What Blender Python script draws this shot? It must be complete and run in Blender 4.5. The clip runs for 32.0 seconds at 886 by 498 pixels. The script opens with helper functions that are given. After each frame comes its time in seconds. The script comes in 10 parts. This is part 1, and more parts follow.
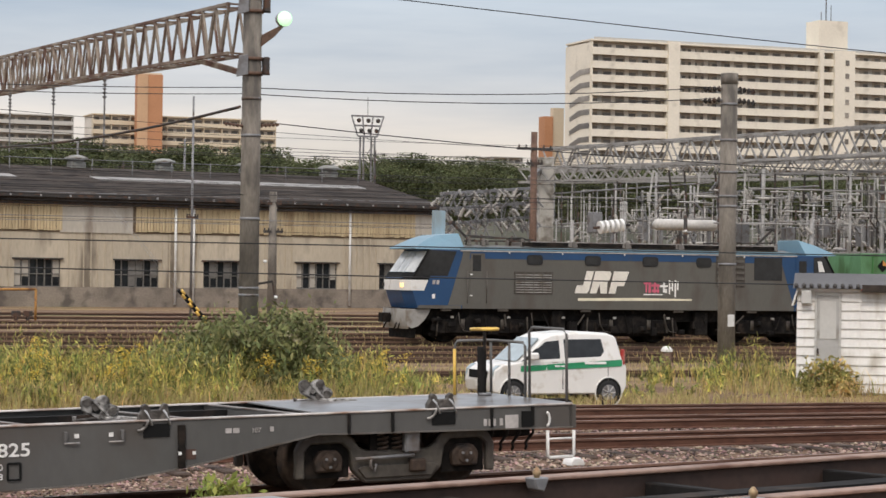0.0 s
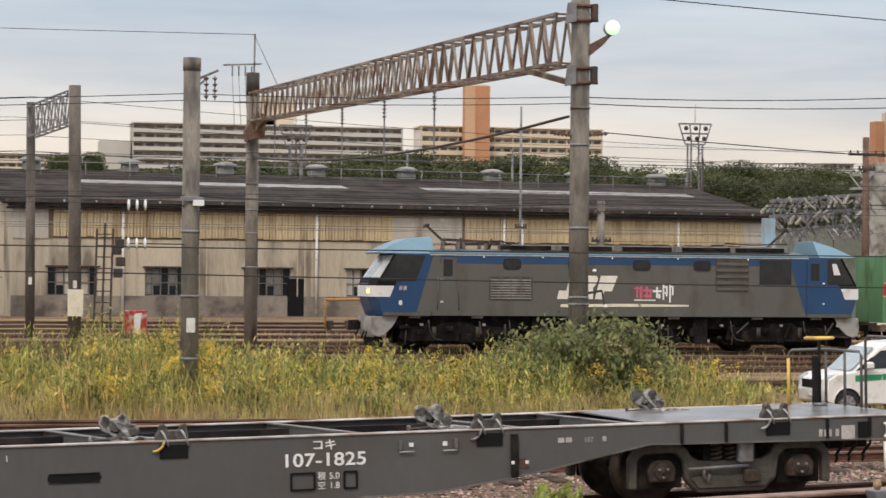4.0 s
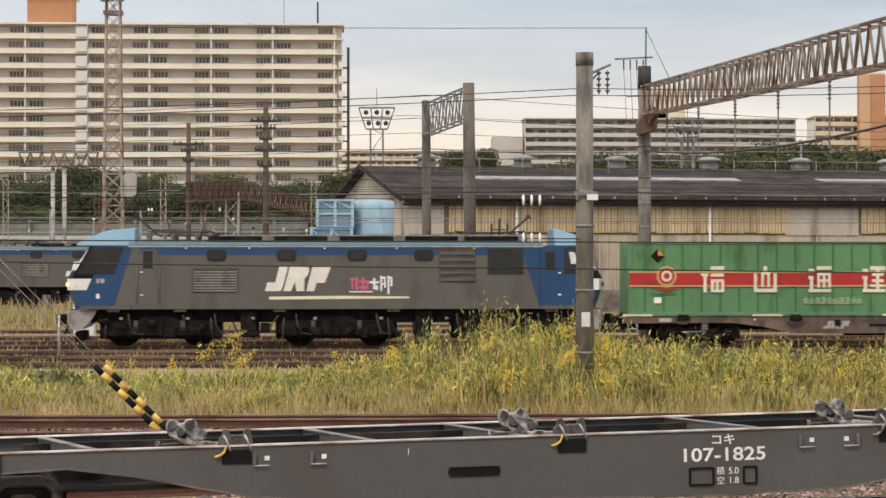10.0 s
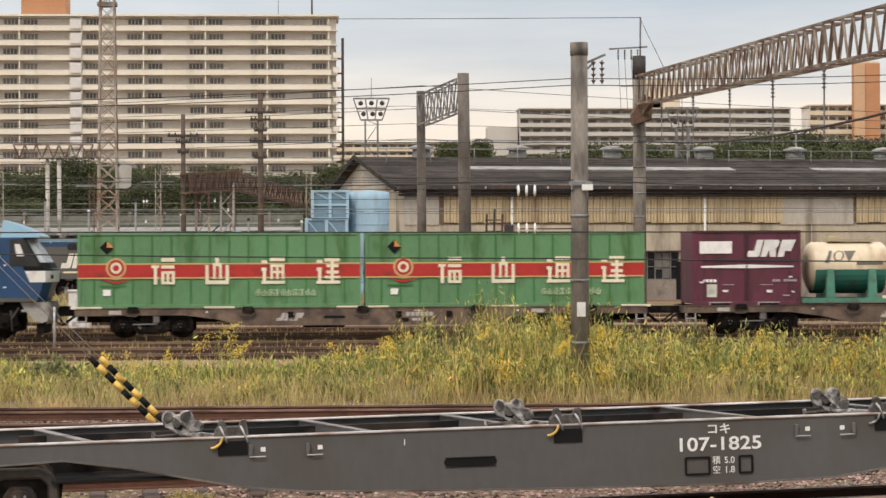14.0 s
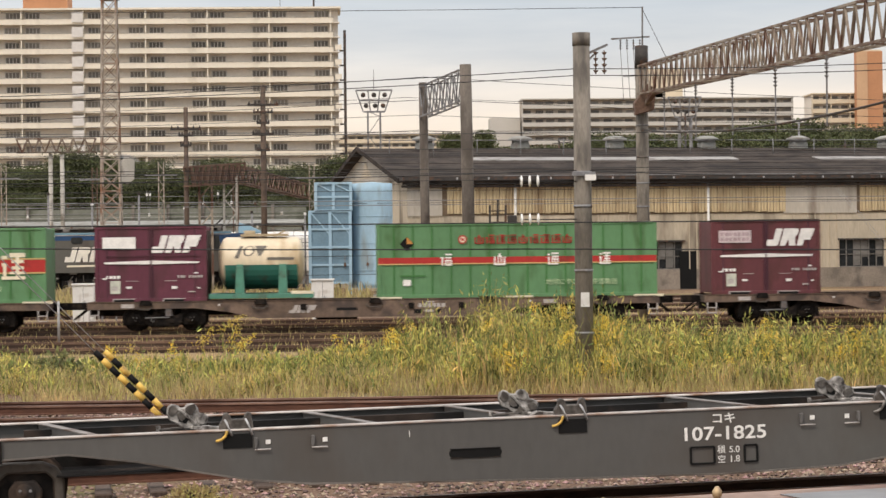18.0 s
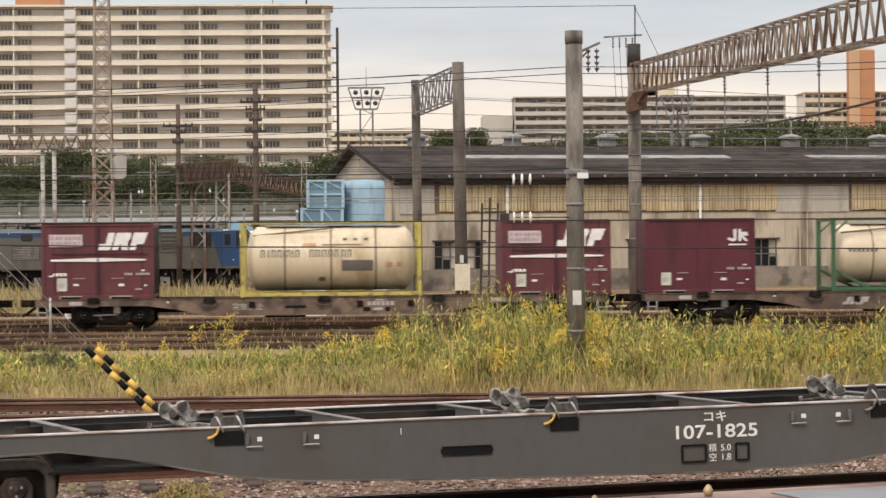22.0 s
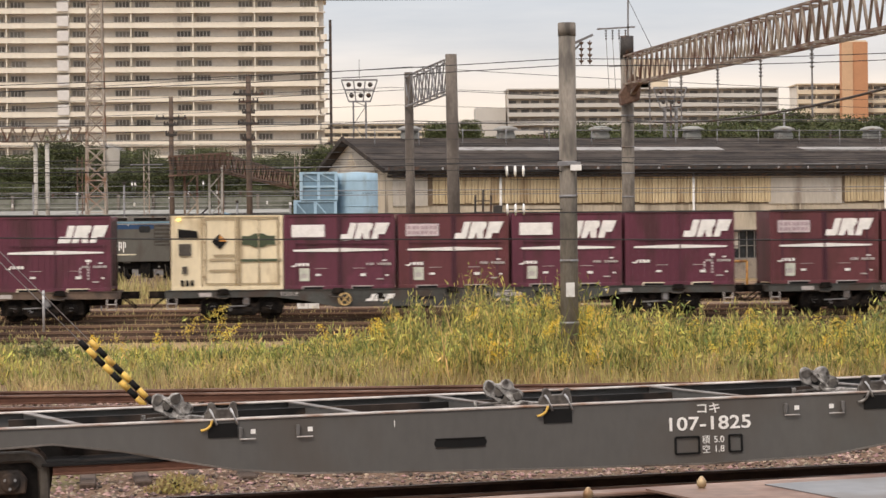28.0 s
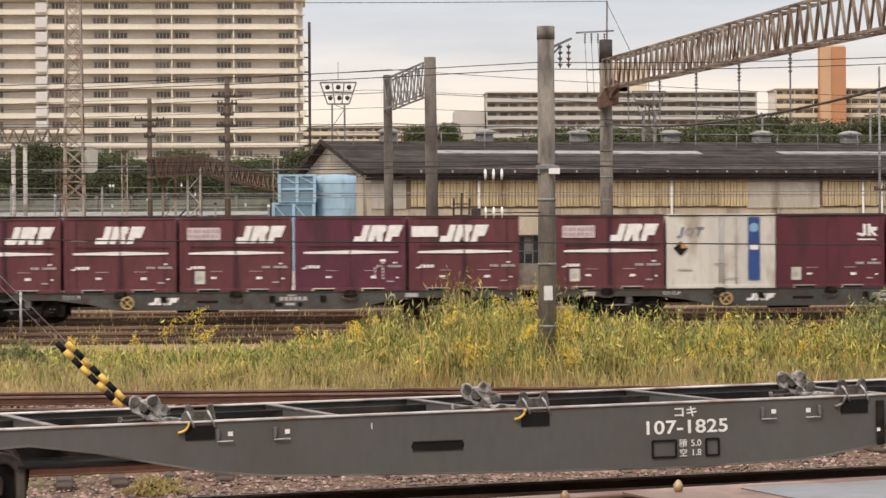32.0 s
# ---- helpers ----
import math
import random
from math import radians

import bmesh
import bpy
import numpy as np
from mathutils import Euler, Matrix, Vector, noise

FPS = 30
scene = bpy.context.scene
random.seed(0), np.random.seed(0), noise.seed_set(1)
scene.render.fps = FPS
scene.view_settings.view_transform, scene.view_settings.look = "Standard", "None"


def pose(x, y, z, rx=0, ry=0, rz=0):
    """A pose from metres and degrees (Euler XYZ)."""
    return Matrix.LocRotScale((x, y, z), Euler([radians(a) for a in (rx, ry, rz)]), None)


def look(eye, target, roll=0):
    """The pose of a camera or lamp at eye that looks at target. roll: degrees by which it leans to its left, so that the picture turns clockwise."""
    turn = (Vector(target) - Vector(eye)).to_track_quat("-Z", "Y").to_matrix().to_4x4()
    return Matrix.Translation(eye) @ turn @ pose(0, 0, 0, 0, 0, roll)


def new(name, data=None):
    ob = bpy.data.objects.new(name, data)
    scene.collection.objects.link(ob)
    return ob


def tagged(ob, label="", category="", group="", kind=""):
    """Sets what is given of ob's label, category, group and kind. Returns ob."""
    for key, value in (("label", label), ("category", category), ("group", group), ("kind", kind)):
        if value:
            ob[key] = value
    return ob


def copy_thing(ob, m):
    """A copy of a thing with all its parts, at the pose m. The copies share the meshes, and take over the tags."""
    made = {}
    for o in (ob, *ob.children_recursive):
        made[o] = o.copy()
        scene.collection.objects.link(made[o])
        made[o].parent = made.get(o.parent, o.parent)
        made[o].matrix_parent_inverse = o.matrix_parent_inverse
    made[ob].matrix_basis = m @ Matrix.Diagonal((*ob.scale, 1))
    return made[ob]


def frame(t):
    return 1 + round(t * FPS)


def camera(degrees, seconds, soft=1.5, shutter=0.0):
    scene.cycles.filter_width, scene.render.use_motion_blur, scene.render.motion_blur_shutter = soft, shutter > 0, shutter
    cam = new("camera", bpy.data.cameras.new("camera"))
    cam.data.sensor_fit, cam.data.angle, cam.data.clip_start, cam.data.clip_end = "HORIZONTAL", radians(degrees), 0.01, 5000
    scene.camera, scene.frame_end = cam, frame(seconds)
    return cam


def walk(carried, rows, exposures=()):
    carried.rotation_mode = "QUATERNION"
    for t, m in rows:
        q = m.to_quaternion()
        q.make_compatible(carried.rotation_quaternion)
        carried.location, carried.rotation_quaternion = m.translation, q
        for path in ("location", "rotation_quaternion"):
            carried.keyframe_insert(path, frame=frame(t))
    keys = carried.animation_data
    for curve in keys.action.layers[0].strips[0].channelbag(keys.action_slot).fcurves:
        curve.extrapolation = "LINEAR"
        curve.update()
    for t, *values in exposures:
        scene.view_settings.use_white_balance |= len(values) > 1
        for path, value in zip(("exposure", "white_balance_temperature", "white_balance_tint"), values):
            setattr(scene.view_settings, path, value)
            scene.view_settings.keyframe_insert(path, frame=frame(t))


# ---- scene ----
cam = camera(22.18, 32.0, soft=1.5, shutter=0.4)
EYE = 2.64
# seconds, eye x, eye y, yaw, pitch, roll
ROWS = [
    (0.0, 0.059, -0.149, -21.02, 0.52, -0.82),
    (0.5, 0.057, -0.143, -20.22, 0.62, -0.85),
    (1.0, 0.053, -0.134, -19.15, 0.53, -0.73),
    (1.5, 0.049, -0.124, -17.96, 0.49, -0.60),
    (2.0, 0.046, -0.116, -16.89, 0.53, -0.51),
    (2.5, 0.042, -0.107, -15.86, 0.52, -0.43),
    (3.0, 0.039, -0.098, -14.70, 0.54, -0.40),
    (3.5, 0.035, -0.089, -13.70, 0.60, -0.45),
    (5.5, 0.023, -0.057, -9.81, 0.76, -0.48),
    (6.0, 0.019, -0.049, -8.76, 0.78, -0.42),
    (6.5, 0.015, -0.037, -7.36, 0.81, -0.24),
    (7.0, 0.011, -0.027, -6.11, 0.77, -0.05),
    (7.5, 0.007, -0.017, -4.94, 0.70, 0.11),
    (8.0, 0.003, -0.009, -3.91, 0.66, 0.18),
    (8.5, 0.001, -0.002, -3.13, 0.67, 0.23),
    (9.0, 0.000, -0.001, -2.90, 0.64, 0.13),
    (9.5, 0.000, -0.000, -2.86, 0.56, 0.04),
    (10.0, -0.000, 0.000, -2.81, 0.46, 0.02),
    (10.5, -0.000, 0.000, -2.80, 0.41, 0.01),
    (11.0, -0.000, 0.000, -2.78, 0.37, -0.09),
    (11.5, -0.000, 0.000, -2.78, 0.34, -0.07),
    (12.0, -0.000, 0.000, -2.83, 0.35, 0.02),
    (12.5, 0.000, -0.001, -2.92, 0.36, 0.09),
    (13.0, 0.000, -0.001, -2.93, 0.33, 0.12),
    (13.5, 0.000, -0.001, -2.96, 0.28, 0.16),
    (14.0, 0.000, -0.001, -2.93, 0.22, 0.25),
    (14.5, 0.000, -0.000, -2.88, 0.15, 0.24),
    (16.5, 0.000, -0.000, -2.88, 0.12, 0.58),
    (17.0, 0.000, -0.001, -2.90, 0.11, 0.60),
    (17.5, 0.000, -0.000, -2.88, 0.05, 0.65),
    (18.0, -0.000, 0.000, -2.84, -0.00, 0.66),
    (18.5, -0.000, 0.000, -2.83, -0.05, 0.72),
    (19.0, -0.000, 0.000, -2.82, -0.09, 0.67),
    (19.5, -0.000, 0.001, -2.75, -0.12, 0.56),
    (20.0, -0.000, 0.001, -2.71, -0.14, 0.47),
    (20.5, -0.000, 0.001, -2.72, -0.15, 0.52),
    (21.0, -0.000, 0.000, -2.81, -0.09, 0.50),
    (21.5, 0.000, -0.001, -2.94, -0.06, 0.46),
    (22.0, 0.001, -0.002, -3.04, -0.06, 0.52),
    (22.5, 0.001, -0.002, -3.10, -0.07, 0.57),
    (23.0, 0.001, -0.002, -3.14, -0.10, 0.63),
    (23.5, 0.001, -0.002, -3.12, -0.13, 0.58),
    (24.0, 0.001, -0.002, -3.11, -0.13, 0.57),
    (24.5, 0.001, -0.003, -3.19, -0.10, 0.59),
    (25.0, 0.001, -0.004, -3.30, -0.07, 0.59),
    (25.5, 0.001, -0.004, -3.29, -0.12, 0.52),
    (27.5, 0.001, -0.003, -3.15, -0.27, 0.53),
    (28.0, 0.001, -0.003, -3.21, -0.26, 0.58),
    (28.5, 0.001, -0.004, -3.28, -0.24, 0.58),
    (29.0, 0.002, -0.004, -3.34, -0.20, 0.57),
    (29.5, 0.002, -0.005, -3.41, -0.16, 0.54),
    (30.0, 0.002, -0.005, -3.48, -0.15, 0.49),
    (30.5, 0.002, -0.006, -3.53, -0.17, 0.42),
    (31.0, 0.002, -0.006, -3.53, -0.19, 0.39),
    (31.5, 0.003, -0.006, -3.62, -0.17, 0.37),
    (32.0, 0.003, -0.008, -3.76, -0.19, 0.36),
]
walk(cam, [(t, pose(x, y, EYE, 90 + p, r, yaw)) for t, x, y, yaw, p, r in ROWS],
     [(0.0, 0.08, 6750, 13), (4.0, 0.12, 6880, 13.5), (9.0, 0.20, 7050, 12.5), (14.0, 0.245, 7170, 13.5), (20.0, 0.235, 7200, 14), (25.0, 0.26, 7250, 15.5), (32.0, 0.29, 7280, 16.5)])

# the way of the moving freight train: seconds, x of the first container's front edge
TRAIN_Y = 76.87
TRAVEL = [
    (0.0, 46.47), (1.0, 43.30), (2.0, 40.07), (3.0, 36.76), (4.0, 33.33), (5.0, 29.77),
    (6.0, 26.08), (7.0, 22.27), (8.0, 18.32), (9.0, 14.21), (10.0, 9.95), (11.0, 5.55),
    (12.0, 1.03), (13.0, -3.58), (14.0, -8.32), (15.0, -13.18), (16.0, -18.16), (17.0, -23.24),
    (18.0, -28.44), (19.0, -33.80), (20.0, -39.28), (21.0, -44.88), (22.0, -50.58), (23.0, -56.39),
    (24.0, -62.32), (25.0, -68.37), (26.0, -74.53), (27.0, -80.79), (28.0, -87.17), (29.0, -93.70),
    (30.0, -100.36), (31.0, -107.12), (32.0, -113.95),
]

# ---- sky and sun ----
world = bpy.data.worlds.new("overcast_sky")
scene.world = world
world.use_nodes = True
wn, wl = world.node_tree.nodes, world.node_tree.links
wn.clear()


def wnode(kind, **values):
    n = wn.new(kind)
    for key, value in values.items():
        if key in n.inputs:
            n.inputs[key].default_value = value
    return n


SUN_UP, SUN_TURN = 48.0, 215.0
w_out = wnode("ShaderNodeOutputWorld")
w_bg = wnode("ShaderNodeBackground", Strength=1.0)
w_sky = wn.new("ShaderNodeTexSky")
w_sky.sky_type = "NISHITA"
w_sky.sun_disc = False
w_sky.sun_elevation = radians(SUN_UP)
w_sky.sun_rotation = radians(SUN_TURN)
w_sky.air_density = 1.2
w_sky.dust_density = 3.0
w_dim = wnode("ShaderNodeMix")
w_dim.data_type = "RGBA"
w_dim.blend_type = "MULTIPLY"
w_dim.inputs[0].default_value = 1.0
w_dim.inputs[7].default_value = (0.1, 0.1, 0.1, 1)
wl.new(w_sky.outputs[0], w_dim.inputs[6])
w_co = wn.new("ShaderNodeTexCoord")
w_sep = wn.new("ShaderNodeSeparateXYZ")
wl.new(w_co.outputs["Generated"], w_sep.inputs[0])
w_ramp = wn.new("ShaderNodeValToRGB")
els = w_ramp.color_ramp.elements
els[0].position, els[0].color = 0.0, (0.80, 0.745, 0.66, 1)
els[1].position, els[1].color = 1.0, (1.32, 1.37, 1.46, 1)
for at, col in ((0.05, (0.82, 0.765, 0.69, 1)), (0.085, (0.63, 0.68, 0.725, 1)), (0.125, (0.485, 0.595, 0.71, 1)), (0.3, (0.84, 0.92, 1.01, 1))):
    e = els.new(at)
    e.color = col
wl.new(w_sep.outputs["Z"], w_ramp.inputs[0])
# flat stretched cloud banks
w_map = wn.new("ShaderNodeMapping")
w_map.inputs["Scale"].default_value = (3.0, 3.0, 26.0)
wl.new(w_co.outputs["Generated"], w_map.inputs[0])
w_noise = wnode("ShaderNodeTexNoise", Scale=1.4, Detail=6.0, Roughness=0.55)
wl.new(w_map.outputs[0], w_noise.inputs[0])
w_cr = wn.new("ShaderNodeValToRGB")
w_cr.color_ramp.elements[0].position, w_cr.color_ramp.elements[0].color = 0.35, (0.82, 0.86, 0.91, 1)
w_cr.color_ramp.elements[1].position, w_cr.color_ramp.elements[1].color = 0.68, (1.16, 1.13, 1.1, 1)
wl.new(w_noise.outputs[0], w_cr.inputs[0])
w_cl = wnode("ShaderNodeMix")
w_cl.data_type, w_cl.blend_type = "RGBA", "MULTIPLY"
w_cl.inputs[0].default_value = 1.0
wl.new(w_ramp.outputs[0], w_cl.inputs[6])
wl.new(w_cr.outputs[0], w_cl.inputs[7])
w_mix = wnode("ShaderNodeMix")
w_mix.data_type = "RGBA"
w_mix.inputs[0].default_value = 0.9
wl.new(w_dim.outputs[2], w_mix.inputs[6])
wl.new(w_cl.outputs[2], w_mix.inputs[7])
wl.new(w_mix.outputs[2], w_bg.inputs["Color"])
wl.new(w_bg.outputs[0], w_out.inputs[0])

sun = new("sun", bpy.data.lights.new("sun", "SUN"))
sun.data.energy, sun.data.angle, sun.data.color = 1.5, radians(14), (1.0, 0.94, 0.86)
az = radians(SUN_TURN)
sun.matrix_basis = look((0, 0, 60), (-math.sin(az) * math.cos(radians(SUN_UP)), -math.cos(az) * math.cos(radians(SUN_UP)), 60 - math.sin(radians(SUN_UP))))
scene.view_settings.exposure = 0.0


# ---- materials ----
def mat(name, col, rough=0.6, metal=0.0, grain=(30.0, 0.12), blotch=(1.2, 0.18), dirt=None, bump=0.15, stretch=(1, 1, 1), spec=0.4, vary=0.0, alpha=1.0):
    """Colour with fine grain, broad blotches, optional dirt of another colour with ragged borders, and relief."""
    m = bpy.data.materials.new(name)
    m.use_nodes = True
    nt = m.node_tree
    nd, lk = nt.nodes, nt.links
    b = nd["Principled BSDF"]
    b.inputs["Roughness"].default_value, b.inputs["Metallic"].default_value = rough, metal
    b.inputs["Specular IOR Level"].default_value = spec
    co = nd.new("ShaderNodeTexCoord")
    mp = nd.new("ShaderNodeMapping")
    mp.inputs["Scale"].default_value = stretch
    lk.new(co.outputs["Object"], mp.inputs[0])
    colour = None

    def noise_at(scale, detail=4.0):
        n = nd.new("ShaderNodeTexNoise")
        n.inputs["Scale"].default_value, n.inputs["Detail"].default_value = scale, detail
        lk.new(mp.outputs[0], n.inputs[0])
        return n.outputs[0]

    def scaled(value, amount):
        r = nd.new("ShaderNodeMapRange")
        r.inputs["From Min"].default_value, r.inputs["From Max"].default_value = 0.3, 0.7
        r.inputs["To Min"].default_value, r.inputs["To Max"].default_value = 1 - amount, 1 + amount
        lk.new(value, r.inputs["Value"])
        return r.outputs[0]

    fine, broad = noise_at(*((grain[0], 3.0))), noise_at(blotch[0], 5.0)
    mul = nd.new("ShaderNodeMath")
    mul.operation = "MULTIPLY"
    lk.new(scaled(fine, grain[1]), mul.inputs[0])
    lk.new(scaled(broad, blotch[1]), mul.inputs[1])
    val = mul.outputs[0]
    if vary:
        oi = nd.new("ShaderNodeObjectInfo")
        r = nd.new("ShaderNodeMapRange")
        r.inputs["To Min"].default_value, r.inputs["To Max"].default_value = 1 - vary, 1 + vary
        lk.new(oi.outputs["Random"], r.inputs["Value"])
        m2 = nd.new("ShaderNodeMath")
        m2.operation = "MULTIPLY"
        lk.new(val, m2.inputs[0])
        lk.new(r.outputs[0], m2.inputs[1])
        val = m2.outputs[0]
    mx = nd.new("ShaderNodeVectorMath")
    mx.operation = "SCALE"
    mx.inputs[0].default_value = col
    lk.new(val, mx.inputs["Scale"])
    colour = mx.outputs[0]
    if dirt:
        dcol, amount, dscale = dirt
        dn = noise_at(dscale, 8.0)
        r = nd.new("ShaderNodeMapRange")
        r.inputs["From Min"].default_value, r.inputs["From Max"].default_value = 0.62 - 0.3 * amount, 0.78 - 0.3 * amount
        lk.new(dn, r.inputs["Value"])
        dm = nd.new("ShaderNodeMix")
        dm.data_type = "RGBA"
        lk.new(r.outputs[0], dm.inputs[0])
        lk.new(colour, dm.inputs[6])
        dm.inputs[7].default_value = (*dcol, 1)
        colour = dm.outputs[2]
    lk.new(colour, b.inputs["Base Color"])
    if bump:
        bp = nd.new("ShaderNodeBump")
        bp.inputs["Strength"].default_value, bp.inputs["Distance"].default_value = bump, 0.02
        lk.new(fine, bp.inputs["Height"])
        lk.new(bp.outputs[0], b.inputs["Normal"])
    return m


def glow(name, col, strength):
    m = bpy.data.materials.new(name)
    m.use_nodes = True
    b = m.node_tree.nodes["Principled BSDF"]
    b.inputs["Base Color"].default_value = (*col, 1)
    b.inputs["Emission Color"].default_value = (*col, 1)
    b.inputs["Emission Strength"].default_value = strength
    return m


def leafy(name, col, spread=0.35, trans=0.3, patch=(1.1, 0.3), second=None, drift=0.8):
    """Leaves and blades: each island has a tone of its own."""
    m = bpy.data.materials.new(name)
    m.use_nodes = True
    nd, lk = m.node_tree.nodes, m.node_tree.links
    b = nd["Principled BSDF"]
    b.inputs["Roughness"].default_value = 0.6
    b.inputs["Specular IOR Level"].default_value = 0.25
    g = nd.new("ShaderNodeNewGeometry")
    h = nd.new("ShaderNodeHueSaturation")
    h.inputs["Color"].default_value = (*col, 1)
    r = nd.new("ShaderNodeMapRange")
    r.inputs["To Min"].default_value, r.inputs["To Max"].default_value = 1 - spread, 1 + spread
    lk.new(g.outputs["Random Per Island"], r.inputs["Value"])
    # patches of lighter and darker growth
    tc = nd.new("ShaderNodeTexCoord")
    pn = nd.new("ShaderNodeTexNoise")
    pn.inputs["Scale"].default_value, pn.inputs["Detail"].default_value = patch[0], 3.0
    lk.new(tc.outputs["Object"], pn.inputs[0])
    pr_ = nd.new("ShaderNodeMapRange")
    for key, value in (("From Min", 0.3), ("From Max", 0.7), ("To Min", 1 - patch[1]), ("To Max", 1 + patch[1])):
        pr_.inputs[key].default_value = value
    lk.new(pn.outputs[0], pr_.inputs["Value"])
    pm = nd.new("ShaderNodeMath")
    pm.operation = "MULTIPLY"
    lk.new(r.outputs[0], pm.inputs[0])
    lk.new(pr_.outputs[0], pm.inputs[1])
    lk.new(pm.outputs[0], h.inputs["Value"])
    if second:
        # drifts of another tint
        sn = nd.new("ShaderNodeTexNoise")
        sn.inputs["Scale"].default_value, sn.inputs["Detail"].default_value = drift, 4.0
        lk.new(tc.outputs["Object"], sn.inputs[0])
        add = nd.new("ShaderNodeMath")
        add.operation = "MULTIPLY_ADD"
        add.inputs[1].default_value, add.inputs[2].default_value = 0.34, -0.17
        lk.new(g.outputs["Random Per Island"], add.inputs[0])
        su = nd.new("ShaderNodeMath")
        lk.new(sn.outputs[0], su.inputs[0])
        lk.new(add.outputs[0], su.inputs[1])
        sr = nd.new("ShaderNodeMapRange")
        sr.inputs["From Min"].default_value, sr.inputs["From Max"].default_value = 0.42, 0.62
        lk.new(su.outputs[0], sr.inputs["Value"])
        sm_ = nd.new("ShaderNodeMix")
        sm_.data_type = "RGBA"
        lk.new(sr.outputs[0], sm_.inputs[0])
        sm_.inputs[6].default_value, sm_.inputs[7].default_value = (*col, 1), (*second, 1)
        lk.new(sm_.outputs[2], h.inputs["Color"])
    r2 = nd.new("ShaderNodeMapRange")
    r2.inputs["To Min"].default_value, r2.inputs["To Max"].default_value = 0.5 - 0.06 * spread, 0.5 + 0.05 * spread
    mm = nd.new("ShaderNodeMath")
    mm.operation = "FRACT"
    m7 = nd.new("ShaderNodeMath")
    m7.operation = "MULTIPLY"
    m7.inputs[1].default_value = 7.3
    lk.new(g.outputs["Random Per Island"], m7.inputs[0])
    lk.new(m7.outputs[0], mm.inputs[0])
    lk.new(mm.outputs[0], r2.inputs["Value"])
    lk.new(r2.outputs[0], h.inputs["Hue"])
    lk.new(h.outputs[0], b.inputs["Base Color"])
    if trans:
        tr = nd.new("ShaderNodeBsdfTranslucent")
        lk.new(h.outputs[0], tr.inputs[0])
        ms = nd.new("ShaderNodeMixShader")
        ms.inputs[0].default_value = trans
        lk.new(b.outputs[0], ms.inputs[1])
        lk.new(tr.outputs[0], ms.inputs[2])
        lk.new(ms.outputs[0], nd["Material Output"].inputs[0])
    return m


def glass(name, col=(0.022, 0.024, 0.026), rough=0.08):
    m = mat(name, col, rough, 0.0, (6, 0.2), (0.8, 0.3), None, 0.0, spec=0.35)
    return m


M = {}
M["conc"] = mat("weathered_concrete", (0.215, 0.19, 0.16), 0.9, 0, (24, 0.16), (1.5, 0.22), ((0.09, 0.08, 0.07), 0.45, 2.5), 0.3, (1, 1, 0.3))
M["conc_lt"] = mat("pale_concrete", (0.42, 0.40, 0.36), 0.9, 0, (20, 0.12), (1.1, 0.15), ((0.2, 0.18, 0.15), 0.4, 1.7), 0.3)
M["rail"] = mat("rusty_rail_steel", (0.092, 0.038, 0.023), 0.8, 0.0, (18, 0.3), (1.3, 0.3), ((0.11, 0.05, 0.03), 0.5, 3.0), 0.3, (0.3, 1, 1))
M["head_far"] = mat("brown_far_rail_head", (0.17, 0.105, 0.07), 0.7, 0.0, (6, 0.2), (0.4, 0.35), ((0.085, 0.05, 0.036), 0.55, 0.7), 0.0, (0.2, 1, 1), spec=0.25)
M["rail_far"] = mat("brown_far_rail", (0.06, 0.036, 0.026), 0.8, 0.1, (6, 0.2), (0.5, 0.3), ((0.15, 0.10, 0.07), 0.4, 0.6), 0.1, (0.2, 1, 1))
M["railtop"] = mat("worn_rail_head", (0.26, 0.155, 0.115), 0.45, 0.5, (14, 0.2), (0.7, 0.3), ((0.10, 0.05, 0.035), 0.5, 2.0), 0.1, (0.3, 1, 1))
M["sleeper"] = mat("old_sleeper", (0.085, 0.06, 0.047), 0.95, 0, (25, 0.3), (2, 0.2), None, 0.4)
M["steel_gray"] = mat("gray_wagon_paint", (0.094, 0.091, 0.086), 0.5, 0.0, (9, 0.06), (0.5, 0.10), ((0.085, 0.075, 0.066), 0.35, 0.9), 0.05, (1, 1, 0.5))
M["flange_worn"] = mat("scuffed_gray_flange", (0.15, 0.135, 0.12), 0.55, 0.1, (9, 0.15), (0.9, 0.3), ((0.085, 0.066, 0.052), 0.45, 1.6), 0.1)
# dark steel, lowered further so the colour carries the shade inside the frames
M["steel_gray_dk"] = mat("dark_wagon_steel_with_shade", (0.016, 0.015, 0.0145), 0.85, 0.0, (9, 0.15), (0.8, 0.25), ((0.055, 0.04, 0.032), 0.35, 2.0), 0.1, spec=0.12)
M["worn_edge"] = mat("worn_bare_edge", (0.47, 0.43, 0.40), 0.55, 0.3, (8, 0.2), (1.5, 0.3), ((0.24, 0.14, 0.09), 0.45, 2.0), 0.1)
# black brake dust; also colours the plates that paint shade in bogie openings
M["bogie"] = mat("brake_dust_and_shade_black", (0.012, 0.0105, 0.0095), 0.9, 0.0, (14, 0.3), (2, 0.3), ((0.034, 0.026, 0.021), 0.4, 4.0), 0.3, spec=0.1)
M["wheel_br"] = mat("brown_dusted_wheel", (0.058, 0.040, 0.030), 0.8, 0.0, (14, 0.3), (2, 0.3), ((0.025, 0.021, 0.019), 0.45, 4.0), 0.3, spec=0.25)
M["gear"] = mat("sooty_running_gear", (0.012, 0.011, 0.0105), 0.85, 0.0, (14, 0.3), (2, 0.3), ((0.026, 0.022, 0.019), 0.35, 4.0), 0.3, spec=0.1)
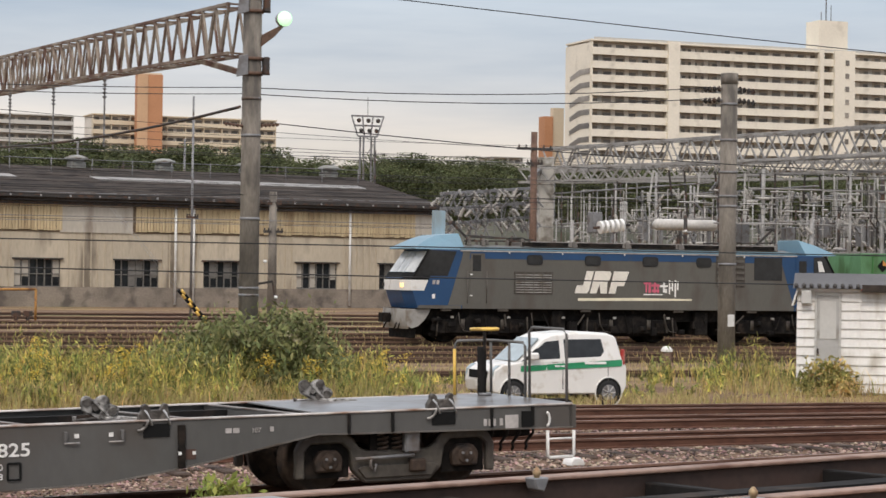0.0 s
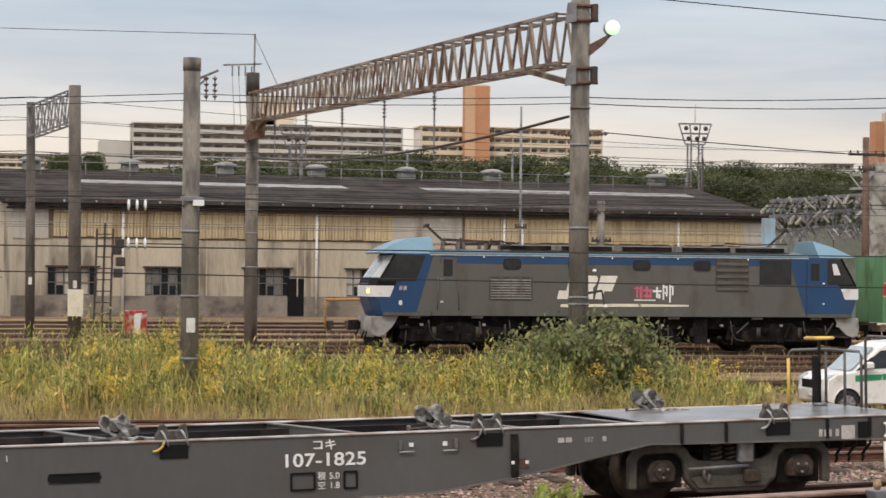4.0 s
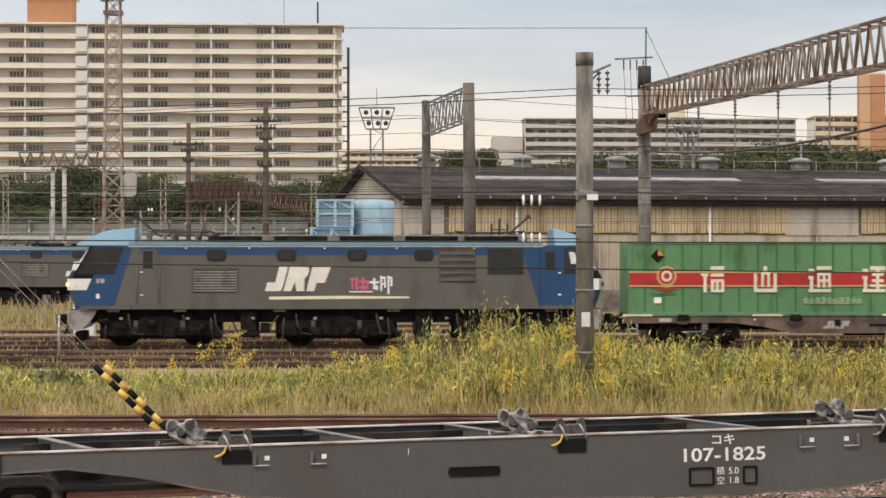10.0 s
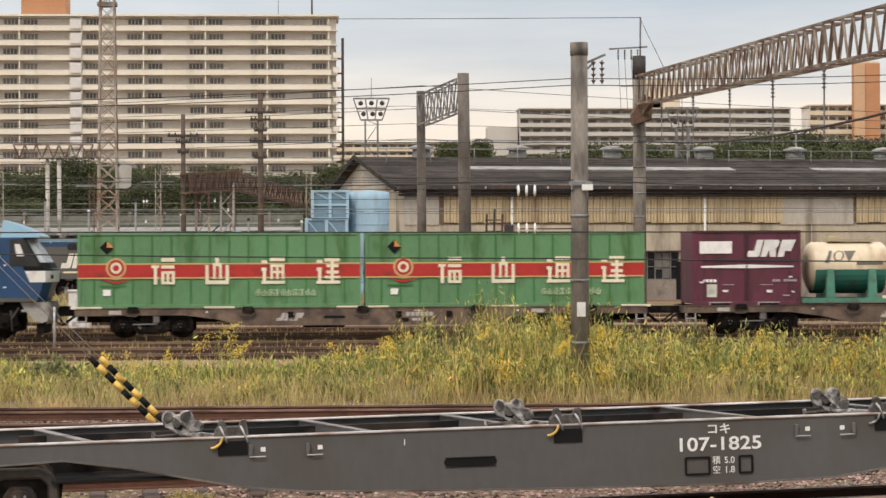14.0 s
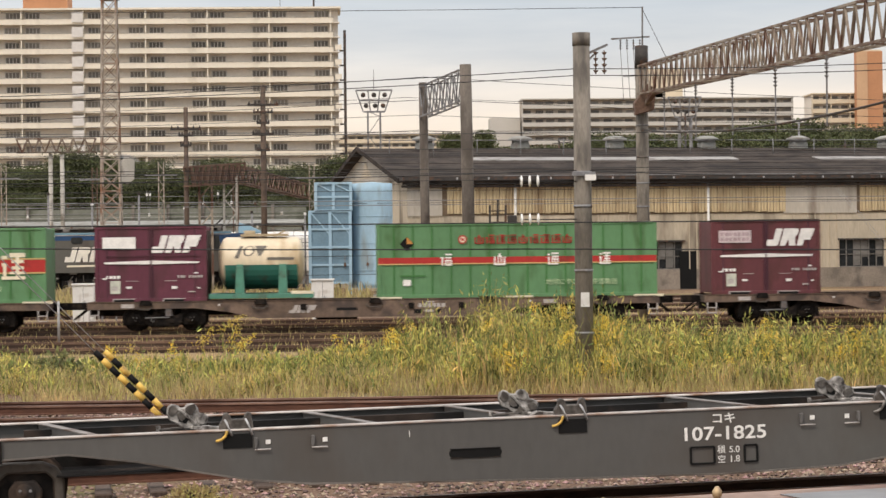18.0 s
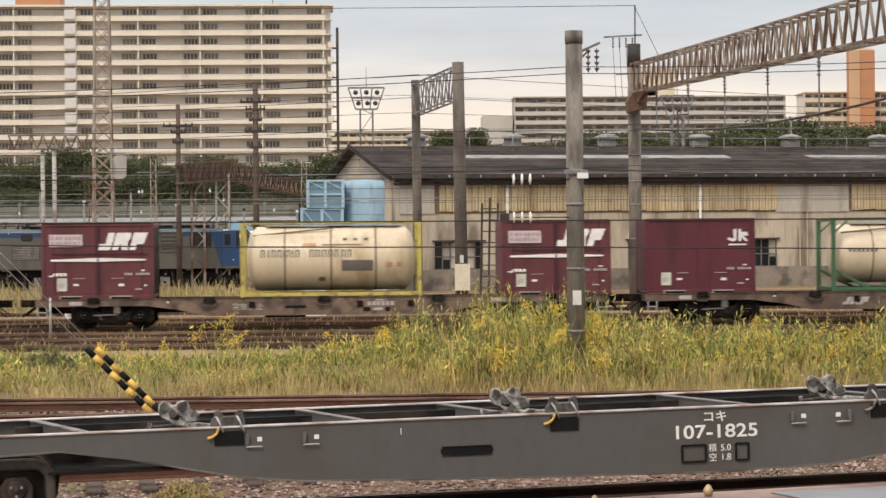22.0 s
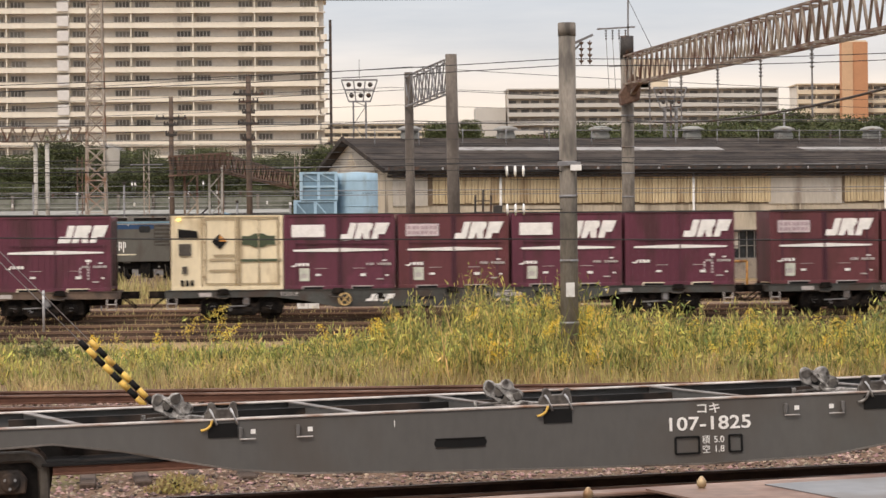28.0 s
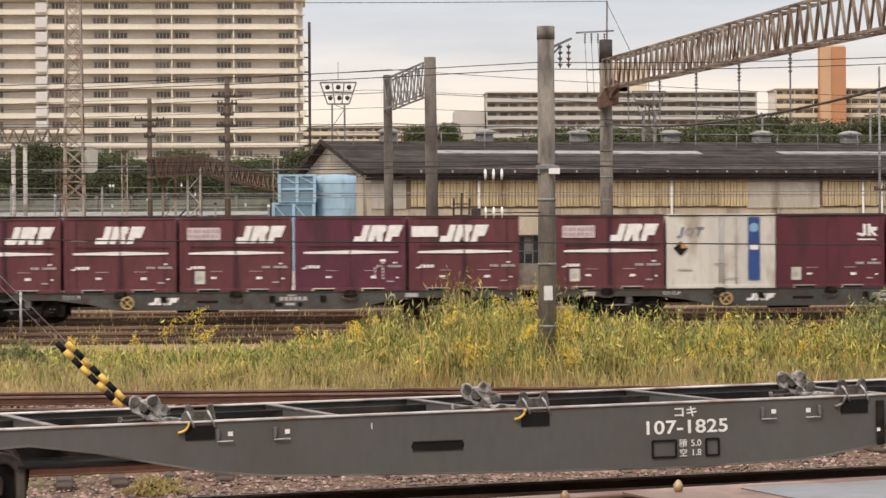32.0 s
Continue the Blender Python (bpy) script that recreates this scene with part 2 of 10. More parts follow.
M["bogie_lt"] = mat("gray_bogie_casting", (0.076, 0.066, 0.054), 0.7, 0.1, (14, 0.2), (2, 0.2), ((0.05, 0.04, 0.035), 0.45, 4.0), 0.2)
M["galv"] = mat("galvanised_steel", (0.40, 0.40, 0.40), 0.5, 0.4, (14, 0.15), (1.5, 0.2), None, 0.1)
M["galv_dk"] = mat("dull_galvanised_steel", (0.22, 0.22, 0.225), 0.55, 0.3, (14, 0.15), (1.0, 0.2), ((0.12, 0.09, 0.07), 0.3, 2.5), 0.1)
M["lattice"] = mat("rust_streaked_lattice_steel", (0.265, 0.22, 0.175), 0.75, 0.1, (10, 0.2), (0.8, 0.3), ((0.12, 0.062, 0.042), 0.55, 1.1), 0.1)
M["iron"] = mat("dark_iron", (0.05, 0.045, 0.042), 0.7, 0.2, (14, 0.2), (2, 0.2), ((0.11, 0.06, 0.04), 0.4, 3), 0.1)
M["rustbrown"] = mat("rust_brown_steel", (0.155, 0.095, 0.068), 0.8, 0.1, (12, 0.25), (1.0, 0.3), ((0.09, 0.05, 0.04), 0.4, 2), 0.2)
M["wire"] = mat("black_cable", (0.02, 0.02, 0.021), 0.6, 0, (5, 0.1), (1, 0.1), None, 0.0)
M["white"] = mat("white_paint", (0.72, 0.71, 0.68), 0.5, 0, (8, 0.04), (0.9, 0.07), ((0.5, 0.46, 0.4), 0.2, 2.2), 0.05)
M["mark"] = mat("white_marking_paint", (0.78, 0.77, 0.74), 0.6, 0, (14, 0.08), (3, 0.08), None, 0.0)
M["mark_dim"] = mat("faded_marking_paint", (0.42, 0.39, 0.37), 0.7, 0, (14, 0.15), (3, 0.2), None, 0.0)
M["black"] = mat("black_paint", (0.011, 0.011, 0.011), 0.7, 0, (10, 0.1), (1, 0.1), None, 0.0, spec=0.12)
M["yellow"] = mat("yellow_paint", (0.72, 0.46, 0.10), 0.5, 0, (10, 0.1), (1.5, 0.15), ((0.3, 0.18, 0.05), 0.3, 5), 0.05)
M["red"] = mat("signal_red_paint", (0.42, 0.04, 0.03), 0.55, 0, (10, 0.1), (1.5, 0.2), ((0.5, 0.45, 0.4), 0.4, 3), 0.05)
M["porcelain"] = mat("white_porcelain", (0.8, 0.79, 0.76), 0.2, 0, (5, 0.03), (1, 0.05), None, 0.0, spec=0.6)
M["glass_dk"] = glass("dark_window_glass")
M["rubber"] = mat("black_rubber", (0.018, 0.018, 0.018), 0.85, 0, (20, 0.1), (1, 0.1), None, 0.1)


# ---- mesh building ----
class Geo:
    """Collects faces of one part."""

    def __init__(self):
        self.v, self.f, self.s = [], [], []

    def add(self, verts, faces, smooth=False):
        k = len(self.v)
        self.v += [tuple(p) for p in verts]
        self.f += [tuple(i + k for i in f) for f in faces]
        self.s += [smooth] * len(faces)
        return self

    def box(self, x0, x1, y0, y1, z0, z1):
        v = [(x, y, z) for z in (z0, z1) for y in (y0, y1) for x in (x0, x1)]
        return self.add(v, [(0, 2, 3, 1), (4, 5, 7, 6), (0, 1, 5, 4), (2, 6, 7, 3), (0, 4, 6, 2), (1, 3, 7, 5)])

    def cyl(self, p, q, r, n=10, r2=None, caps=True):
        p, q = Vector(p), Vector(q)
        d = (q - p).normalized()
        a = d.orthogonal().normalized()
        b = d.cross(a)
        r2 = r if r2 is None else r2
        v = []
        for c, rr in ((p, r), (q, r2)):
            v += [c + rr * (math.cos(2 * math.pi * i / n) * a + math.sin(2 * math.pi * i / n) * b) for i in range(n)]
        self.add(v, [(i, (i + 1) % n, n + (i + 1) % n, n + i) for i in range(n)], True)
        if caps:
            k = len(self.v) - 2 * n
            self.f += [tuple(range(k + n - 1, k - 1, -1)), tuple(range(k + n, k + 2 * n))]
            self.s += [False, False]
        return self

    def bar(self, p, q, w, h=None):
        """A square bar from p to q."""
        p, q = Vector(p), Vector(q)
        h = w if h is None else h
        d = (q - p).normalized()
        up = Vector((0, 0, 1)) if abs(d.z) < 0.95 else Vector((1, 0, 0))
        a = d.cross(up).normalized() * w / 2
        b = a.cross(d).normalized() * h / 2
        v = [c + i * a + j * b for c in (p, q) for i, j in ((-1, -1), (1, -1), (1, 1), (-1, 1))]
        return self.add(v, [(3, 2, 1, 0), (4, 5, 6, 7), (0, 1, 5, 4), (1, 2, 6, 5), (2, 3, 7, 6), (3, 0, 4, 7)])

    def prism(self, pts, a, b, axis="y"):
        """A polygon of two coordinates drawn out along an axis from a to b."""
        n = len(pts)
        put = {"y": lambda u, w, c: (u, c, w), "x": lambda u, w, c: (c, u, w), "z": lambda u, w, c: (u, w, c)}[axis]
        v = [put(u, w, c) for c in (a, b) for u, w in pts]
        return self.add(v, [tuple(range(n)), tuple(range(2 * n - 1, n - 1, -1))] + [(i, n + i, n + (i + 1) % n, (i + 1) % n) for i in range(n)])

    def lathe(self, profile, centre=(0, 0, 0), axis="z", n=16):
        """Rings of (radius, height) about an axis."""
        c = Vector(centre)
        v = []
        for r, h in profile:
            for i in range(n):
                a = 2 * math.pi * i / n
                u, w = r * math.cos(a), r * math.sin(a)
                v.append(c + Vector({"z": (u, w, h), "x": (h, u, w), "y": (u, h, w)}[axis]))
        m = len(profile)
        f = [(j * n + i, j * n + (i + 1) % n, (j + 1) * n + (i + 1) % n, (j + 1) * n + i) for j in range(m - 1) for i in range(n)]
        return self.add(v, f, True)

    def tube(self, pts, r, n=6, closed=False):
        """One round rod bent along a line of points."""
        pts = [Vector(p) for p in pts]
        m = len(pts)
        v = []
        for i, p in enumerate(pts):
            a = pts[(i - 1) % m] if closed or i else p
            b = pts[(i + 1) % m] if closed or i < m - 1 else p
            d = (b - a).normalized()
            up = Vector((0, 0, 1)) if abs(d.z) < 0.9 else Vector((0, 1, 0))
            e = d.cross(up).normalized()
            f = e.cross(d)
            v += [p + r * (math.cos(2 * math.pi * k / n) * e + math.sin(2 * math.pi * k / n) * f) for k in range(n)]
        faces = [(i * n + k, i * n + (k + 1) % n, ((i + 1) % m) * n + (k + 1) % n, ((i + 1) % m) * n + k) for i in range(m if closed else m - 1) for k in range(n)]
        if not closed:
            faces += [tuple(range(n - 1, -1, -1)), tuple(range((m - 1) * n, m * n))]
        return self.add(v, faces, True)

    def strip(self, profile, top, v0, v1):
        """A plate whose lower edge follows a profile, with a level or offset upper edge."""
        v = []
        for u, z in profile:
            t = top(z) if callable(top) else top
            v += [(u, v0, z), (u, v0, t), (u, v1, z), (u, v1, t)]
        f = []
        for i in range(len(profile) - 1):
            a, b = 4 * i, 4 * i + 4
            f += [(a, b, b + 1, a + 1), (a + 2, a + 3, b + 3, b + 2), (a, a + 2, b + 2, b), (a + 1, b + 1, b + 3, a + 3)]
        e = 4 * (len(profile) - 1)
        return self.add(v, f + [(0, 1, 3, 2), (e, e + 2, e + 3, e + 1)])

    def mesh(self, name, material, bevel=0.0, segments=1):
        me = bpy.data.meshes.new(name)
        me.from_pydata(self.v, [], self.f)
        me.polygons.foreach_set("use_smooth", self.s)
        bm = bmesh.new()
        bm.from_mesh(me)
        bmesh.ops.recalc_face_normals(bm, faces=bm.faces)
        if bevel:
            edges = [e for e in bm.edges if len(e.link_faces) == 2 and e.calc_face_angle(0) > 0.6]
            bmesh.ops.bevel(bm, geom=edges, offset=bevel, segments=segments, affect="EDGES", clamp_overlap=True)
        bm.to_mesh(me)
        bm.free()
        me.materials.append(material)
        return me


def part(name, geo, material, parent, label="", bevel=0.0, at=None):
    me = geo if isinstance(geo, bpy.types.Mesh) else geo.mesh(name, material, bevel)
    ob = new(name, me)
    ob.parent = parent
    if at is not None:
        ob.matrix_basis = at
    if label:
        ob["label"] = label
    return ob


def pieces(name, geo, material, parent, label=""):
    """Each loose piece of a shape becomes a part of its own."""
    root = list(range(len(geo.v)))

    def find(i):
        while root[i] != i:
            root[i] = root[root[i]]
            i = root[i]
        return i

    for f in geo.f:
        for i in f[1:]:
            root[find(i)] = find(f[0])
    groups = {}
    for f, smooth in zip(geo.f, geo.s):
        groups.setdefault(find(f[0]), []).append((f, smooth))
    for faces in groups.values():
        used = sorted({i for f, _ in faces for i in f})
        at_ = {i: n for n, i in enumerate(used)}
        g = Geo()
        g.v, g.f, g.s = [geo.v[i] for i in used], [tuple(at_[i] for i in f) for f, _ in faces], [smooth for _, smooth in faces]
        part(name, g, material, parent, label)


def thing(name, label, category, at=None, group="", kind=""):
    ob = new(name)
    ob.empty_display_size = 0.3
    if at is not None:
        ob.matrix_basis = at
    return tagged(ob, label, category, group, kind)


def solo(name, geo, material, label, category="", at=None, group="", kind="", bevel=0.0):
    me = geo if isinstance(geo, bpy.types.Mesh) else geo.mesh(name, material, bevel)
    ob = new(name, me)
    if at is not None:
        ob.matrix_basis = at
    return tagged(ob, label, category, group, kind)


def lettering(name, text, size, material, parent, at, depth=0.004, bold=0.0, wide=1.0):
    cu = bpy.data.curves.new(name, "FONT")
    cu.body, cu.size, cu.extrude, cu.align_x = text, size, depth, "CENTER"
    cu.offset, cu.space_character = bold * size, 1.0 + 2.0 * bold
    tmp = bpy.data.objects.new(name, cu)
    scene.collection.objects.link(tmp)
    me = bpy.data.meshes.new_from_object(tmp.evaluated_get(bpy.context.evaluated_depsgraph_get()))
    bpy.data.objects.remove(tmp)
    me.materials.clear()
    me.materials.append(material)
    ob = new(name, me)
    ob.parent, ob.matrix_basis = parent, at @ Matrix.Diagonal((wide, 1.0, 1.0, 1.0))
    return ob


def smoothstep(a, b, x):
    x = min(1.0, max(0.0, (x - a) / (b - a)))
    return x * x * (3 - 2 * x)


# ---- lie of the land ----
def near_drop(x, y):
    """The near tracks lie a little lower and fall away to one side."""
    return (-0.318 + 0.0206 * (min(24.0, max(-22.0, x)) - 2.73)) * (1 - smoothstep(27.5, 37.5, y))


def ground_z(x, y):
    n = noise.noise(Vector((x * 0.35, y * 0.35, 0))) * 0.05 + noise.noise(Vector((x * 1.7, y * 1.7, 3))) * 0.02
    bank = 0.12 * smoothstep(41.6, 44, y) * (1 - smoothstep(50, 53, y))
    fill = 0.045 * smoothstep(51.5, 54, y)
    # worn hollow where the van is parked
    hollow = smoothstep(16.3, 17.6, x) * (1 - smoothstep(23.2, 24.6, x)) * smoothstep(42.6, 43.8, y) * (1 - smoothstep(47.2, 48.6, y))
    return near_drop(x, y) - 0.17 + n * (1 - 0.8 * smoothstep(51.5, 54, y)) * (1 - hollow) + bank * (1 - hollow) - 0.08 * hollow + fill


MOVING = []


# ---- ground ----
def ground_material():
    m = bpy.data.materials.new("yard_ground")
    m.use_nodes = True
    nd, lk = m.node_tree.nodes, m.node_tree.links
    b = nd["Principled BSDF"]
    b.inputs["Roughness"].default_value = 0.95
    b.inputs["Specular IOR Level"].default_value = 0.2
    co = nd.new("ShaderNodeTexCoord")

    def noise_at(scale, detail=5.0, stretch=(1, 1, 1)):
        mp = nd.new("ShaderNodeMapping")
        mp.inputs["Scale"].default_value = stretch
        lk.new(co.outputs["Object"], mp.inputs[0])
        n = nd.new("ShaderNodeTexNoise")
        n.inputs["Scale"].default_value, n.inputs["Detail"].default_value = scale, detail
        lk.new(mp.outputs[0], n.inputs[0])
        return n.outputs[0]

    def mix(fac, a, c, lo, hi):
        r = nd.new("ShaderNodeMapRange")
        r.inputs["From Min"].default_value, r.inputs["From Max"].default_value = lo, hi
        lk.new(fac, r.inputs["Value"])
        x = nd.new("ShaderNodeMix")
        x.data_type = "RGBA"
        lk.new(r.outputs[0], x.inputs[0])
        for k, v in ((6, a), (7, c)):
            if isinstance(v, tuple):
                x.inputs[k].default_value = (*v, 1)
            else:
                lk.new(v, x.inputs[k])
        return x.outputs[2]

    gravel = mix(noise_at(26, 3), (0.085, 0.05, 0.035), (0.25, 0.165, 0.115), 0.35, 0.65)
    straw = mix(noise_at(40, 3, (1, 1, 1)), (0.20, 0.14, 0.072), (0.42, 0.30, 0.155), 0.3, 0.7)
    # bare gravel among the near tracks, straw beyond them
    sep = nd.new("ShaderNodeSeparateXYZ")
    lk.new(co.outputs["Object"], sep.inputs[0])
    beyond = nd.new("ShaderNodeMapRange")
    for key, value in (("From Min", 38.0), ("From Max", 43.0), ("To Min", -0.16), ("To Max", 0.0)):
        beyond.inputs[key].default_value = value
    lk.new(sep.outputs["Y"], beyond.inputs["Value"])
    lie = nd.new("ShaderNodeMath")
    lk.new(noise_at(0.35, 6, (0.25, 1, 1)), lie.inputs[0])
    lk.new(beyond.outputs[0], lie.inputs[1])
    base = mix(lie.outputs[0], gravel, straw, 0.47, 0.61)
    green = mix(noise_at(0.22, 6, (0.4, 1, 1)), base, (0.17, 0.175, 0.07), 0.58, 0.72)
    lk.new(green, b.inputs["Base Color"])
    bp = nd.new("ShaderNodeBump")
    bp.inputs["Strength"].default_value, bp.inputs["Distance"].default_value = 0.8, 0.04
    lk.new(noise_at(22, 4), bp.inputs["Height"])
    lk.new(bp.outputs[0], b.inputs["Normal"])
    return m


def build_ground():
    def line(parts):
        out = []
        for a, b, step in parts:
            out += list(np.arange(a, b, step))
        return out + [parts[-1][1]]

    xs = line([(-3000, -600, 800), (-600, -120, 120), (-120, -24, 12), (-24, 44, 0.6), (44, 140, 8), (140, 620, 120), (620, 3000, 800)])
    ys = line([(-400, 0, 80), (0, 12, 3), (12, 58, 0.6), (58, 130, 4), (130, 400, 30), (400, 4000, 600)])
    verts = [(x, y, ground_z(x, y) if y < 130 else -0.1) for y in ys for x in xs]
    n = len(xs)
    faces = [(j * n + i, j * n + i + 1, (j + 1) * n + i + 1, (j + 1) * n + i) for j in range(len(ys) - 1) for i in range(n - 1)]
    me = bpy.data.meshes.new("ground")
    me.from_pydata(verts, [], faces)
    me.polygons.foreach_set("use_smooth", [True] * len(faces))
    me.materials.append(ground_material())
    solo("ground", me, None, "rusty ballast and dry straw coloured yard ground", "ground", kind="structure")


build_ground()


# ---- tracks ----
def rail_geo(length):
    g = Geo()
    web = [(-0.06, -0.15), (0.06, -0.15), (0.06, -0.135), (0.012, -0.12), (0.012, -0.04), (0.033, -0.03), (0.033, 0.0), (-0.033, 0.0), (-0.033, -0.03), (-0.012, -0.04), (-0.012, -0.12), (-0.06, -0.135)]
    return g.prism(web, -length / 2, length / 2, "x")


SLEEPER = Geo().box(-0.11, 0.11, -1.05, 1.05, -0.29, -0.15).mesh("sleeper", M["sleeper"], 0.02)


def track(name, x, y, z, length, turn=0.0, tilt=0.0, sleepers=True, label="rusty railway track on stained ballast"):
    t = thing(name, label, "railway track", pose(x, y, z, 0, -tilt, turn), kind="structure")
    for side in (-0.55, 0.55):
        r = part("rail", rail_geo(length), M["rail"] if sleepers else M["rail_far"], t, at=pose(0, side, 0))
        part("rail_head", Geo().box(-length / 2, length / 2, -0.035, 0.035, -0.026, 0.006), M["railtop"] if sleepers else M["head_far"], r)
    if sleepers:
        for i in range(int(length / 0.7)):
            part("sleeper", SLEEPER, None, t, at=pose(-length / 2 + 0.7 * i + 0.3, 0, -0.075, 0, 0, random.uniform(-1.5, 1.5)))
    return t


WAG_X, WAG_Y, WAG_Z, WAG_TURN, WAG_TILT = 2.73, 25.714, -0.318, 5.92, 1.18
c_, s_ = math.cos(radians(WAG_TURN)), math.sin(radians(WAG_TURN))
track("track_1", WAG_X - 1.225 * s_ + 4 * c_, WAG_Y + 1.225 * c_ + 4 * s_, WAG_Z + 0.082, 44, WAG_TURN, WAG_TILT)
track("track_2", 27.0, 32.3, 0.163, 31, 0, 0.55)
track("track_2", -6.38, 30.2, -0.326, 36, 6.7, 1.08)
track("track_3", 10, 36.3, 0.02, 90, 0, 0.15)
track("track_4", 10, 40.0, 0.0, 90)
for i, y in enumerate((54.2, 62.6, 67.0, 71.6, 76.95, 81.6, 86.6, 95.5, 104, 112.5, 121.5)):
    track("track_%d" % (5 + i), 25, y, 0.0, 260, sleepers=False)


# ---- the empty container wagon standing in front ----
SILL = [(-9.55, 0.76), (-9.2, 0.76), (-6.1, 0.84), (-5.67, 0.86), (-4.93, 0.75), (-4.31, 0.615), (-3.68, 0.49), (-3.0, 0.415), (-1.45, 0.365), (0, 0.33), (1.86, 0.30), (3.2, 0.335), (3.9, 0.43), (4.6, 0.54), (5.2, 0.66), (5.94, 0.80), (6.3, 0.79), (9.55, 0.75)]


def sill_side(v0, v1):
    return Geo().strip(SILL, 1.03, v0, v1)


def belly_flange(v0, v1):
    return Geo().strip([(u, z - 0.02) for u, z in SILL], lambda z: z + 0.02, v0, v1)


def bogie_parts(owner, u, near, far, full=True, dark=None, light=None):
    """One two-axle bogie: frames, bolster, springs; returns the wheelsets."""
    dark, light = dark or M["bogie"], light or M["bogie_lt"]
    mid = (near + far) / 2
    sets = []
    for v, sgn in ((near, 1), (far, -1)):
        outline = [(-1.38, 0.22), (-1.38, 0.58), (-1.30, 0.71), (-1.15, 0.77), (-0.72, 0.77), (-0.60, 0.71), (-0.54, 0.60), (-0.42, 0.54), (0.42, 0.54), (0.54, 0.60), (0.60, 0.71), (0.72, 0.77), (1.15, 0.77), (1.30, 0.71), (1.38, 0.58), (1.38, 0.22), (1.27, 0.22), (1.27, 0.56), (1.18, 0.65), (0.76, 0.65), (0.66, 0.56), (0.62, 0.30), (0.45, 0.14), (-0.45, 0.14), (-0.62, 0.30), (-0.66, 0.56), (-0.76, 0.65), (-1.18, 0.65), (-1.27, 0.56), (-1.27, 0.22)]
        fr = part("side_frame", Geo().prism([(u + a, b) for a, b in outline], v - 0.06, v + 0.06), light, owner, "gray cast steel bogie side frame", 0.02)
        part("frame_rib", Geo().prism([(u - 0.46, 0.20), (u + 0.46, 0.20), (u + 0.56, 0.32), (u + 0.50, 0.36), (u - 0.50, 0.36), (u - 0.56, 0.32)], v - sgn * 0.075 - 0.015, v - sgn * 0.075 + 0.015), light, fr, "", 0.01)
        # dark plate stands in for the shade behind the springs
        part("spring_recess", Geo().box(u - 0.36, u + 0.36, v - 0.02, v + 0.02, 0.54, 0.80), M["bogie"], fr, "dark plate for the shade behind the springs")
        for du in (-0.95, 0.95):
            # dark plate paints the shade round the axle box
            part("pedestal_opening", Geo().box(u + du - 0.30, u + du + 0.30, v + sgn * 0.02 - 0.01, v + sgn * 0.02 + 0.01, 0.22, 0.64), M["bogie"], fr, "dark plate for the shade in the pedestal opening")
            part("axle_box", Geo().prism([(u + du - 0.17, 0.30), (u + du + 0.17, 0.30), (u + du + 0.19, 0.46), (u + du + 0.11, 0.57), (u + du - 0.11, 0.57), (u + du - 0.19, 0.46)], v - 0.09, v + 0.09), dark, fr, "", 0.02)
            part("axle_cap", Geo().lathe([(0.0, -sgn * 0.125), (0.035, -sgn * 0.125), (0.04, -sgn * 0.115), (0.085, -sgn * 0.115), (0.11, -sgn * 0.105), (0.115, -sgn * 0.08)], (u + du, v, 0.43), "y", 14), dark, fr, "worn round axle cap")
            for a in range(3):
                an = a * 2.094 + 0.5
                part("cap_bolt", Geo().cyl((u + du + 0.065 * math.cos(an), v - sgn * 0.11, 0.43 + 0.065 * math.sin(an)), (u + du + 0.065 * math.cos(an), v - sgn * 0.135, 0.43 + 0.065 * math.sin(an)), 0.018, 6), M["galv_dk"] if full else dark, fr)
        for du in (-0.2, 0.0, 0.2):
            coil = [(u + du + 0.065 * math.cos(k * 0.9), v - sgn * 0.05 + 0.045 * math.sin(k * 0.9), 0.53 + 0.0085 * k) for k in range(30)]
            part("coil_spring", Geo().tube(coil, 0.016, 5), dark, fr)
    part("bolster", Geo().box(u - 0.18, u + 0.18, near, far, 0.58, 0.74), dark, owner)
    part("brake_rod", Geo().cyl((u - 0.62, near - 0.13, 0.45), (u + 0.2, near - 0.13, 0.47), 0.024, 8), M["galv_dk"], owner, "pale brake rod")
    part("brake_cylinder", Geo().box(u + 0.06, u + 0.27, near - 0.17, near - 0.05, 0.50, 0.80), M["galv_dk"], owner, "pale gray brake cylinder", 0.025)
    part("brake_block", Geo().box(u + 0.14, u + 0.36, near - 0.16, near - 0.05, 0.26, 0.42), dark, owner, "", 0.02)
    part("brake_hanger", Geo().tube([(u - 0.40, near - 0.13, 0.46), (u - 0.42, near - 0.14, 0.36), (u - 0.36, near - 0.14, 0.30), (u - 0.33, near - 0.13, 0.38)], 0.02), M["galv_dk"], owner)
    for du in (-0.95, 0.95):
        w = Geo()
        for v in (mid - 0.56, mid + 0.56):
            s = 1 if v > mid else -1
            w.lathe([(0.0, s * 0.06), (0.10, s * 0.06), (0.13, s * 0.02), (0.34, s * 0.015), (0.37, s * 0.065), (0.43, s * 0.065), (0.43, -s * 0.045), (0.455, -s * 0.07), (0.455, -s * 0.085), (0.36, -s * 0.085), (0.33, -s * 0.02), (0.0, -s * 0.02)], (0, v, 0), "y", 22)
        w.cyl((0, mid - 0.6, 0), (0, mid + 0.6, 0), 0.075, 10)
        ob = part("wheelset", w, dark, owner, at=pose(u + du, 0, 0.43))
        sets.append(ob)
    return sets


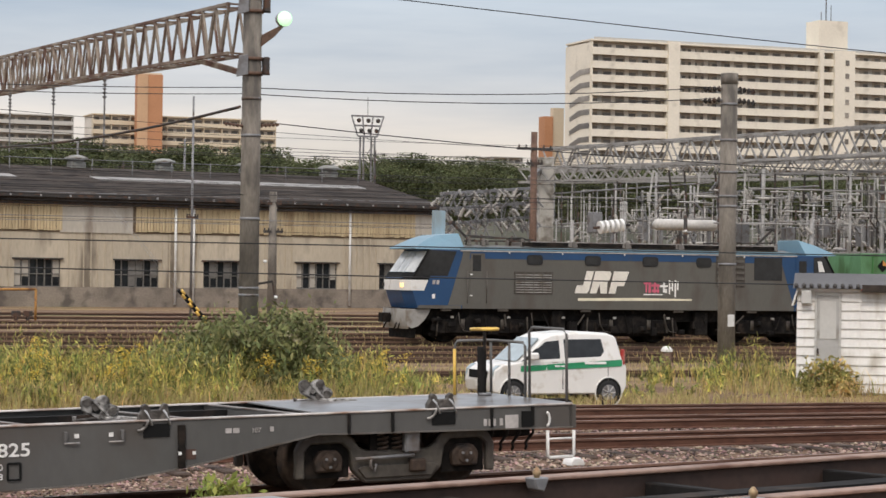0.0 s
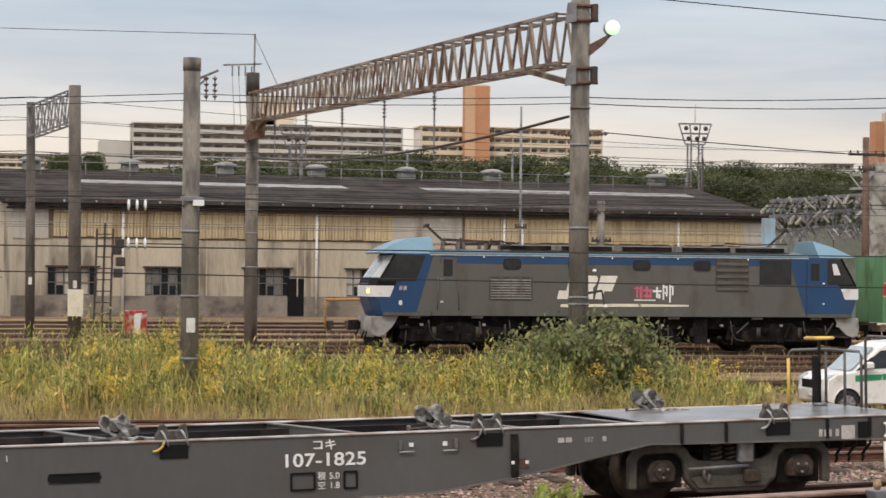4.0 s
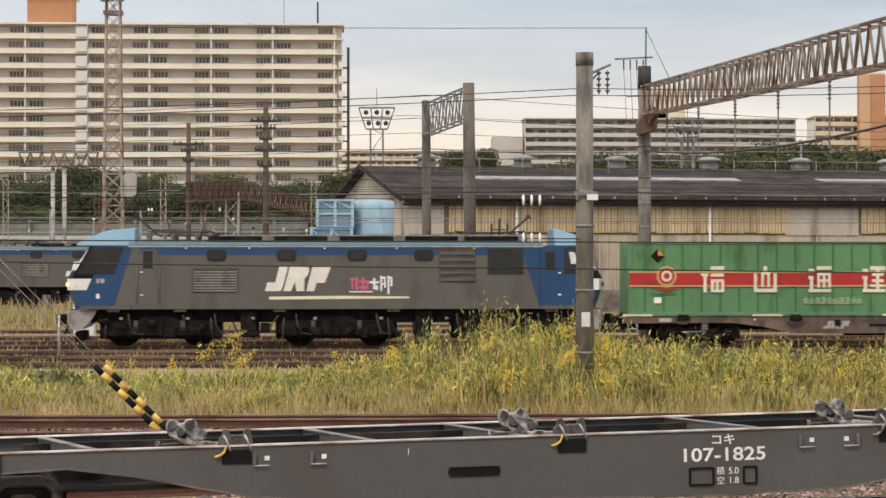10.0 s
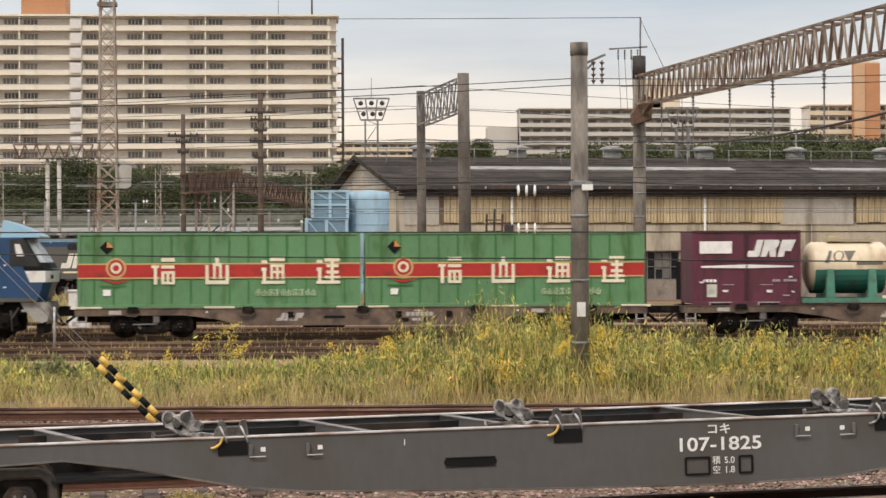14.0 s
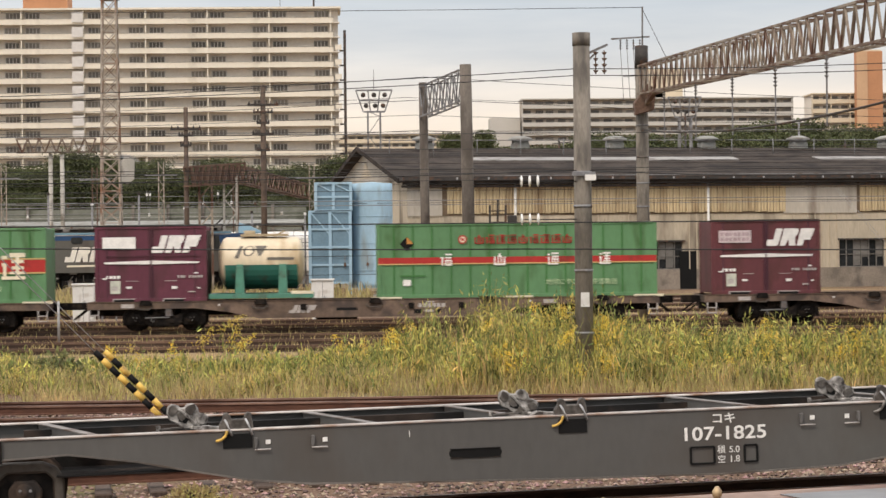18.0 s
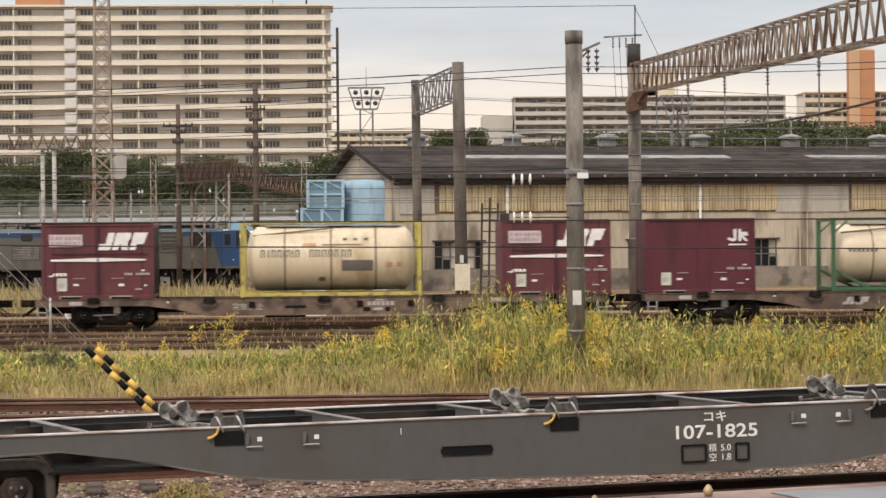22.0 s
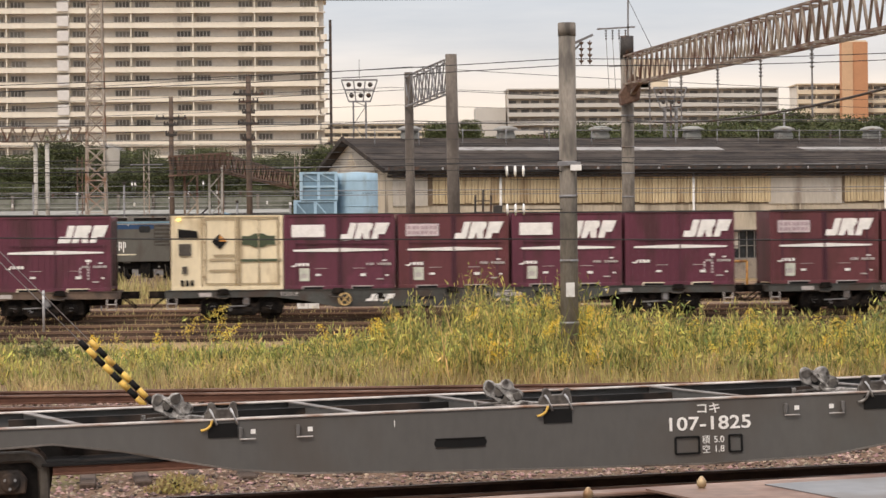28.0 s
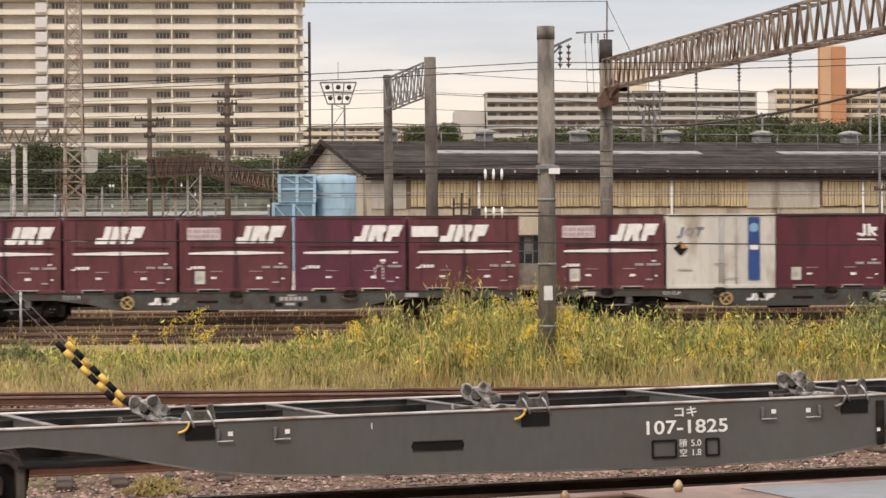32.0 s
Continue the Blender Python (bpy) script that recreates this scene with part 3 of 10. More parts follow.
def container_lock(owner, u, v, flip=1):
    """Folding clamp on the deck edge."""
    g = Geo()
    g.prism([(-0.20, 1.035), (0.19, 1.035), (0.185, 1.12), (0.17, 1.18), (0.18, 1.215), (0.14, 1.24), (0.10, 1.215), (0.085, 1.16), (-0.05, 1.16), (-0.07, 1.215), (-0.11, 1.24), (-0.15, 1.215), (-0.15, 1.16), (-0.19, 1.11)], v + 0.04 * flip, v + 0.13 * flip)
    lock = part("container_lock", Geo().add([(x + u, y, z) for x, y, z in g.v], g.f), M["lock_dk"], owner, "worn gray folding container clamp", 0.012)
    for du in (-0.11, 0.12):
        part("lock_hook", Geo().tube([(u + du - 0.02, v + 0.02 * flip, 1.16), (u + du, v - 0.03 * flip, 1.12), (u + du + 0.03, v - 0.04 * flip, 1.04), (u + du + 0.05, v - 0.03 * flip, 0.985)], 0.013, 6), M["galv"], lock)
    part("lock_pocket", Geo().box(u - 0.16, u + 0.17, v - 0.012 * flip, v + 0.01 * flip, 0.84, 1.0), M["black"], lock, "dark recess under the clamp")
    bend = [(u - 0.24 + 0.13 * math.sin(k / 4), v - 0.03 * flip, 0.93 + 0.12 * (1 - math.cos(k / 4))) for k in range(7)]
    part("lock_lever", Geo().tube(bend, 0.016), M["yellow"] if u < 1 else M["lock"], lock, "yellow painted lever" if u < 1 else "worn gray lever")
    return lock


def far_clamp(owner, u, v, root=0.03):
    """The tall lobed clamp that stands inside the frame on a short arm."""
    body = [(-0.21, 1.14), (-0.24, 1.22), (-0.23, 1.30), (-0.18, 1.33), (-0.13, 1.315), (-0.10, 1.285), (-0.04, 1.28), (-0.01, 1.32), (0.06, 1.33), (0.11, 1.29), (0.13, 1.22), (0.20, 1.20), (0.24, 1.15), (0.22, 1.09), (0.16, 1.06), (0.07, 1.035), (-0.04, 1.035), (-0.10, 1.08), (-0.15, 1.11)]
    c = part("container_clamp", Geo().prism([(u + a, b) for a, b in body], v - 0.05, v + 0.0), M["lock"], owner, "worn gray standing container clamp", 0.012)
    part("clamp_cheek", Geo().prism([(u + a * 0.92 + 0.02, 1.05 + (b - 1.05) * 0.93) for a, b in body], v + 0.09, v + 0.13), M["lock"], c, "", 0.01)
    for du in (-0.17, 0.05):
        part("clamp_pin", Geo().cyl((u + du, v - 0.04, 1.245), (u + du, v + 0.12, 1.245), 0.03, 8), M["lock_dk"], c)
    rough_ = random.Random(int(u * 100))
    for du, z, r_ in ((-0.17, 1.25, 0.075), (0.04, 1.26, 0.08), (-0.06, 1.19, 0.07), (0.15, 1.13, 0.075), (0.03, 1.10, 0.07)):
        ring = [(u + du + r_ * rough_.uniform(0.55, 1.0) * math.cos(a * 0.8976), z + r_ * rough_.uniform(0.5, 1.0) * math.sin(a * 0.8976)) for a in range(7)]
        part("clamp_boss", Geo().prism(ring, v - 0.05 - rough_.uniform(0.006, 0.02), v - 0.04), M["lock"] if rough_.random() < 0.7 else M["lock_dk"], c, "", 0.004)
    part("clamp_slot", Geo().prism([(u - 0.11, 1.13), (u - 0.02, 1.10), (u + 0.02, 1.17), (u - 0.06, 1.21)], v - 0.056, v - 0.05), M["black"], c)
    part("clamp_web", Geo().bar((u - 0.10, v - 0.062, 1.27), (u + 0.09, v - 0.062, 1.08), 0.035, 0.03), M["lock"], c, "", 0.006)
    part("clamp_arm", Geo().prism([(u + 0.08, 1.035), (u + 0.30, 1.03), (u + 0.46, 1.035), (u + 0.46, 1.06), (u + 0.28, 1.075), (u + 0.16, 1.09)], v - 0.35, v - 0.2), M["lock"], c, "flat linking arm", 0.008)
    part("clamp_arm", Geo().bar((u + 0.05, v - 0.02, 1.05), (u + 0.2, v - 0.3, 1.05), 0.07, 0.04), M["lock"], c, "", 0.008)
    part("clamp_foot", Geo().bar((u - 0.34, v - 0.1, 1.04), (u - 0.05, v - 0.04, 1.055), 0.05, 0.03), M["lock_dk"], c, "", 0.008)
    part("foot_bolt", Geo().cyl((u - 0.34, v - 0.1, 1.02), (u - 0.34, v - 0.1, 1.09), 0.025, 8), M["lock"], c)
    part("clamp_bearer", Geo().box(u - 0.1, u + 0.1, root, v + 0.12, 0.94, 1.035), M["steel_gray_dk"], c)


M["lock_dk"] = mat("dark_worn_clamp", (0.10, 0.09, 0.08), 0.6, 0.2, (22, 0.3), (7, 0.5), ((0.05, 0.042, 0.037), 0.5, 9), 0.3)
M["lock"] = mat("worn_cast_clamp", (0.33, 0.315, 0.295), 0.6, 0.2, (22, 0.4), (12, 0.6), ((0.05, 0.042, 0.037), 0.5, 11), 0.5)


def empty_wagon():
    at = pose(WAG_X, WAG_Y, WAG_Z, 0, -WAG_TILT, WAG_TURN)
    w = thing("container_wagon", "empty gray container flat wagon with open frame deck", "freight wagon", at)
    part("side_sill", sill_side(0.0, 0.03), M["steel_gray"], w, "gray painted fish-bellied side sill")
    part("side_sill", sill_side(2.42, 2.45), M["steel_gray"], w)
    part("belly_flange", belly_flange(-0.012, 0.16), M["flange_worn"], w, "scuffed lower flange of the sill")
    part("belly_flange", belly_flange(2.29, 2.46), M["flange_worn"], w, "scuffed lower flange of the sill")
    for v0, v1 in ((-0.02, 0.12), (2.33, 2.47)):
        part("top_flange", Geo().box(-9.55, 9.55, v0, v1, 1.03, 1.052), M["worn_edge"], w, "worn bare metal top edge of the sill", 0.006)
    # under-deck members: their near-black colour holds the shade between the sills
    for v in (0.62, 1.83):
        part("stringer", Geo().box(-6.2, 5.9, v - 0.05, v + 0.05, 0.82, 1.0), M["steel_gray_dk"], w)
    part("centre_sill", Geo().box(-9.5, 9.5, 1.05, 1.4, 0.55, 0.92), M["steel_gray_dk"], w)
    # slanting braces of the open frame
    for u0, u1 in ((-6.0, -5.35), (-2.8, -2.22), (-1.05, -0.48), (1.75, 2.3), (3.75, 4.3), (5.4, 5.75)):
        b = part("cross_brace", Geo().bar((u0, 2.40, 0.92), (u1, 0.05, 0.92), 0.09, 0.22), M["steel_gray"], w)
        part("brace_cap", Geo().bar((u0, 2.32, 1.036), (u1, 0.13, 1.036), 0.11, 0.014), M["cap"], b)
    # sheet in the same shade-darkened colour closes the view below
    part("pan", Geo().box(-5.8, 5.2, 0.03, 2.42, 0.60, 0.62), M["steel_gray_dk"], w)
    # end platforms
    part("end_deck", Geo().box(5.95, 9.62, 0.12, 2.33, 1.03, 1.048), M["deck"], w, "pale gray worn steel end deck plate")
    for u in (-7.4, -8.6):
        part("cross_member", Geo().box(u - 0.06, u + 0.06, 0.03, 2.42, 0.86, 1.03), M["cap"], w, "", 0.008)
    for u in (9.55, -9.55):
        part("end_beam", Geo().box(u - 0.06, u + 0.06, 0.0, 2.45, 0.72, 1.03), M["steel_gray"], w, "", 0.01)
        sgn = 1 if u > 0 else -1
        cp = Geo().box(min(u, u + sgn * 0.3), max(u, u + sgn * 0.3), 1.1, 1.34, 0.78, 1.0).prism([(u + sgn * 0.3, 0.74), (u + sgn * 0.62, 0.74), (u + sgn * 0.66, 0.9), (u + sgn * 0.6, 1.02), (u + sgn * 0.3, 1.02)], 1.08, 1.36)
        part("coupler", cp, M["bogie"], w, "", 0.02)
    for k, u in enumerate((-7.642, -3.821, 0.0, 3.821, 7.642)):
        container_lock(w, u + 0.02, 0.0)
        if k in (0, 4):
            far_clamp(w, u - 0.75, 2.25, 2.0)
        else:
            far_clamp(w, u - 0.50, 0.55)
    # brackets with white spots, numerals, slot
    for u, flip in ((-3.46, 1), (-2.82, 1), (2.86, 1), (3.28, -1)):
        b = part("side_bracket", Geo().prism([(u - flip * 0.155, 0.95), (u - flip * 0.115, 0.95), (u - flip * 0.115, 0.87), (u - flip * 0.13, 0.82), (u - flip * 0.155, 0.83)], -0.04, 0.0), M["rail_paint"], w, "dark folded bracket", 0.005)
        part("spot", Geo().box(u - 0.025, u + 0.03, -0.012, -0.004, 0.87, 0.92), M["mark"], b, "small white square mark")
        part("bracket_rod", Geo().cyl((u - flip * 0.15, -0.03, 0.815), (u + flip * 0.03, -0.03, 0.815), 0.009, 6), M["mark_dim"], b, "pale pin")
    slot = [(-1.37 - 0.045 * math.sin(0.45 * k), 0.665 + 0.045 * math.cos(0.45 * k)) for k in range(8)] + [(-0.85 + 0.045 * math.sin(0.45 * k), 0.665 - 0.045 * math.cos(0.45 * k)) for k in range(8)]
    part("slot", Geo().prism(slot, -0.004, 0.001), M["black"], w, "dark elongated slot in the sill")
    part("slot_rim", Geo().bar((-1.40, -0.006, 0.715), (-0.82, -0.006, 0.715), 0.012).bar((-1.40, -0.006, 0.615), (-0.82, -0.006, 0.615), 0.012), M["steel_gray_dk"], w)
    face = lambda u, z: pose(u, -0.006, z, 90)
    lettering("number_marking", "107-1825", 0.215, M["mark"], w, face(1.80, 0.69), bold=0.015, wide=1.22)["label"] = "white stencilled running number"
    lettering("class_marking", "コキ", 0.135, M["mark"], w, face(1.80, 0.885), bold=0.015, wide=1.1)
    lettering("load_figure", "5.0", 0.105, M["mark"], w, face(1.92, 0.535))
    lettering("load_figure", "1.8", 0.105, M["mark"], w, face(1.92, 0.425))
    lettering("load_sign", "積", 0.10, M["mark"], w, face(1.765, 0.535))
    lettering("load_sign", "空", 0.10, M["mark"], w, face(1.765, 0.425))
    for u0, u1 in ((1.40, 1.68), (2.04, 2.19)):
        f = Geo()
        for a, b in (((u0, 0.42), (u1, 0.42)), ((u1, 0.42), (u1, 0.61)), ((u1, 0.61), (u0, 0.61)), ((u0, 0.61), (u0, 0.42))):
            f.bar((a[0], -0.008, a[1]), (b[0], -0.008, b[1]), 0.022)
        part("card_holder", f, M["black"], w, "black card holder frame")
    lettering("small_marking", "107", 0.085, M["mark_dim"], w, face(5.12, 0.845))
    for a, b in ((4.72, 4.80), (4.82, 4.90), (5.30, 5.35)):
        part("small_marking", Geo().box(a, b, -0.008, -0.003, 0.85, 0.91), M["mark_dim"], w)
    part("small_marking", Geo().box(-1.865, -1.855, -0.008, -0.003, 0.88, 0.95), M["mark"], w)
    part("release_box", Geo().box(4.11, 4.2, -0.05, 0.0, 0.46, 0.98), M["bogie"], w, "dark vertical bracket with rust", 0.01)
    part("rust_patch", Geo().box(4.2, 4.34, -0.008, -0.002, 0.56, 0.68), M["rustbrown"], w)
    for u in (4.12, 4.3):
        part("spot", Geo().box(u - 0.02, u + 0.02, -0.06, -0.052, 0.62, 0.66), M["mark"], w)
    # ribs over the right bogie and hanging gear
    for u in (6.35, 6.95, 8.35, 8.95, -6.4, -7.0, -8.4, -9.0):
        part("rib", Geo().box(u - 0.015, u + 0.015, -0.035, 0.0, 0.78, 1.03), M["steel_gray_dk"], w)
    part("notice_plate", Geo().box(8.55, 8.74, -0.012, -0.004, 0.76, 0.93), M["mark_dim"], w, "gray square plate with white border")
    part("notice_plate", Geo().box(8.79, 8.94, -0.03, -0.004, 0.77, 0.97), M["black"], w)
    for u in (8.24, 8.31, 8.37, 8.47):
        part("small_marking", Geo().box(u, u + 0.045, -0.008, -0.003, 0.80, 0.89), M["mark_dim"], w)
    for u in (8.5, 8.72, 8.9, 9.1):
        part("air_hose", Geo().tube([(u + 0.03 * math.sin(k * 1.7), 0.25 + 0.05 * k, 0.75 - 0.09 * k * (1 - 0.06 * k)) for k in range(6)], 0.02), M["rubber"], w)
    part("step_iron", Geo().tube([(9.16, -0.03, 0.71), (9.16, -0.03, 0.38), (9.18, -0.03, 0.36), (9.53, -0.03, 0.36), (9.55, -0.03, 0.38), (9.55, -0.03, 0.70)], 0.022, 8), M["white"], w, "white painted step iron")
    part("step_tread", Geo().cyl((9.16, -0.03, 0.6), (9.55, -0.03, 0.6), 0.014, 8), M["white"], w)
    part("grab_handle", Geo().tube([(9.13 + 0.05 * math.cos(-1.4 + 0.4 * k), -0.05, 0.86 + 0.09 * math.sin(-1.4 + 0.4 * k)) for k in range(8)], 0.018), M["white"], w, "white grab handle")
    # handrail frames and hand brake on the end platform
    rails = ([(9.02, 2.3, 1.05), (9.02, 2.3, 1.74), (9.06, 2.3, 1.79), (9.52, 2.3, 1.79), (9.57, 2.24, 1.79), (9.57, 1.36, 1.79), (9.57, 1.3, 1.74), (9.57, 1.3, 1.05)],
             [(9.58, 1.2, 1.05), (9.58, 1.2, 1.93), (9.58, 1.12, 2.0), (9.58, 0.28, 2.0), (9.58, 0.2, 1.93), (9.58, 0.2, 1.0)], [(9.57, 2.28, 1.05), (9.57, 2.28, 1.79)], [(9.57, 1.75, 1.05), (9.57, 1.75, 1.79)])
    for line in rails:
        part("handrail", Geo().tube(line, 0.02, 8), M["rail_paint"], w, "gray tubular platform handrail")
    bc = part("brake_column", Geo().cyl((9.27, 1.9, 1.05), (9.27, 1.9, 1.95), 0.022, 8), M["steel_gray_dk"], w)
    part("column_case", Geo().box(9.19, 9.25, 1.86, 1.98, 1.05, 1.72), M["steel_gray_dk"], bc, "", 0.012)
    part("column_foot", Geo().cyl((9.27, 1.9, 1.05), (9.27, 1.9, 1.09), 0.09, 12), M["galv_dk"], bc)
    wheel = part("brake_wheel", Geo().tube([(9.27 + 0.185 * math.cos(k * 0.3927), 1.9 + 0.185 * math.sin(k * 0.3927), 1.96) for k in range(16)], 0.022, 6, True), M["yellow"], w, "yellow hand brake wheel")
    for k in range(3):
        a = 2.1 * k
        part("spoke", Geo().bar((9.27, 1.9, 1.955), (9.27 + 0.185 * math.cos(a), 1.9 + 0.185 * math.sin(a), 1.955), 0.025), M["yellow"], wheel)
    part("yellow_post", Geo().cyl((8.99, 2.26, 1.05), (8.99, 2.26, 1.68), 0.022, 8), M["yellow"], w, "yellow painted post")
    for u in (-7.1, 7.1):
        bogie_parts(w, u, 0.22, 2.23, dark=M["wheel_br"])
    return w


M["rail_paint"] = mat("gray_tube_paint", (0.13, 0.125, 0.12), 0.6, 0.1, (14, 0.1), (1, 0.2), None, 0.05)
M["cap"] = mat("worn_gray_cross_member", (0.21, 0.19, 0.175), 0.6, 0.2, (8, 0.2), (1.5, 0.3), ((0.12, 0.085, 0.065), 0.45, 2.0), 0.1)
M["deck"] = mat("wet_pale_deck_plate", (0.24, 0.235, 0.235), 0.3, 0.4, (7, 0.15), (0.9, 0.3), ((0.16, 0.13, 0.11), 0.4, 1.5), 0.08)
empty_wagon()


def nearest_wagon():
    """The rust-brown frame of another flat wagon, close by."""
    w = thing("flat_wagon_frame", "rusty brown open frame of an old flat wagon", "freight wagon", pose(7.04, 15.93, 0.02, 0, 0, 19.6))
    def sill(v, mtl):
        g = Geo().box(-9.5, 9.5, v - 0.04, v + 0.04, 0.72, 1.0)
        part("side_sill", g, M["rustweb"], w, "rust-brown side sill", 0.01)
        part("top_flange", Geo().box(-9.5, 9.5, v - 0.09, v + 0.09, 1.0, 1.03), mtl, w, "rust-brown worn flange", 0.008)
    sill(0.0, M["rustflange"])
    sill(-2.0, M["rustflange"])
    part("stringer", Geo().box(-9.4, 9.4, -1.3, -1.05, 0.7, 0.96), M["steel_gray_dk"], w)
    for u in (-7.6, -5.4, -3.2, -1.0, 1.2, 3.4, 5.6, 7.8):
        part("cross_member", Geo().box(u - 0.06, u + 0.06, -1.96, -0.05, 0.68, 0.93), M["steel_gray_dk"], w, "", 0.01)
    part("deck_plate", Geo().box(-5.35, -2.7, -1.9, -0.12, 1.032, 1.046), M["rustflange"], w, "rust-brown deck plate")
    part("wet_plate", Geo().box(-4.6, -2.75, -1.8, -0.3, 1.047, 1.053), M["deck"], w, "wet pale steel plate")
    for u, v in ((-0.15, -0.16), (0.1, -2.13), (-5.03, -0.26), (-5.93, -0.48)):
        part("knob_lug", Geo().prism([(u - 0.06, 1.04), (u - 0.03, 0.95), (u + 0.05, 0.93), (u + 0.10, 1.04)], v - 0.04, v + 0.08), M["galv_dk"], w, "", 0.01)
        part("deck_knob", Geo().lathe([(0.0, 1.035), (0.024, 1.035), (0.024, 1.055), (0.034, 1.06), (0.034, 1.09), (0.012, 1.118), (0.0, 1.122)], (u, v, 0), "z", 6), M["brass"], w, "pale brass coloured knob")
    part("pipe_run", Geo().cyl((1.2, -1.7, 0.84), (9, -1.7, 0.86), 0.03, 8), M["galv"], w)
    part("pipe_run", Geo().cyl((1.2, -1.5, 0.8), (9, -1.5, 0.8), 0.02, 8), M["galv"], w)
    for u in (-6.5, 6.5):
        bogie_parts(w, u, -1.95, -0.1)


M["rustweb"] = mat("rust_brown_sill", (0.048, 0.030, 0.024), 0.75, 0.1, (9, 0.2), (0.8, 0.3), ((0.055, 0.032, 0.025), 0.5, 1.6), 0.15)
M["rustflange"] = mat("rusty_worn_flange", (0.29, 0.19, 0.145), 0.6, 0.2, (9, 0.2), (0.8, 0.3), ((0.15, 0.075, 0.05), 0.5, 1.6), 0.1)
M["brass"] = mat("pale_brass", (0.42, 0.31, 0.18), 0.5, 0.3, (12, 0.15), (3, 0.2), ((0.25, 0.14, 0.07), 0.4, 8), 0.1)
nearest_wagon()


# ---- the freight train ----
M["loco_gray"] = mat("loco_gray_paint", (0.106, 0.101, 0.088), 0.45, 0, (12, 0.05), (0.6, 0.08), ((0.085, 0.072, 0.06), 0.3, 1.1), 0.03, (1, 1, 0.4))
M["loco_blue"] = mat("loco_blue_paint", (0.017, 0.060, 0.145), 0.4, 0, (12, 0.05), (0.8, 0.1), ((0.03, 0.06, 0.12), 0.3, 1.4), 0.03)
M["loco_pale"] = mat("loco_pale_blue_paint", (0.155, 0.27, 0.34), 0.4, 0, (12, 0.05), (0.8, 0.1), ((0.14, 0.27, 0.34), 0.3, 1.6), 0.03)
M["loco_roof"] = mat("loco_roof_gear", (0.16, 0.145, 0.13), 0.7, 0.1, (12, 0.15), (1.0, 0.2), ((0.09, 0.07, 0.06), 0.4, 2), 0.1)
M["skirt"] = mat("loco_skirt_gray", (0.31, 0.30, 0.28), 0.6, 0, (12, 0.1), (1.2, 0.15), ((0.18, 0.15, 0.12), 0.35, 3), 0.05)
M["loco_mark"] = mat("creamy_white_emblem", (0.74, 0.70, 0.62), 0.55, 0, (14, 0.08), (2, 0.1), None, 0.0)
M["pink"] = mat("pink_marking", (0.58, 0.12, 0.18), 0.5, 0, (12, 0.05), (2, 0.1), None, 0)
# pale base colour puts the sky's reflection into the windscreen glass
M["screen"] = mat("windscreen_glass_painted_sky", (0.46, 0.47, 0.46), 0.12, 0, (3, 0.2), (0.9, 0.3), None, 0.0, spec=0.7)
M["lamp_glow"] = glow("warm_headlamp", (1.0, 0.66, 0.25), 1.5)
M["green"] = mat("container_green", (0.100, 0.232, 0.108), 0.55, 0, (10, 0.06), (0.6, 0.12), ((0.06, 0.14, 0.05), 0.28, 1.6), 0.04, (1, 1, 0.4))
M["band_red"] = mat("container_red_band", (0.42, 0.028, 0.024), 0.55, 0, (10, 0.06), (0.8, 0.12), ((0.22, 0.03, 0.02), 0.25, 2.0), 0.02)
M["cream_mark"] = mat("cream_marking", (0.72, 0.66, 0.50), 0.6, 0, (12, 0.06), (2, 0.1), None, 0)
M["tan_mark"] = mat("tan_marking", (0.55, 0.38, 0.16), 0.6, 0, (12, 0.06), (2, 0.1), None, 0)
M["maroon"] = mat("container_maroon", (0.122, 0.030, 0.050), 0.5, 0, (10, 0.08), (0.8, 0.16), ((0.075, 0.024, 0.030), 0.4, 1.5), 0.05, (1, 1, 0.4))
M["maroon_red"] = mat("container_red_brown", (0.128, 0.036, 0.042), 0.5, 0, (10, 0.08), (0.8, 0.16), ((0.085, 0.028, 0.026), 0.42, 1.5), 0.05, (1, 1, 0.4))
M["maroon_deep"] = mat("container_deep_maroon", (0.105, 0.022, 0.032), 0.5, 0, (10, 0.06), (0.8, 0.12), ((0.07, 0.018, 0.022), 0.35, 1.5), 0.05, (1, 1, 0.4))
M["maroon_rib"] = mat("container_maroon_dark", (0.075, 0.022, 0.034), 0.55, 0, (10, 0.08), (0.8, 0.16), None, 0.05, vary=0.12)
M["cream"] = mat("container_cream", (0.73, 0.63, 0.44), 0.55, 0, (10, 0.06), (0.8, 0.1), ((0.48, 0.38, 0.24), 0.24, 1.7), 0.04, (1, 1, 0.35))
M["cwhite"] = mat("container_white", (0.62, 0.60, 0.54), 0.5, 0, (10, 0.05), (0.8, 0.1), ((0.38, 0.33, 0.26), 0.3, 1.5), 0.04, (1, 1, 0.35))
M["navy"] = mat("container_blue_band", (0.025, 0.075, 0.24), 0.5, 0, (10, 0.05), (0.8, 0.1), None, 0.02)
M["tank"] = mat("stained_cream_tank", (0.66, 0.56, 0.405), 0.38, 0, (8, 0.05), (0.7, 0.12), ((0.46, 0.33, 0.18), 0.22, 1.2), 0.02, (1, 1, 0.3))
M["tank_green"] = mat("tank_green_skirt", (0.02, 0.13, 0.10), 0.5, 0, (8, 0.05), (0.7, 0.15), ((0.05, 0.07, 0.05), 0.3, 2.2), 0.02)
M["frame_green"] = mat("tank_frame_green", (0.045, 0.13, 0.06), 0.5, 0, (8, 0.08), (1.2, 0.15), ((0.08, 0.09, 0.05), 0.3, 3), 0.02)
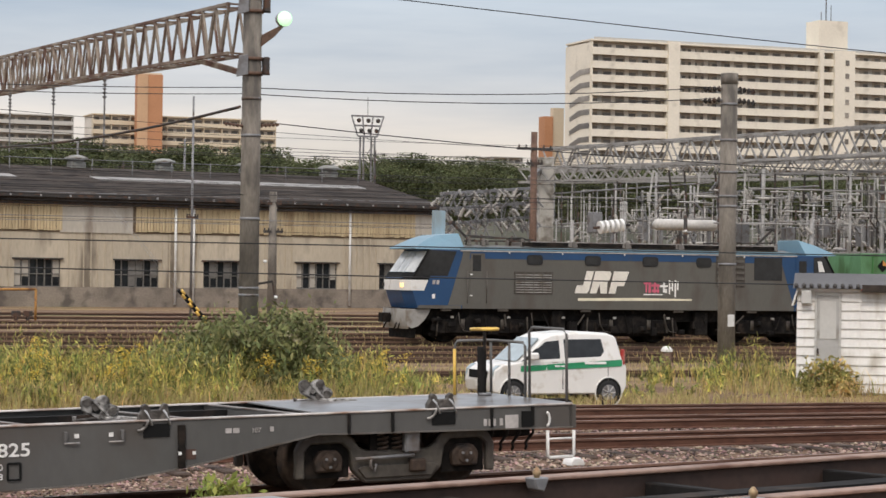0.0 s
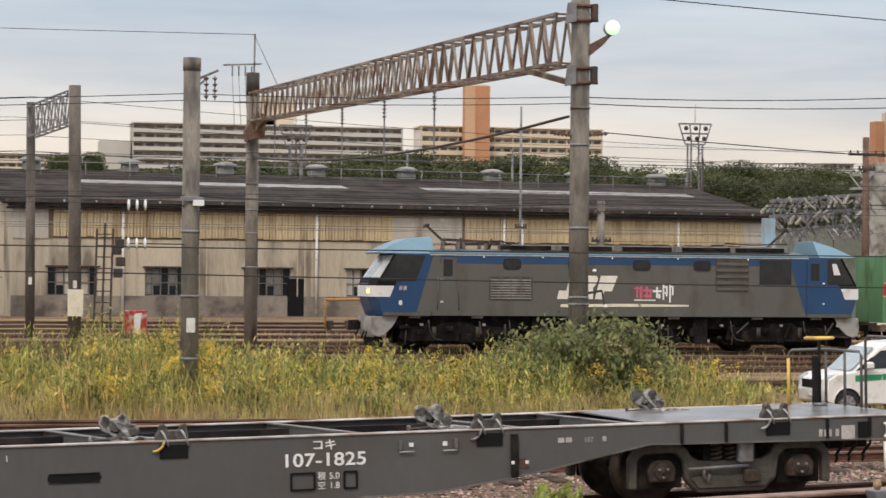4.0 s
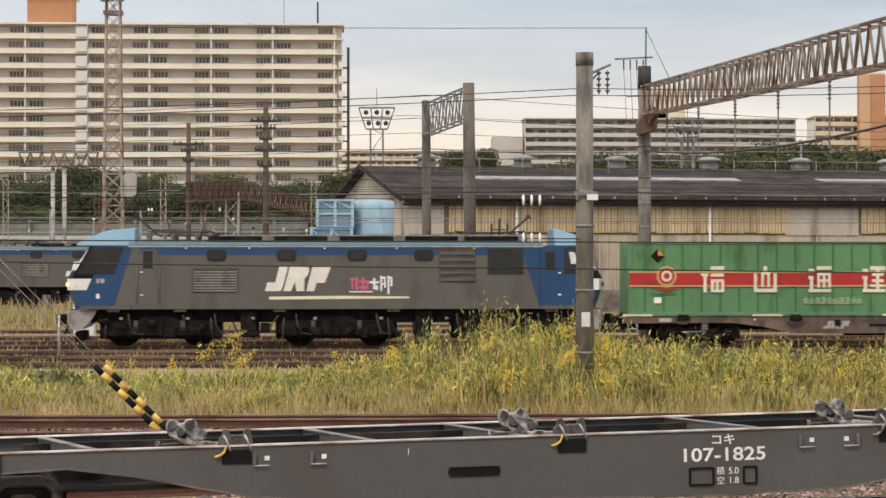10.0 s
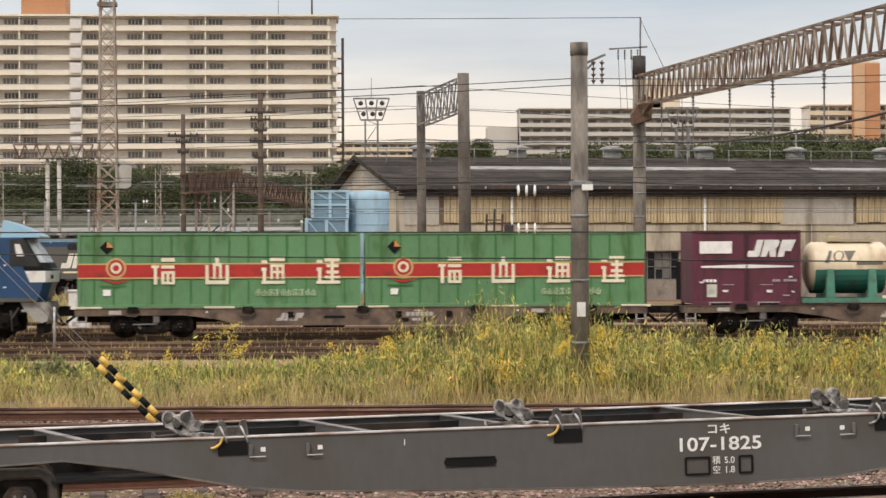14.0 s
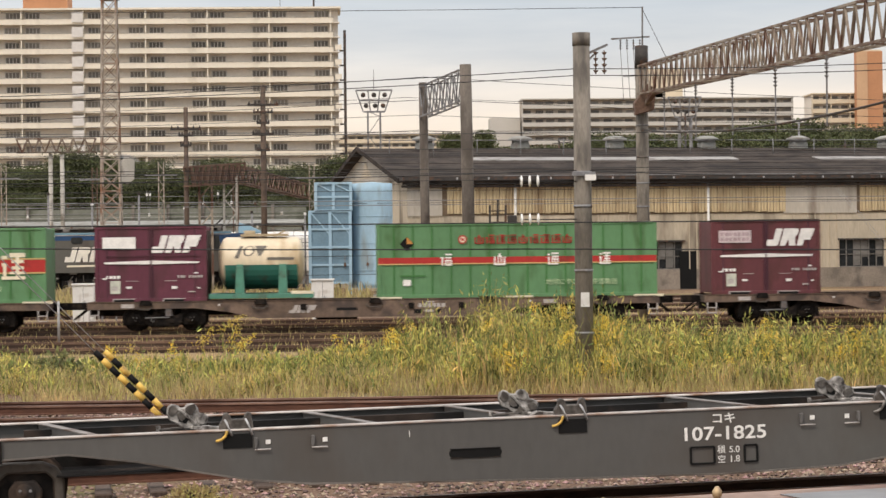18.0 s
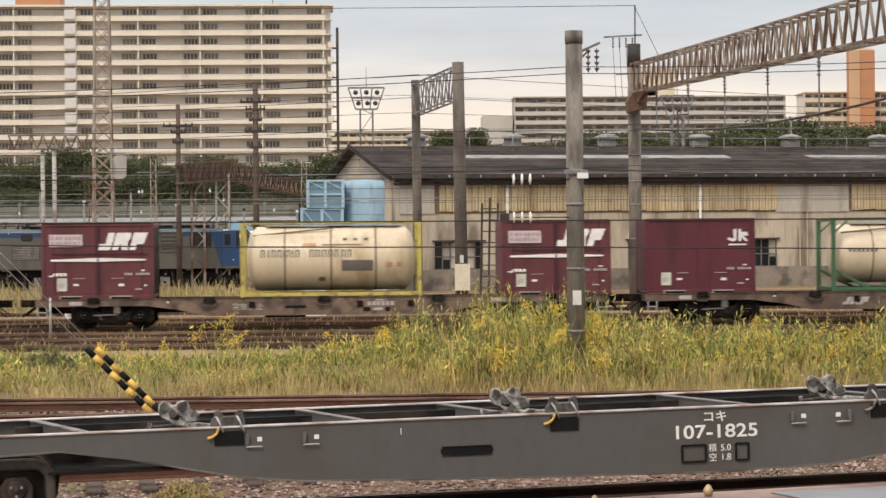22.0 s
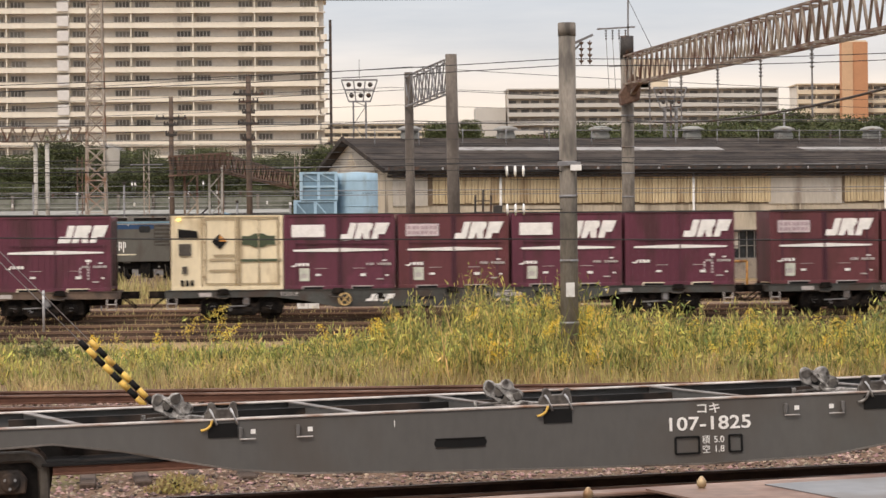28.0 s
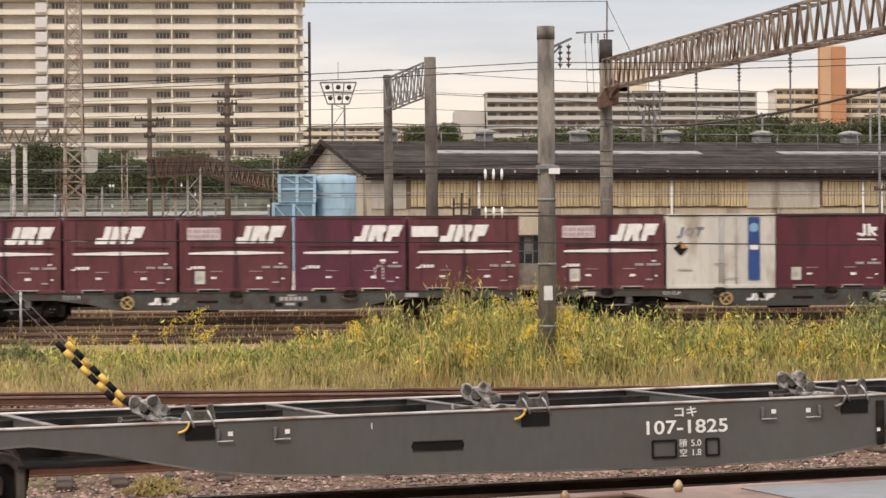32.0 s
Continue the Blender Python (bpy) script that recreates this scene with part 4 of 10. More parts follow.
M["frame_yellow"] = mat("tank_frame_yellow", (0.50, 0.42, 0.11), 0.5, 0, (8, 0.08), (1.2, 0.15), ((0.25, 0.19, 0.09), 0.35, 3), 0.02)
M["koki_brown"] = mat("brown_dusted_wagon", (0.165, 0.115, 0.085), 0.8, 0, (10, 0.15), (0.9, 0.35), ((0.075, 0.055, 0.046), 0.55, 1.7), 0.05, vary=0.15)
M["koki_gray"] = mat("gray_dusted_wagon", (0.058, 0.060, 0.055), 0.75, 0, (10, 0.15), (0.9, 0.3), ((0.06, 0.046, 0.038), 0.55, 1.7), 0.05, vary=0.15)


def moving(ob, u, z=0.0):
    MOVING.append((ob, u, z))
    return ob


def flat(pts, y, thick=0.006):
    """A painted or glazed plate on a side wall that faces the yard."""
    return Geo().prism(pts, y - thick, y)


def rect(x0, x1, z0, z1):
    return [(x0, z0), (x1, z0), (x1, z1), (x0, z1)]


def rounded(x0, x1, z0, z1, r=0.08):
    out = []
    for cx, cz, a0 in ((x1 - r, z0 + r, -90), (x1 - r, z1 - r, 0), (x0 + r, z1 - r, 90), (x0 + r, z0 + r, 180)):
        out += [(cx + r * math.cos(radians(a0 + 30 * k)), cz + r * math.sin(radians(a0 + 30 * k))) for k in range(4)]
    return out


def slanted_mark(owner, x, z, w, h, y, material, name="emblem"):
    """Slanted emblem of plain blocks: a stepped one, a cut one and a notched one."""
    shapes = (
        [(0.0, 0.0), (0.60, 0.0), (0.68, 0.12), (0.68, 1.0), (0.32, 1.0), (0.32, 0.36), (0.0, 0.36)],
        [(0.76, 0.0), (1.08, 0.0), (1.14, 0.40), (1.30, 0.0), (1.62, 0.0), (1.50, 0.50), (1.60, 0.66), (1.60, 0.90), (1.50, 1.0), (0.76, 1.0)],
        [(1.70, 0.0), (2.04, 0.0), (2.04, 0.34), (2.38, 0.34), (2.47, 1.0), (1.70, 1.0)])
    for pts in shapes:
        o = part(name, Geo().prism([(x + (a + 0.27 * b) * w / 2.74, z + b * h) for a, b in pts], y - 0.006, y), material, owner, "white slanted emblem shape")
    return o


def block_glyph(g, x, z, w, h, y, kind):
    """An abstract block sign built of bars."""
    bars = {0: ((0, 0.32, 0.62, 0.72), (0.1, 0.24, 0, 0.62), (0.42, 1, 0.86, 1), (0.42, 0.98, 0.6, 0.72), (0.42, 0.55, 0, 0.5), (0.87, 1, 0, 0.5), (0.42, 1, 0.4, 0.5), (0.42, 1, 0, 0.1), (0.64, 0.76, 0, 0.5)),
            1: ((0, 0.14, 0, 0.72), (0.86, 1, 0, 0.72), (0, 1, 0, 0.14), (0.42, 0.58, 0.8, 1), (0.32, 0.44, 0.2, 0.78), (0.58, 0.7, 0.2, 0.78), (0.32, 0.7, 0.68, 0.8)),
            2: ((0, 0.25, 0.78, 0.9), (0, 0.22, 0.5, 0.62), (0.06, 0.2, 0.1, 0.5), (0, 1, 0, 0.12), (0.36, 1, 0.86, 1), (0.38, 0.5, 0.18, 0.74), (0.86, 0.98, 0.18, 0.74), (0.38, 0.98, 0.64, 0.74), (0.38, 0.98, 0.4, 0.5), (0.62, 0.74, 0.18, 0.74)),
            3: ((0, 0.25, 0.78, 0.9), (0, 0.22, 0.5, 0.62), (0.06, 0.2, 0.1, 0.5), (0, 1, 0, 0.12), (0.34, 1, 0.84, 1), (0.42, 0.94, 0.62, 0.74), (0.42, 0.94, 0.38, 0.5), (0.34, 1, 0.2, 0.3), (0.6, 0.74, 0.12, 0.9))}[kind % 4]
    for a, b, c, d in bars:
        g.prism(rect(x + a * w, x + b * w, z + c * h, z + d * h), y - 0.006, y)


def block_sign(owner, x, z, w, h, y, kind, material, label):
    """A block sign whose strokes are pieces of it."""
    g = Geo()
    block_glyph(g, x, z, w, h, y, kind)
    sign = None
    for k in range(len(g.v) // 8):
        piece = Geo().add(g.v[8 * k:8 * k + 8], [tuple(i - 8 * k for i in f) for f in g.f[6 * k:6 * k + 6]])
        if sign is None:
            sign = part("block_sign", piece, material, owner, label)
        else:
            part("stroke", piece, material, sign)


def loco(name, label, headlamp):
    L = thing(name, label, "locomotive")
    side = 1.42
    sect = [(-side, 1.24), (side, 1.24), (side, 3.3), (side - 0.12, 3.46), (0.5, 3.55), (-0.5, 3.55), (-side + 0.12, 3.46), (-side, 3.3)]
    part("body", Geo().prism(sect, -6.8, 6.8, "x"), M["loco_gray"], L, "dark gray painted body shell", 0.01)
    y = -side - 0.002
    for s in (-1, 1):
        # cab shell, nose and its paint
        prof = [(6.8, 1.24), (8.72, 1.24), (8.86, 1.62), (8.95, 1.95), (8.95, 2.32), (8.82, 2.5), (8.22, 3.36), (6.8, 3.36)]
        n = len(prof)
        v = []
        for wgt, taper in ((-side, 0.0), (-side * 0.55, 1.0), (side * 0.55, 1.0), (side, 0.0)):
            v += [(s * (px_ - (0.0 if taper else (0.22 if px_ > 8 else 0.0))), wgt, z) for px_, z in prof]
        f = [tuple(range(n)), tuple(range(3 * n, 4 * n))]
        for r in range(3):
            f += [(r * n + i, r * n + (i + 1) % n, (r + 1) * n + (i + 1) % n, (r + 1) * n + i) for i in range(n)]
        cab = part("cab", Geo().add(v, f), M["loco_blue"], L, "blue painted cab", 0.012)
        # rear door panel strip below the cab side, gray
        part("cab_hem", flat([(s * 6.85, 1.24), (s * 8.55, 1.24), (s * 8.45, 1.36), (s * 6.85, 1.36)], y - 0.004), M["loco_gray"], cab)
        lip = Geo()
        lv = []
        for yy in (-side - 0.012, -side * 0.55, side * 0.55, side + 0.012):
            off = 0.2 if abs(yy) > 1 else 0.0
            lv += [(s * (8.99 - off), yy, 1.88), (s * (8.99 - off), yy, 2.26), (s * 8.28, yy, 1.88), (s * 8.12, yy, 2.26)]
        lf = []
        for r in range(3):
            k = 4 * r
            lf += [(k, k + 4, k + 5, k + 1), (k, k + 2, k + 6, k + 4), (k + 1, k + 5, k + 7, k + 3)]
        lf += [(0, 1, 3, 2), (12, 14, 15, 13)]
        part("nose_band", lip.add(lv, lf), M["white"], cab, "white band across the nose")
        for yy in (-0.95, 0.95):
            hl = Geo().prism([(yy - 0.07, 2.0), (yy + 0.07, 2.0), (yy + 0.07, 2.13), (yy - 0.07, 2.13)], s * 8.90, s * 9.0, "x")
            part("headlight", hl, M["lamp_glow"] if headlamp and s < 0 and yy < 0 else M["glass_dk"], cab, "lit warm headlight" if headlamp and s < 0 and yy < 0 else "unlit headlight")
        # black mask between the white band and the glass
        kv = []
        for yy in (-side - 0.006, -side * 0.55, side * 0.55, side + 0.006):
            off = 0.21 if abs(yy) > 1 else 0.0
            kv += [(s * (8.975 - off), yy, 2.262), (s * (8.84 - off), yy, 2.53), (s * 8.1, yy, 2.262), (s * 8.0, yy, 2.53)]
        kf = []
        for r in range(3):
            k = 4 * r
            kf += [(k, k + 4, k + 5, k + 1), (k, k + 2, k + 6, k + 4), (k + 1, k + 5, k + 7, k + 3)]
        part("nose_mask", Geo().add(kv, kf + [(0, 1, 3, 2), (12, 14, 15, 13)]), M["black"], cab, "black band below the windscreen")
        # windscreen panes on the slope, their pale colour painting the reflected sky
        for y0, y1, o0, o1 in ((-1.32, -0.80, 0.185, 0.007), (-0.76, -0.03, 0.0, 0.0), (0.03, 0.76, 0.0, 0.0), (0.80, 1.32, 0.007, 0.185)):
            def slope(z, o):
                return s * (8.82 - o - (z - 2.5) * 0.70 + 0.02)
            q = [(slope(2.54, o0), y0, 2.54), (slope(2.54, o1), y1, 2.54), (slope(3.30, o1), y1, 3.30), (slope(3.30, o0), y0, 3.30)]
            g = Geo().add(q + [(a - s * 0.03, b, c) for a, b, c in q], [(0, 1, 2, 3), (7, 6, 5, 4), (0, 4, 5, 1), (1, 5, 6, 2), (2, 6, 7, 3), (3, 7, 4, 0)])
            part("windscreen", g, M["screen"], cab, "windscreen pane with the sky reflection painted pale")
        pil = Geo().bar((s * 8.66, y, 2.42), (s * 8.12, y, 3.34), 0.10, 0.05)
        part("pillar", pil, M["black"], cab, "dark windscreen pillar")
        if s < 0:
            part("side_window", flat([(-8.66, 2.40), (-7.38, 2.42), (-7.05, 3.30), (-8.10, 3.34)], y - 0.004), M["glass_dk"], cab, "dark cab side window")
            part("gray_panel", flat([(-7.35, 1.37), (-6.7, 1.37), (-6.7, 3.36), (-6.75, 3.36)], y - 0.003), M["loco_gray"], cab)
            part("small_emblem", flat(rounded(-7.97, -7.85, 1.60, 1.76, 0.03), y - 0.008), M["mark"], cab)
            for x in (-7.97, -7.82):
                part("small_emblem", flat([(x, 2.11), (x + 0.11, 2.11), (x + 0.13, 2.26), (x + 0.02, 2.26)], y - 0.008), M["mark_dim"], cab)
        else:
            part("side_window", flat([(7.62, 2.42), (8.66, 2.40), (8.10, 3.32), (7.62, 3.30)], y - 0.004), M["glass_dk"], cab, "dark cab side window")
            part("curtain", flat([(7.85, 2.75), (8.1, 2.75), (7.95, 3.15), (7.78, 3.15)], y - 0.012), M["white"], cab, "white object behind the glass")
            part("blue_panel", flat([(6.78, 1.37), (6.8, 1.37), (6.8, 3.30), (6.15, 3.30)], y - 0.003), M["loco_blue"], cab)
            d = part("door", flat(rect(6.85, 7.45, 1.37, 3.26), y - 0.004, 0.012), M["loco_blue"], cab, "blue side door")
            part("door_window", flat(rect(6.98, 7.3, 2.55, 3.15), y - 0.018), M["glass_dk"], d)
            for z in (1.72, 2.45):
                part("door_handle", flat(rect(7.42, 7.5, z - 0.025, z + 0.025), y - 0.02), M["mark"], d)
        # light blue roof cowl
        cv = []
        back = 6.72 if s < 0 else 7.3
        for px_, z, hw in ((8.62, 3.36, 1.42), (8.62, 3.42, 1.36), (7.95, 3.76, 0.95), (7.6, 3.88, 0.8), (back, 3.96, 0.78), (back, 3.36, 1.42)):
            cv += [(s * px_, -hw, z), (s * px_, hw, z)]
        cf = [(2 * i, 2 * i + 1, 2 * i + 3, 2 * i + 2) for i in range(4)] + [(0, 2, 4, 6, 8, 10), (11, 9, 7, 5, 3, 1), (8, 9, 11, 10), (10, 11, 1, 0)]
        part("roof_cowl", Geo().add(cv, cf), M["loco_pale"], cab, "light blue roof cowl over the cab", 0.02)
        # snow plough and coupler
        side_pts = [(7.95, 1.22), (8.86, 1.22), (8.9, 0.85), (8.84, 0.60), (8.66, 0.52), (8.42, 0.60), (8.2, 0.80), (8.05, 1.02)]
        plough = part("snow_plough", Geo().prism([(s * a, b) for a, b in side_pts], -1.27, -1.23), M["skirt"], cab, "pale gray snow plough skirt", 0.01)
        part("plough_side", Geo().prism([(s * a, b) for a, b in side_pts], 1.23, 1.27), M["skirt"], plough)
        nose = []
        for z, xo in ((1.22, 8.86), (0.85, 8.9), (0.60, 8.84), (0.5, 8.78)):
            nose += [(s * (xo + 0.16 * (1 - (yy / 1.25) ** 2)), yy, z) for yy in (-1.25, -0.9, -0.45, 0.0, 0.45, 0.9, 1.25)]
        part("plough_front", Geo().add(nose, [(7 * r + k, 7 * r + k + 1, 7 * r + k + 8, 7 * r + k + 7) for r in range(3) for k in range(6)], True), M["skirt"], plough, "curved front sheet")
        part("rail_guard", Geo().box(min(s * 8.45, s * 8.7), max(s * 8.45, s * 8.7), -1.1, 1.1, 0.16, 0.5), M["gear"], plough, "dark rail guard", 0.03)
        cp = Geo().box(min(s * 8.8, s * 9.2), max(s * 8.8, s * 9.2), -0.14, 0.14, 0.78, 1.0).box(min(s * 9.1, s * 9.42), max(s * 9.1, s * 9.42), -0.2, 0.2, 0.72, 1.06)
        cp.cyl((s * 8.9, -0.55, 0.9), (s * 9.1, -0.55, 0.45), 0.03, 6).cyl((s * 8.9, 0.5, 0.9), (s * 9.12, 0.5, 0.5), 0.03, 6).cyl((s * 8.9, -0.75, 0.85), (s * 9.05, -0.8, 0.4), 0.025, 6)
        pieces("coupler_gear", cp, M["bogie"], cab)
    # side paint and fittings
    part("blue_stripe", flat([(-6.55, 3.05), (6.2, 3.05), (6.15, 3.3), (-6.5, 3.3)], y), M["loco_blue"], L, "blue band under the roof edge")
    part("roof_edge", Geo().box(-6.9, 6.9, -side + 0.02, -side + 0.16, 3.36, 3.47), M["loco_pale"], L, "pale blue roof edge strip")
    part("gutter", Geo().box(-6.9, 6.9, -side - 0.03, -side + 0.01, 3.31, 3.345), M["mark_dim"], L)
    for x in (-3.99, -1.67, 0.68, 2.91):
        wdw = part("window", flat(rounded(x - 0.32, x + 0.32, 2.85, 3.22, 0.12), y - 0.008, 0.014), M["rubber"], L, "dark rounded engine room window")
        part("pane", flat(rounded(x - 0.26, x + 0.26, 2.90, 3.17, 0.10), y - 0.02), M["glass_dk"], wdw)
    lv = part("louvre", flat(rect(-4.8, -3.25, 1.78, 2.6), y, 0.004), M["bogie_lt"], L, "ventilation louvre")
    for k in range(5):
        part("louvre_bar", Geo().box(-4.76 + 0.36 * k, -4.73 + 0.36 * k, y - 0.034, y - 0.004, 1.80, 2.58), M["loco_gray"], lv)
    for k in range(8):
        part("slat", Geo().box(-4.74, -3.31, y - 0.03, y - 0.004, 1.84 + 0.09 * k, 1.875 + 0.09 * k), M["skirt"], lv)
    for x0, x1, z0, z1 in ((3.42, 4.65, 2.12, 3.28),):
        lv = part("louvre", flat(rect(x0, x1, z0, z1), y - 0.002, 0.006), M["bogie_lt"], L, "ventilation louvre")
        for k in range(5):
            part("slat", Geo().box(x0 + 0.04, x1 - 0.04, y - 0.035, y - 0.006, z0 + 0.06 + 0.22 * k, z0 + 0.16 + 0.22 * k), M["loco_gray"], lv)
    part("intake_grille", flat(rect(5.05, 6.24, 2.4, 3.26), y - 0.003, 0.012), M["glass_dk"], L, "dark intake grille")
    dr = part("door", flat(rect(-6.5, -5.95, 1.42, 3.24), y - 0.002, 0.01), M["loco_gray"], L, "gray side door")
    part("door_window", flat(rect(-6.42, -6.1, 2.6, 3.18), y - 0.016), M["glass_dk"], dr)
    for z in (1.72, 2.48):
        part("door_handle", flat(rect(-6.52, -6.42, z - 0.02, z + 0.02), y - 0.02), M["mark"], dr)
    for x in (-6.62, -5.88):
        part("handrail", Geo().cyl((x, y - 0.05, 1.45), (x, y - 0.05, 2.6), 0.014, 6), M["loco_roof"], L)
    slanted_mark(L, -2.38, 1.84, 2.2, 0.82, y - 0.002, M["loco_mark"])
    part("underline", flat([(-2.24, 1.56), (2.42, 1.60), (2.42, 1.66), (0.2, 1.69), (-2.24, 1.66)], y - 0.002), M["cream_mark"], L, "long pale tapering line")
    nick = Geo()
    for a, b, c, d in ((0.42, 0.62, 2.2, 2.26), (0.5, 0.56, 1.9, 2.3), (0.62, 0.72, 1.88, 2.3), (0.74, 1.08, 2.12, 2.2), (0.76, 1.06, 1.92, 2.0), (0.84, 0.92, 1.88, 2.3), (0.98, 1.04, 1.88, 2.2)):
        nick.prism(rect(a, b, c, d), y - 0.008, y - 0.002)
    part("nickname_pink", nick, M["pink"], L, "pink brush-stroke marking")
    nick = Geo()
    for a, b, c, d in ((1.1, 1.42, 2.1, 2.17), (1.22, 1.29, 1.9, 2.28), (1.3, 1.38, 1.88, 2.04), (1.46, 1.52, 1.84, 2.36), (1.46, 1.64, 2.26, 2.32), (1.58, 1.64, 1.95, 2.3), (1.5, 1.64, 2.05, 2.1), (1.7, 1.76, 1.74, 2.36), (1.7, 1.86, 2.26, 2.32), (1.8, 1.86, 2.0, 2.3), (0.42, 1.2, 1.8, 1.84)):
        nick.prism(rect(a, b, c, d), y - 0.008, y - 0.002)
    part("nickname_white", nick, M["mark"], L, "white brush-stroke marking")
    # roof equipment
    part("roof_cover", Geo().prism([(-1.05, 3.5), (1.05, 3.5), (0.95, 3.72), (-0.95, 3.72)], -3.9, 6.3, "x"), M["loco_roof"], L, "gray-brown roof equipment cover", 0.03)
    for x in (-3.4, -1.2, 1.0, 3.2, 5.2):
        part("roof_vent", Geo().box(x - 0.9, x + 0.9, -1.07, -0.95, 3.54, 3.68), M["bogie"], L, "dark vent opening")
    part("bus_bar", Geo().cyl((-6.2, -0.3, 3.9), (-3.6, -0.35, 3.78), 0.025, 6).cyl((-6.2, -0.3, 3.9), (-6.25, -0.3, 3.55), 0.03, 6).cyl((-4.6, -0.5, 3.55), (-4.5, -0.5, 3.9), 0.05, 6).cyl((-5.4, 0.3, 3.55), (-5.4, 0.3, 3.95), 0.05, 6), M["iron"], L)
    for x0, s in ((-5.1, 1), (4.9, -1)):
        pg = Geo()
        for yy in (-0.5, 0.5):
            pg.bar((x0 - s * 0.9, yy, 3.70), (x0 + s * 1.1, yy, 3.72), 0.05)
        pg.bar((x0 + s * 0.9, -0.7, 3.78), (x0 + s * 0.9, 0.7, 3.78), 0.06)
        pg.bar((x0 - s * 0.85, -0.5, 3.72), (x0 - s * 0.85, 0.5, 3.72), 0.06)
        pa = part("pantograph", pg, M["iron"], L, "single-arm pantograph")
        part("lower_arm", Geo().bar((x0 - s * 0.95, -0.1, 3.74), (x0 - s * 1.62, -0.1, 4.34), 0.075), M["iron"], pa, "slanted lower arm of the pantograph")
        part("elbow", Geo().cyl((x0 - s * 1.62, -0.25, 4.36), (x0 - s * 1.62, 0.25, 4.36), 0.06, 8).bar((x0 - s * 1.62, -0.1, 4.36), (x0 - s * 1.74, -0.1, 4.28), 0.05), M["iron"], pa)
        iz = Geo()
        for dx in (-0.4, 0.4):
            for yy in (-0.5, 0.5):
                iz.lathe([(0.0, 3.5), (0.06, 3.5), (0.08, 3.56), (0.05, 3.6), (0.08, 3.64), (0.05, 3.68), (0.07, 3.72), (0, 3.75)], (x0 + dx, yy, 0), "z", 8)
        part("insulator", iz, M["loco_roof"], pa, "dusty roof insulators")
    for x in (-6.3, -5.75, -4.2, 4.0, 5.7, 6.35):
        part("roof_insulator", Geo().lathe([(0.0, 3.5), (0.07, 3.5), (0.09, 3.57), (0.05, 3.61), (0.09, 3.67), (0.05, 3.71), (0.08, 3.77), (0, 3.82)], (x, -0.75, 0), "z", 8), M["loco_roof"], L, "dusty roof insulator")
    part("roof_conduit", Geo().tube([(-6.3, -0.75, 3.84), (-5.2, -0.78, 3.80), (-4.2, -0.75, 3.84), (-3.85, -0.7, 3.70)], 0.028, 6), M["iron"], L)
    part("roof_conduit", Geo().tube([(4.0, -0.75, 3.84), (5.0, -0.78, 3.80), (6.35, -0.75, 3.84)], 0.028, 6), M["iron"], L)
    for x in (-2.25, -0.1, 2.1, 4.15):
        part("roof_post", Geo().box(x - 0.07, x + 0.07, -1.09, -0.94, 3.5, 3.7), M["loco_roof"], L)
    for x in (-5.0, -2.9, -0.4, 2.0, 4.6):
        part("eave_lamp", Geo().lathe([(0.0, 0.0), (0.03, 0.005), (0.03, 0.03), (0, 0.035)], (x, y - 0.06, 3.27), "y", 8), M["porcelain"], L, "small white fitting")
    for x in (-7.4, -5.2, -1.9, 1.9, 5.0, 7.2):
        part("hem_bracket", Geo().box(x - 0.2, x + 0.2, y + 0.02, y + 0.12, 1.15, 1.235), M["bogie_lt"], L, "bracket under the body edge", 0.01)
    # running gear
    sets = []
    part("underframe", Geo().box(-8.3, 8.3, -1.0, 1.0, 0.80, 1.24), M["gear"], L)
    gr = random.Random(17)
    for k in range(30):
        x = -7.9 + 0.545 * k + gr.uniform(-0.1, 0.1)
        w_, z0 = gr.uniform(0.12, 0.4), gr.uniform(0.28, 0.75)
        if k % 3 == 0:
            part("brake_cylinder", Geo().cyl((x, -1.28, z0 + 0.1), (x + w_, -1.28, z0 + 0.1), gr.uniform(0.06, 0.11), 10), M["gear"], L)
        elif k % 3 == 1:
            part("gear_box", Geo().box(x, x + w_, -1.33, -1.1, z0, z0 + gr.uniform(0.15, 0.35)), M["gear"], L, "", 0.015)
        else:
            part("gear_link", Geo().bar((x, -1.3, 1.05), (x + gr.uniform(-0.5, 0.5), -1.3, z0), 0.05), M["bogie_lt"] if k % 2 else M["gear"], L)
        if k % 4 == 1:
            part("valve", Geo().box(x + 0.1, x + 0.2, -1.38, -1.3, 0.9, 0.98), M["skirt"], L, "small pale fitting")
        if k % 5 == 2:
            part("gear_pipe", Geo().tube([(x, -1.34, 1.1), (x + 0.05, -1.35, 0.7), (x + 0.2, -1.35, 0.45), (x + 0.5, -1.34, 0.4)], 0.02), M["bogie_lt"], L)
    for x0, x1, z0 in ((-3.2, -2.65, 0.3), (2.65, 3.2, 0.3)):
        part("underfloor_box", Geo().box(x0, x1, -1.25, 1.25, z0, 1.2), M["gear"], L, "", 0.03)
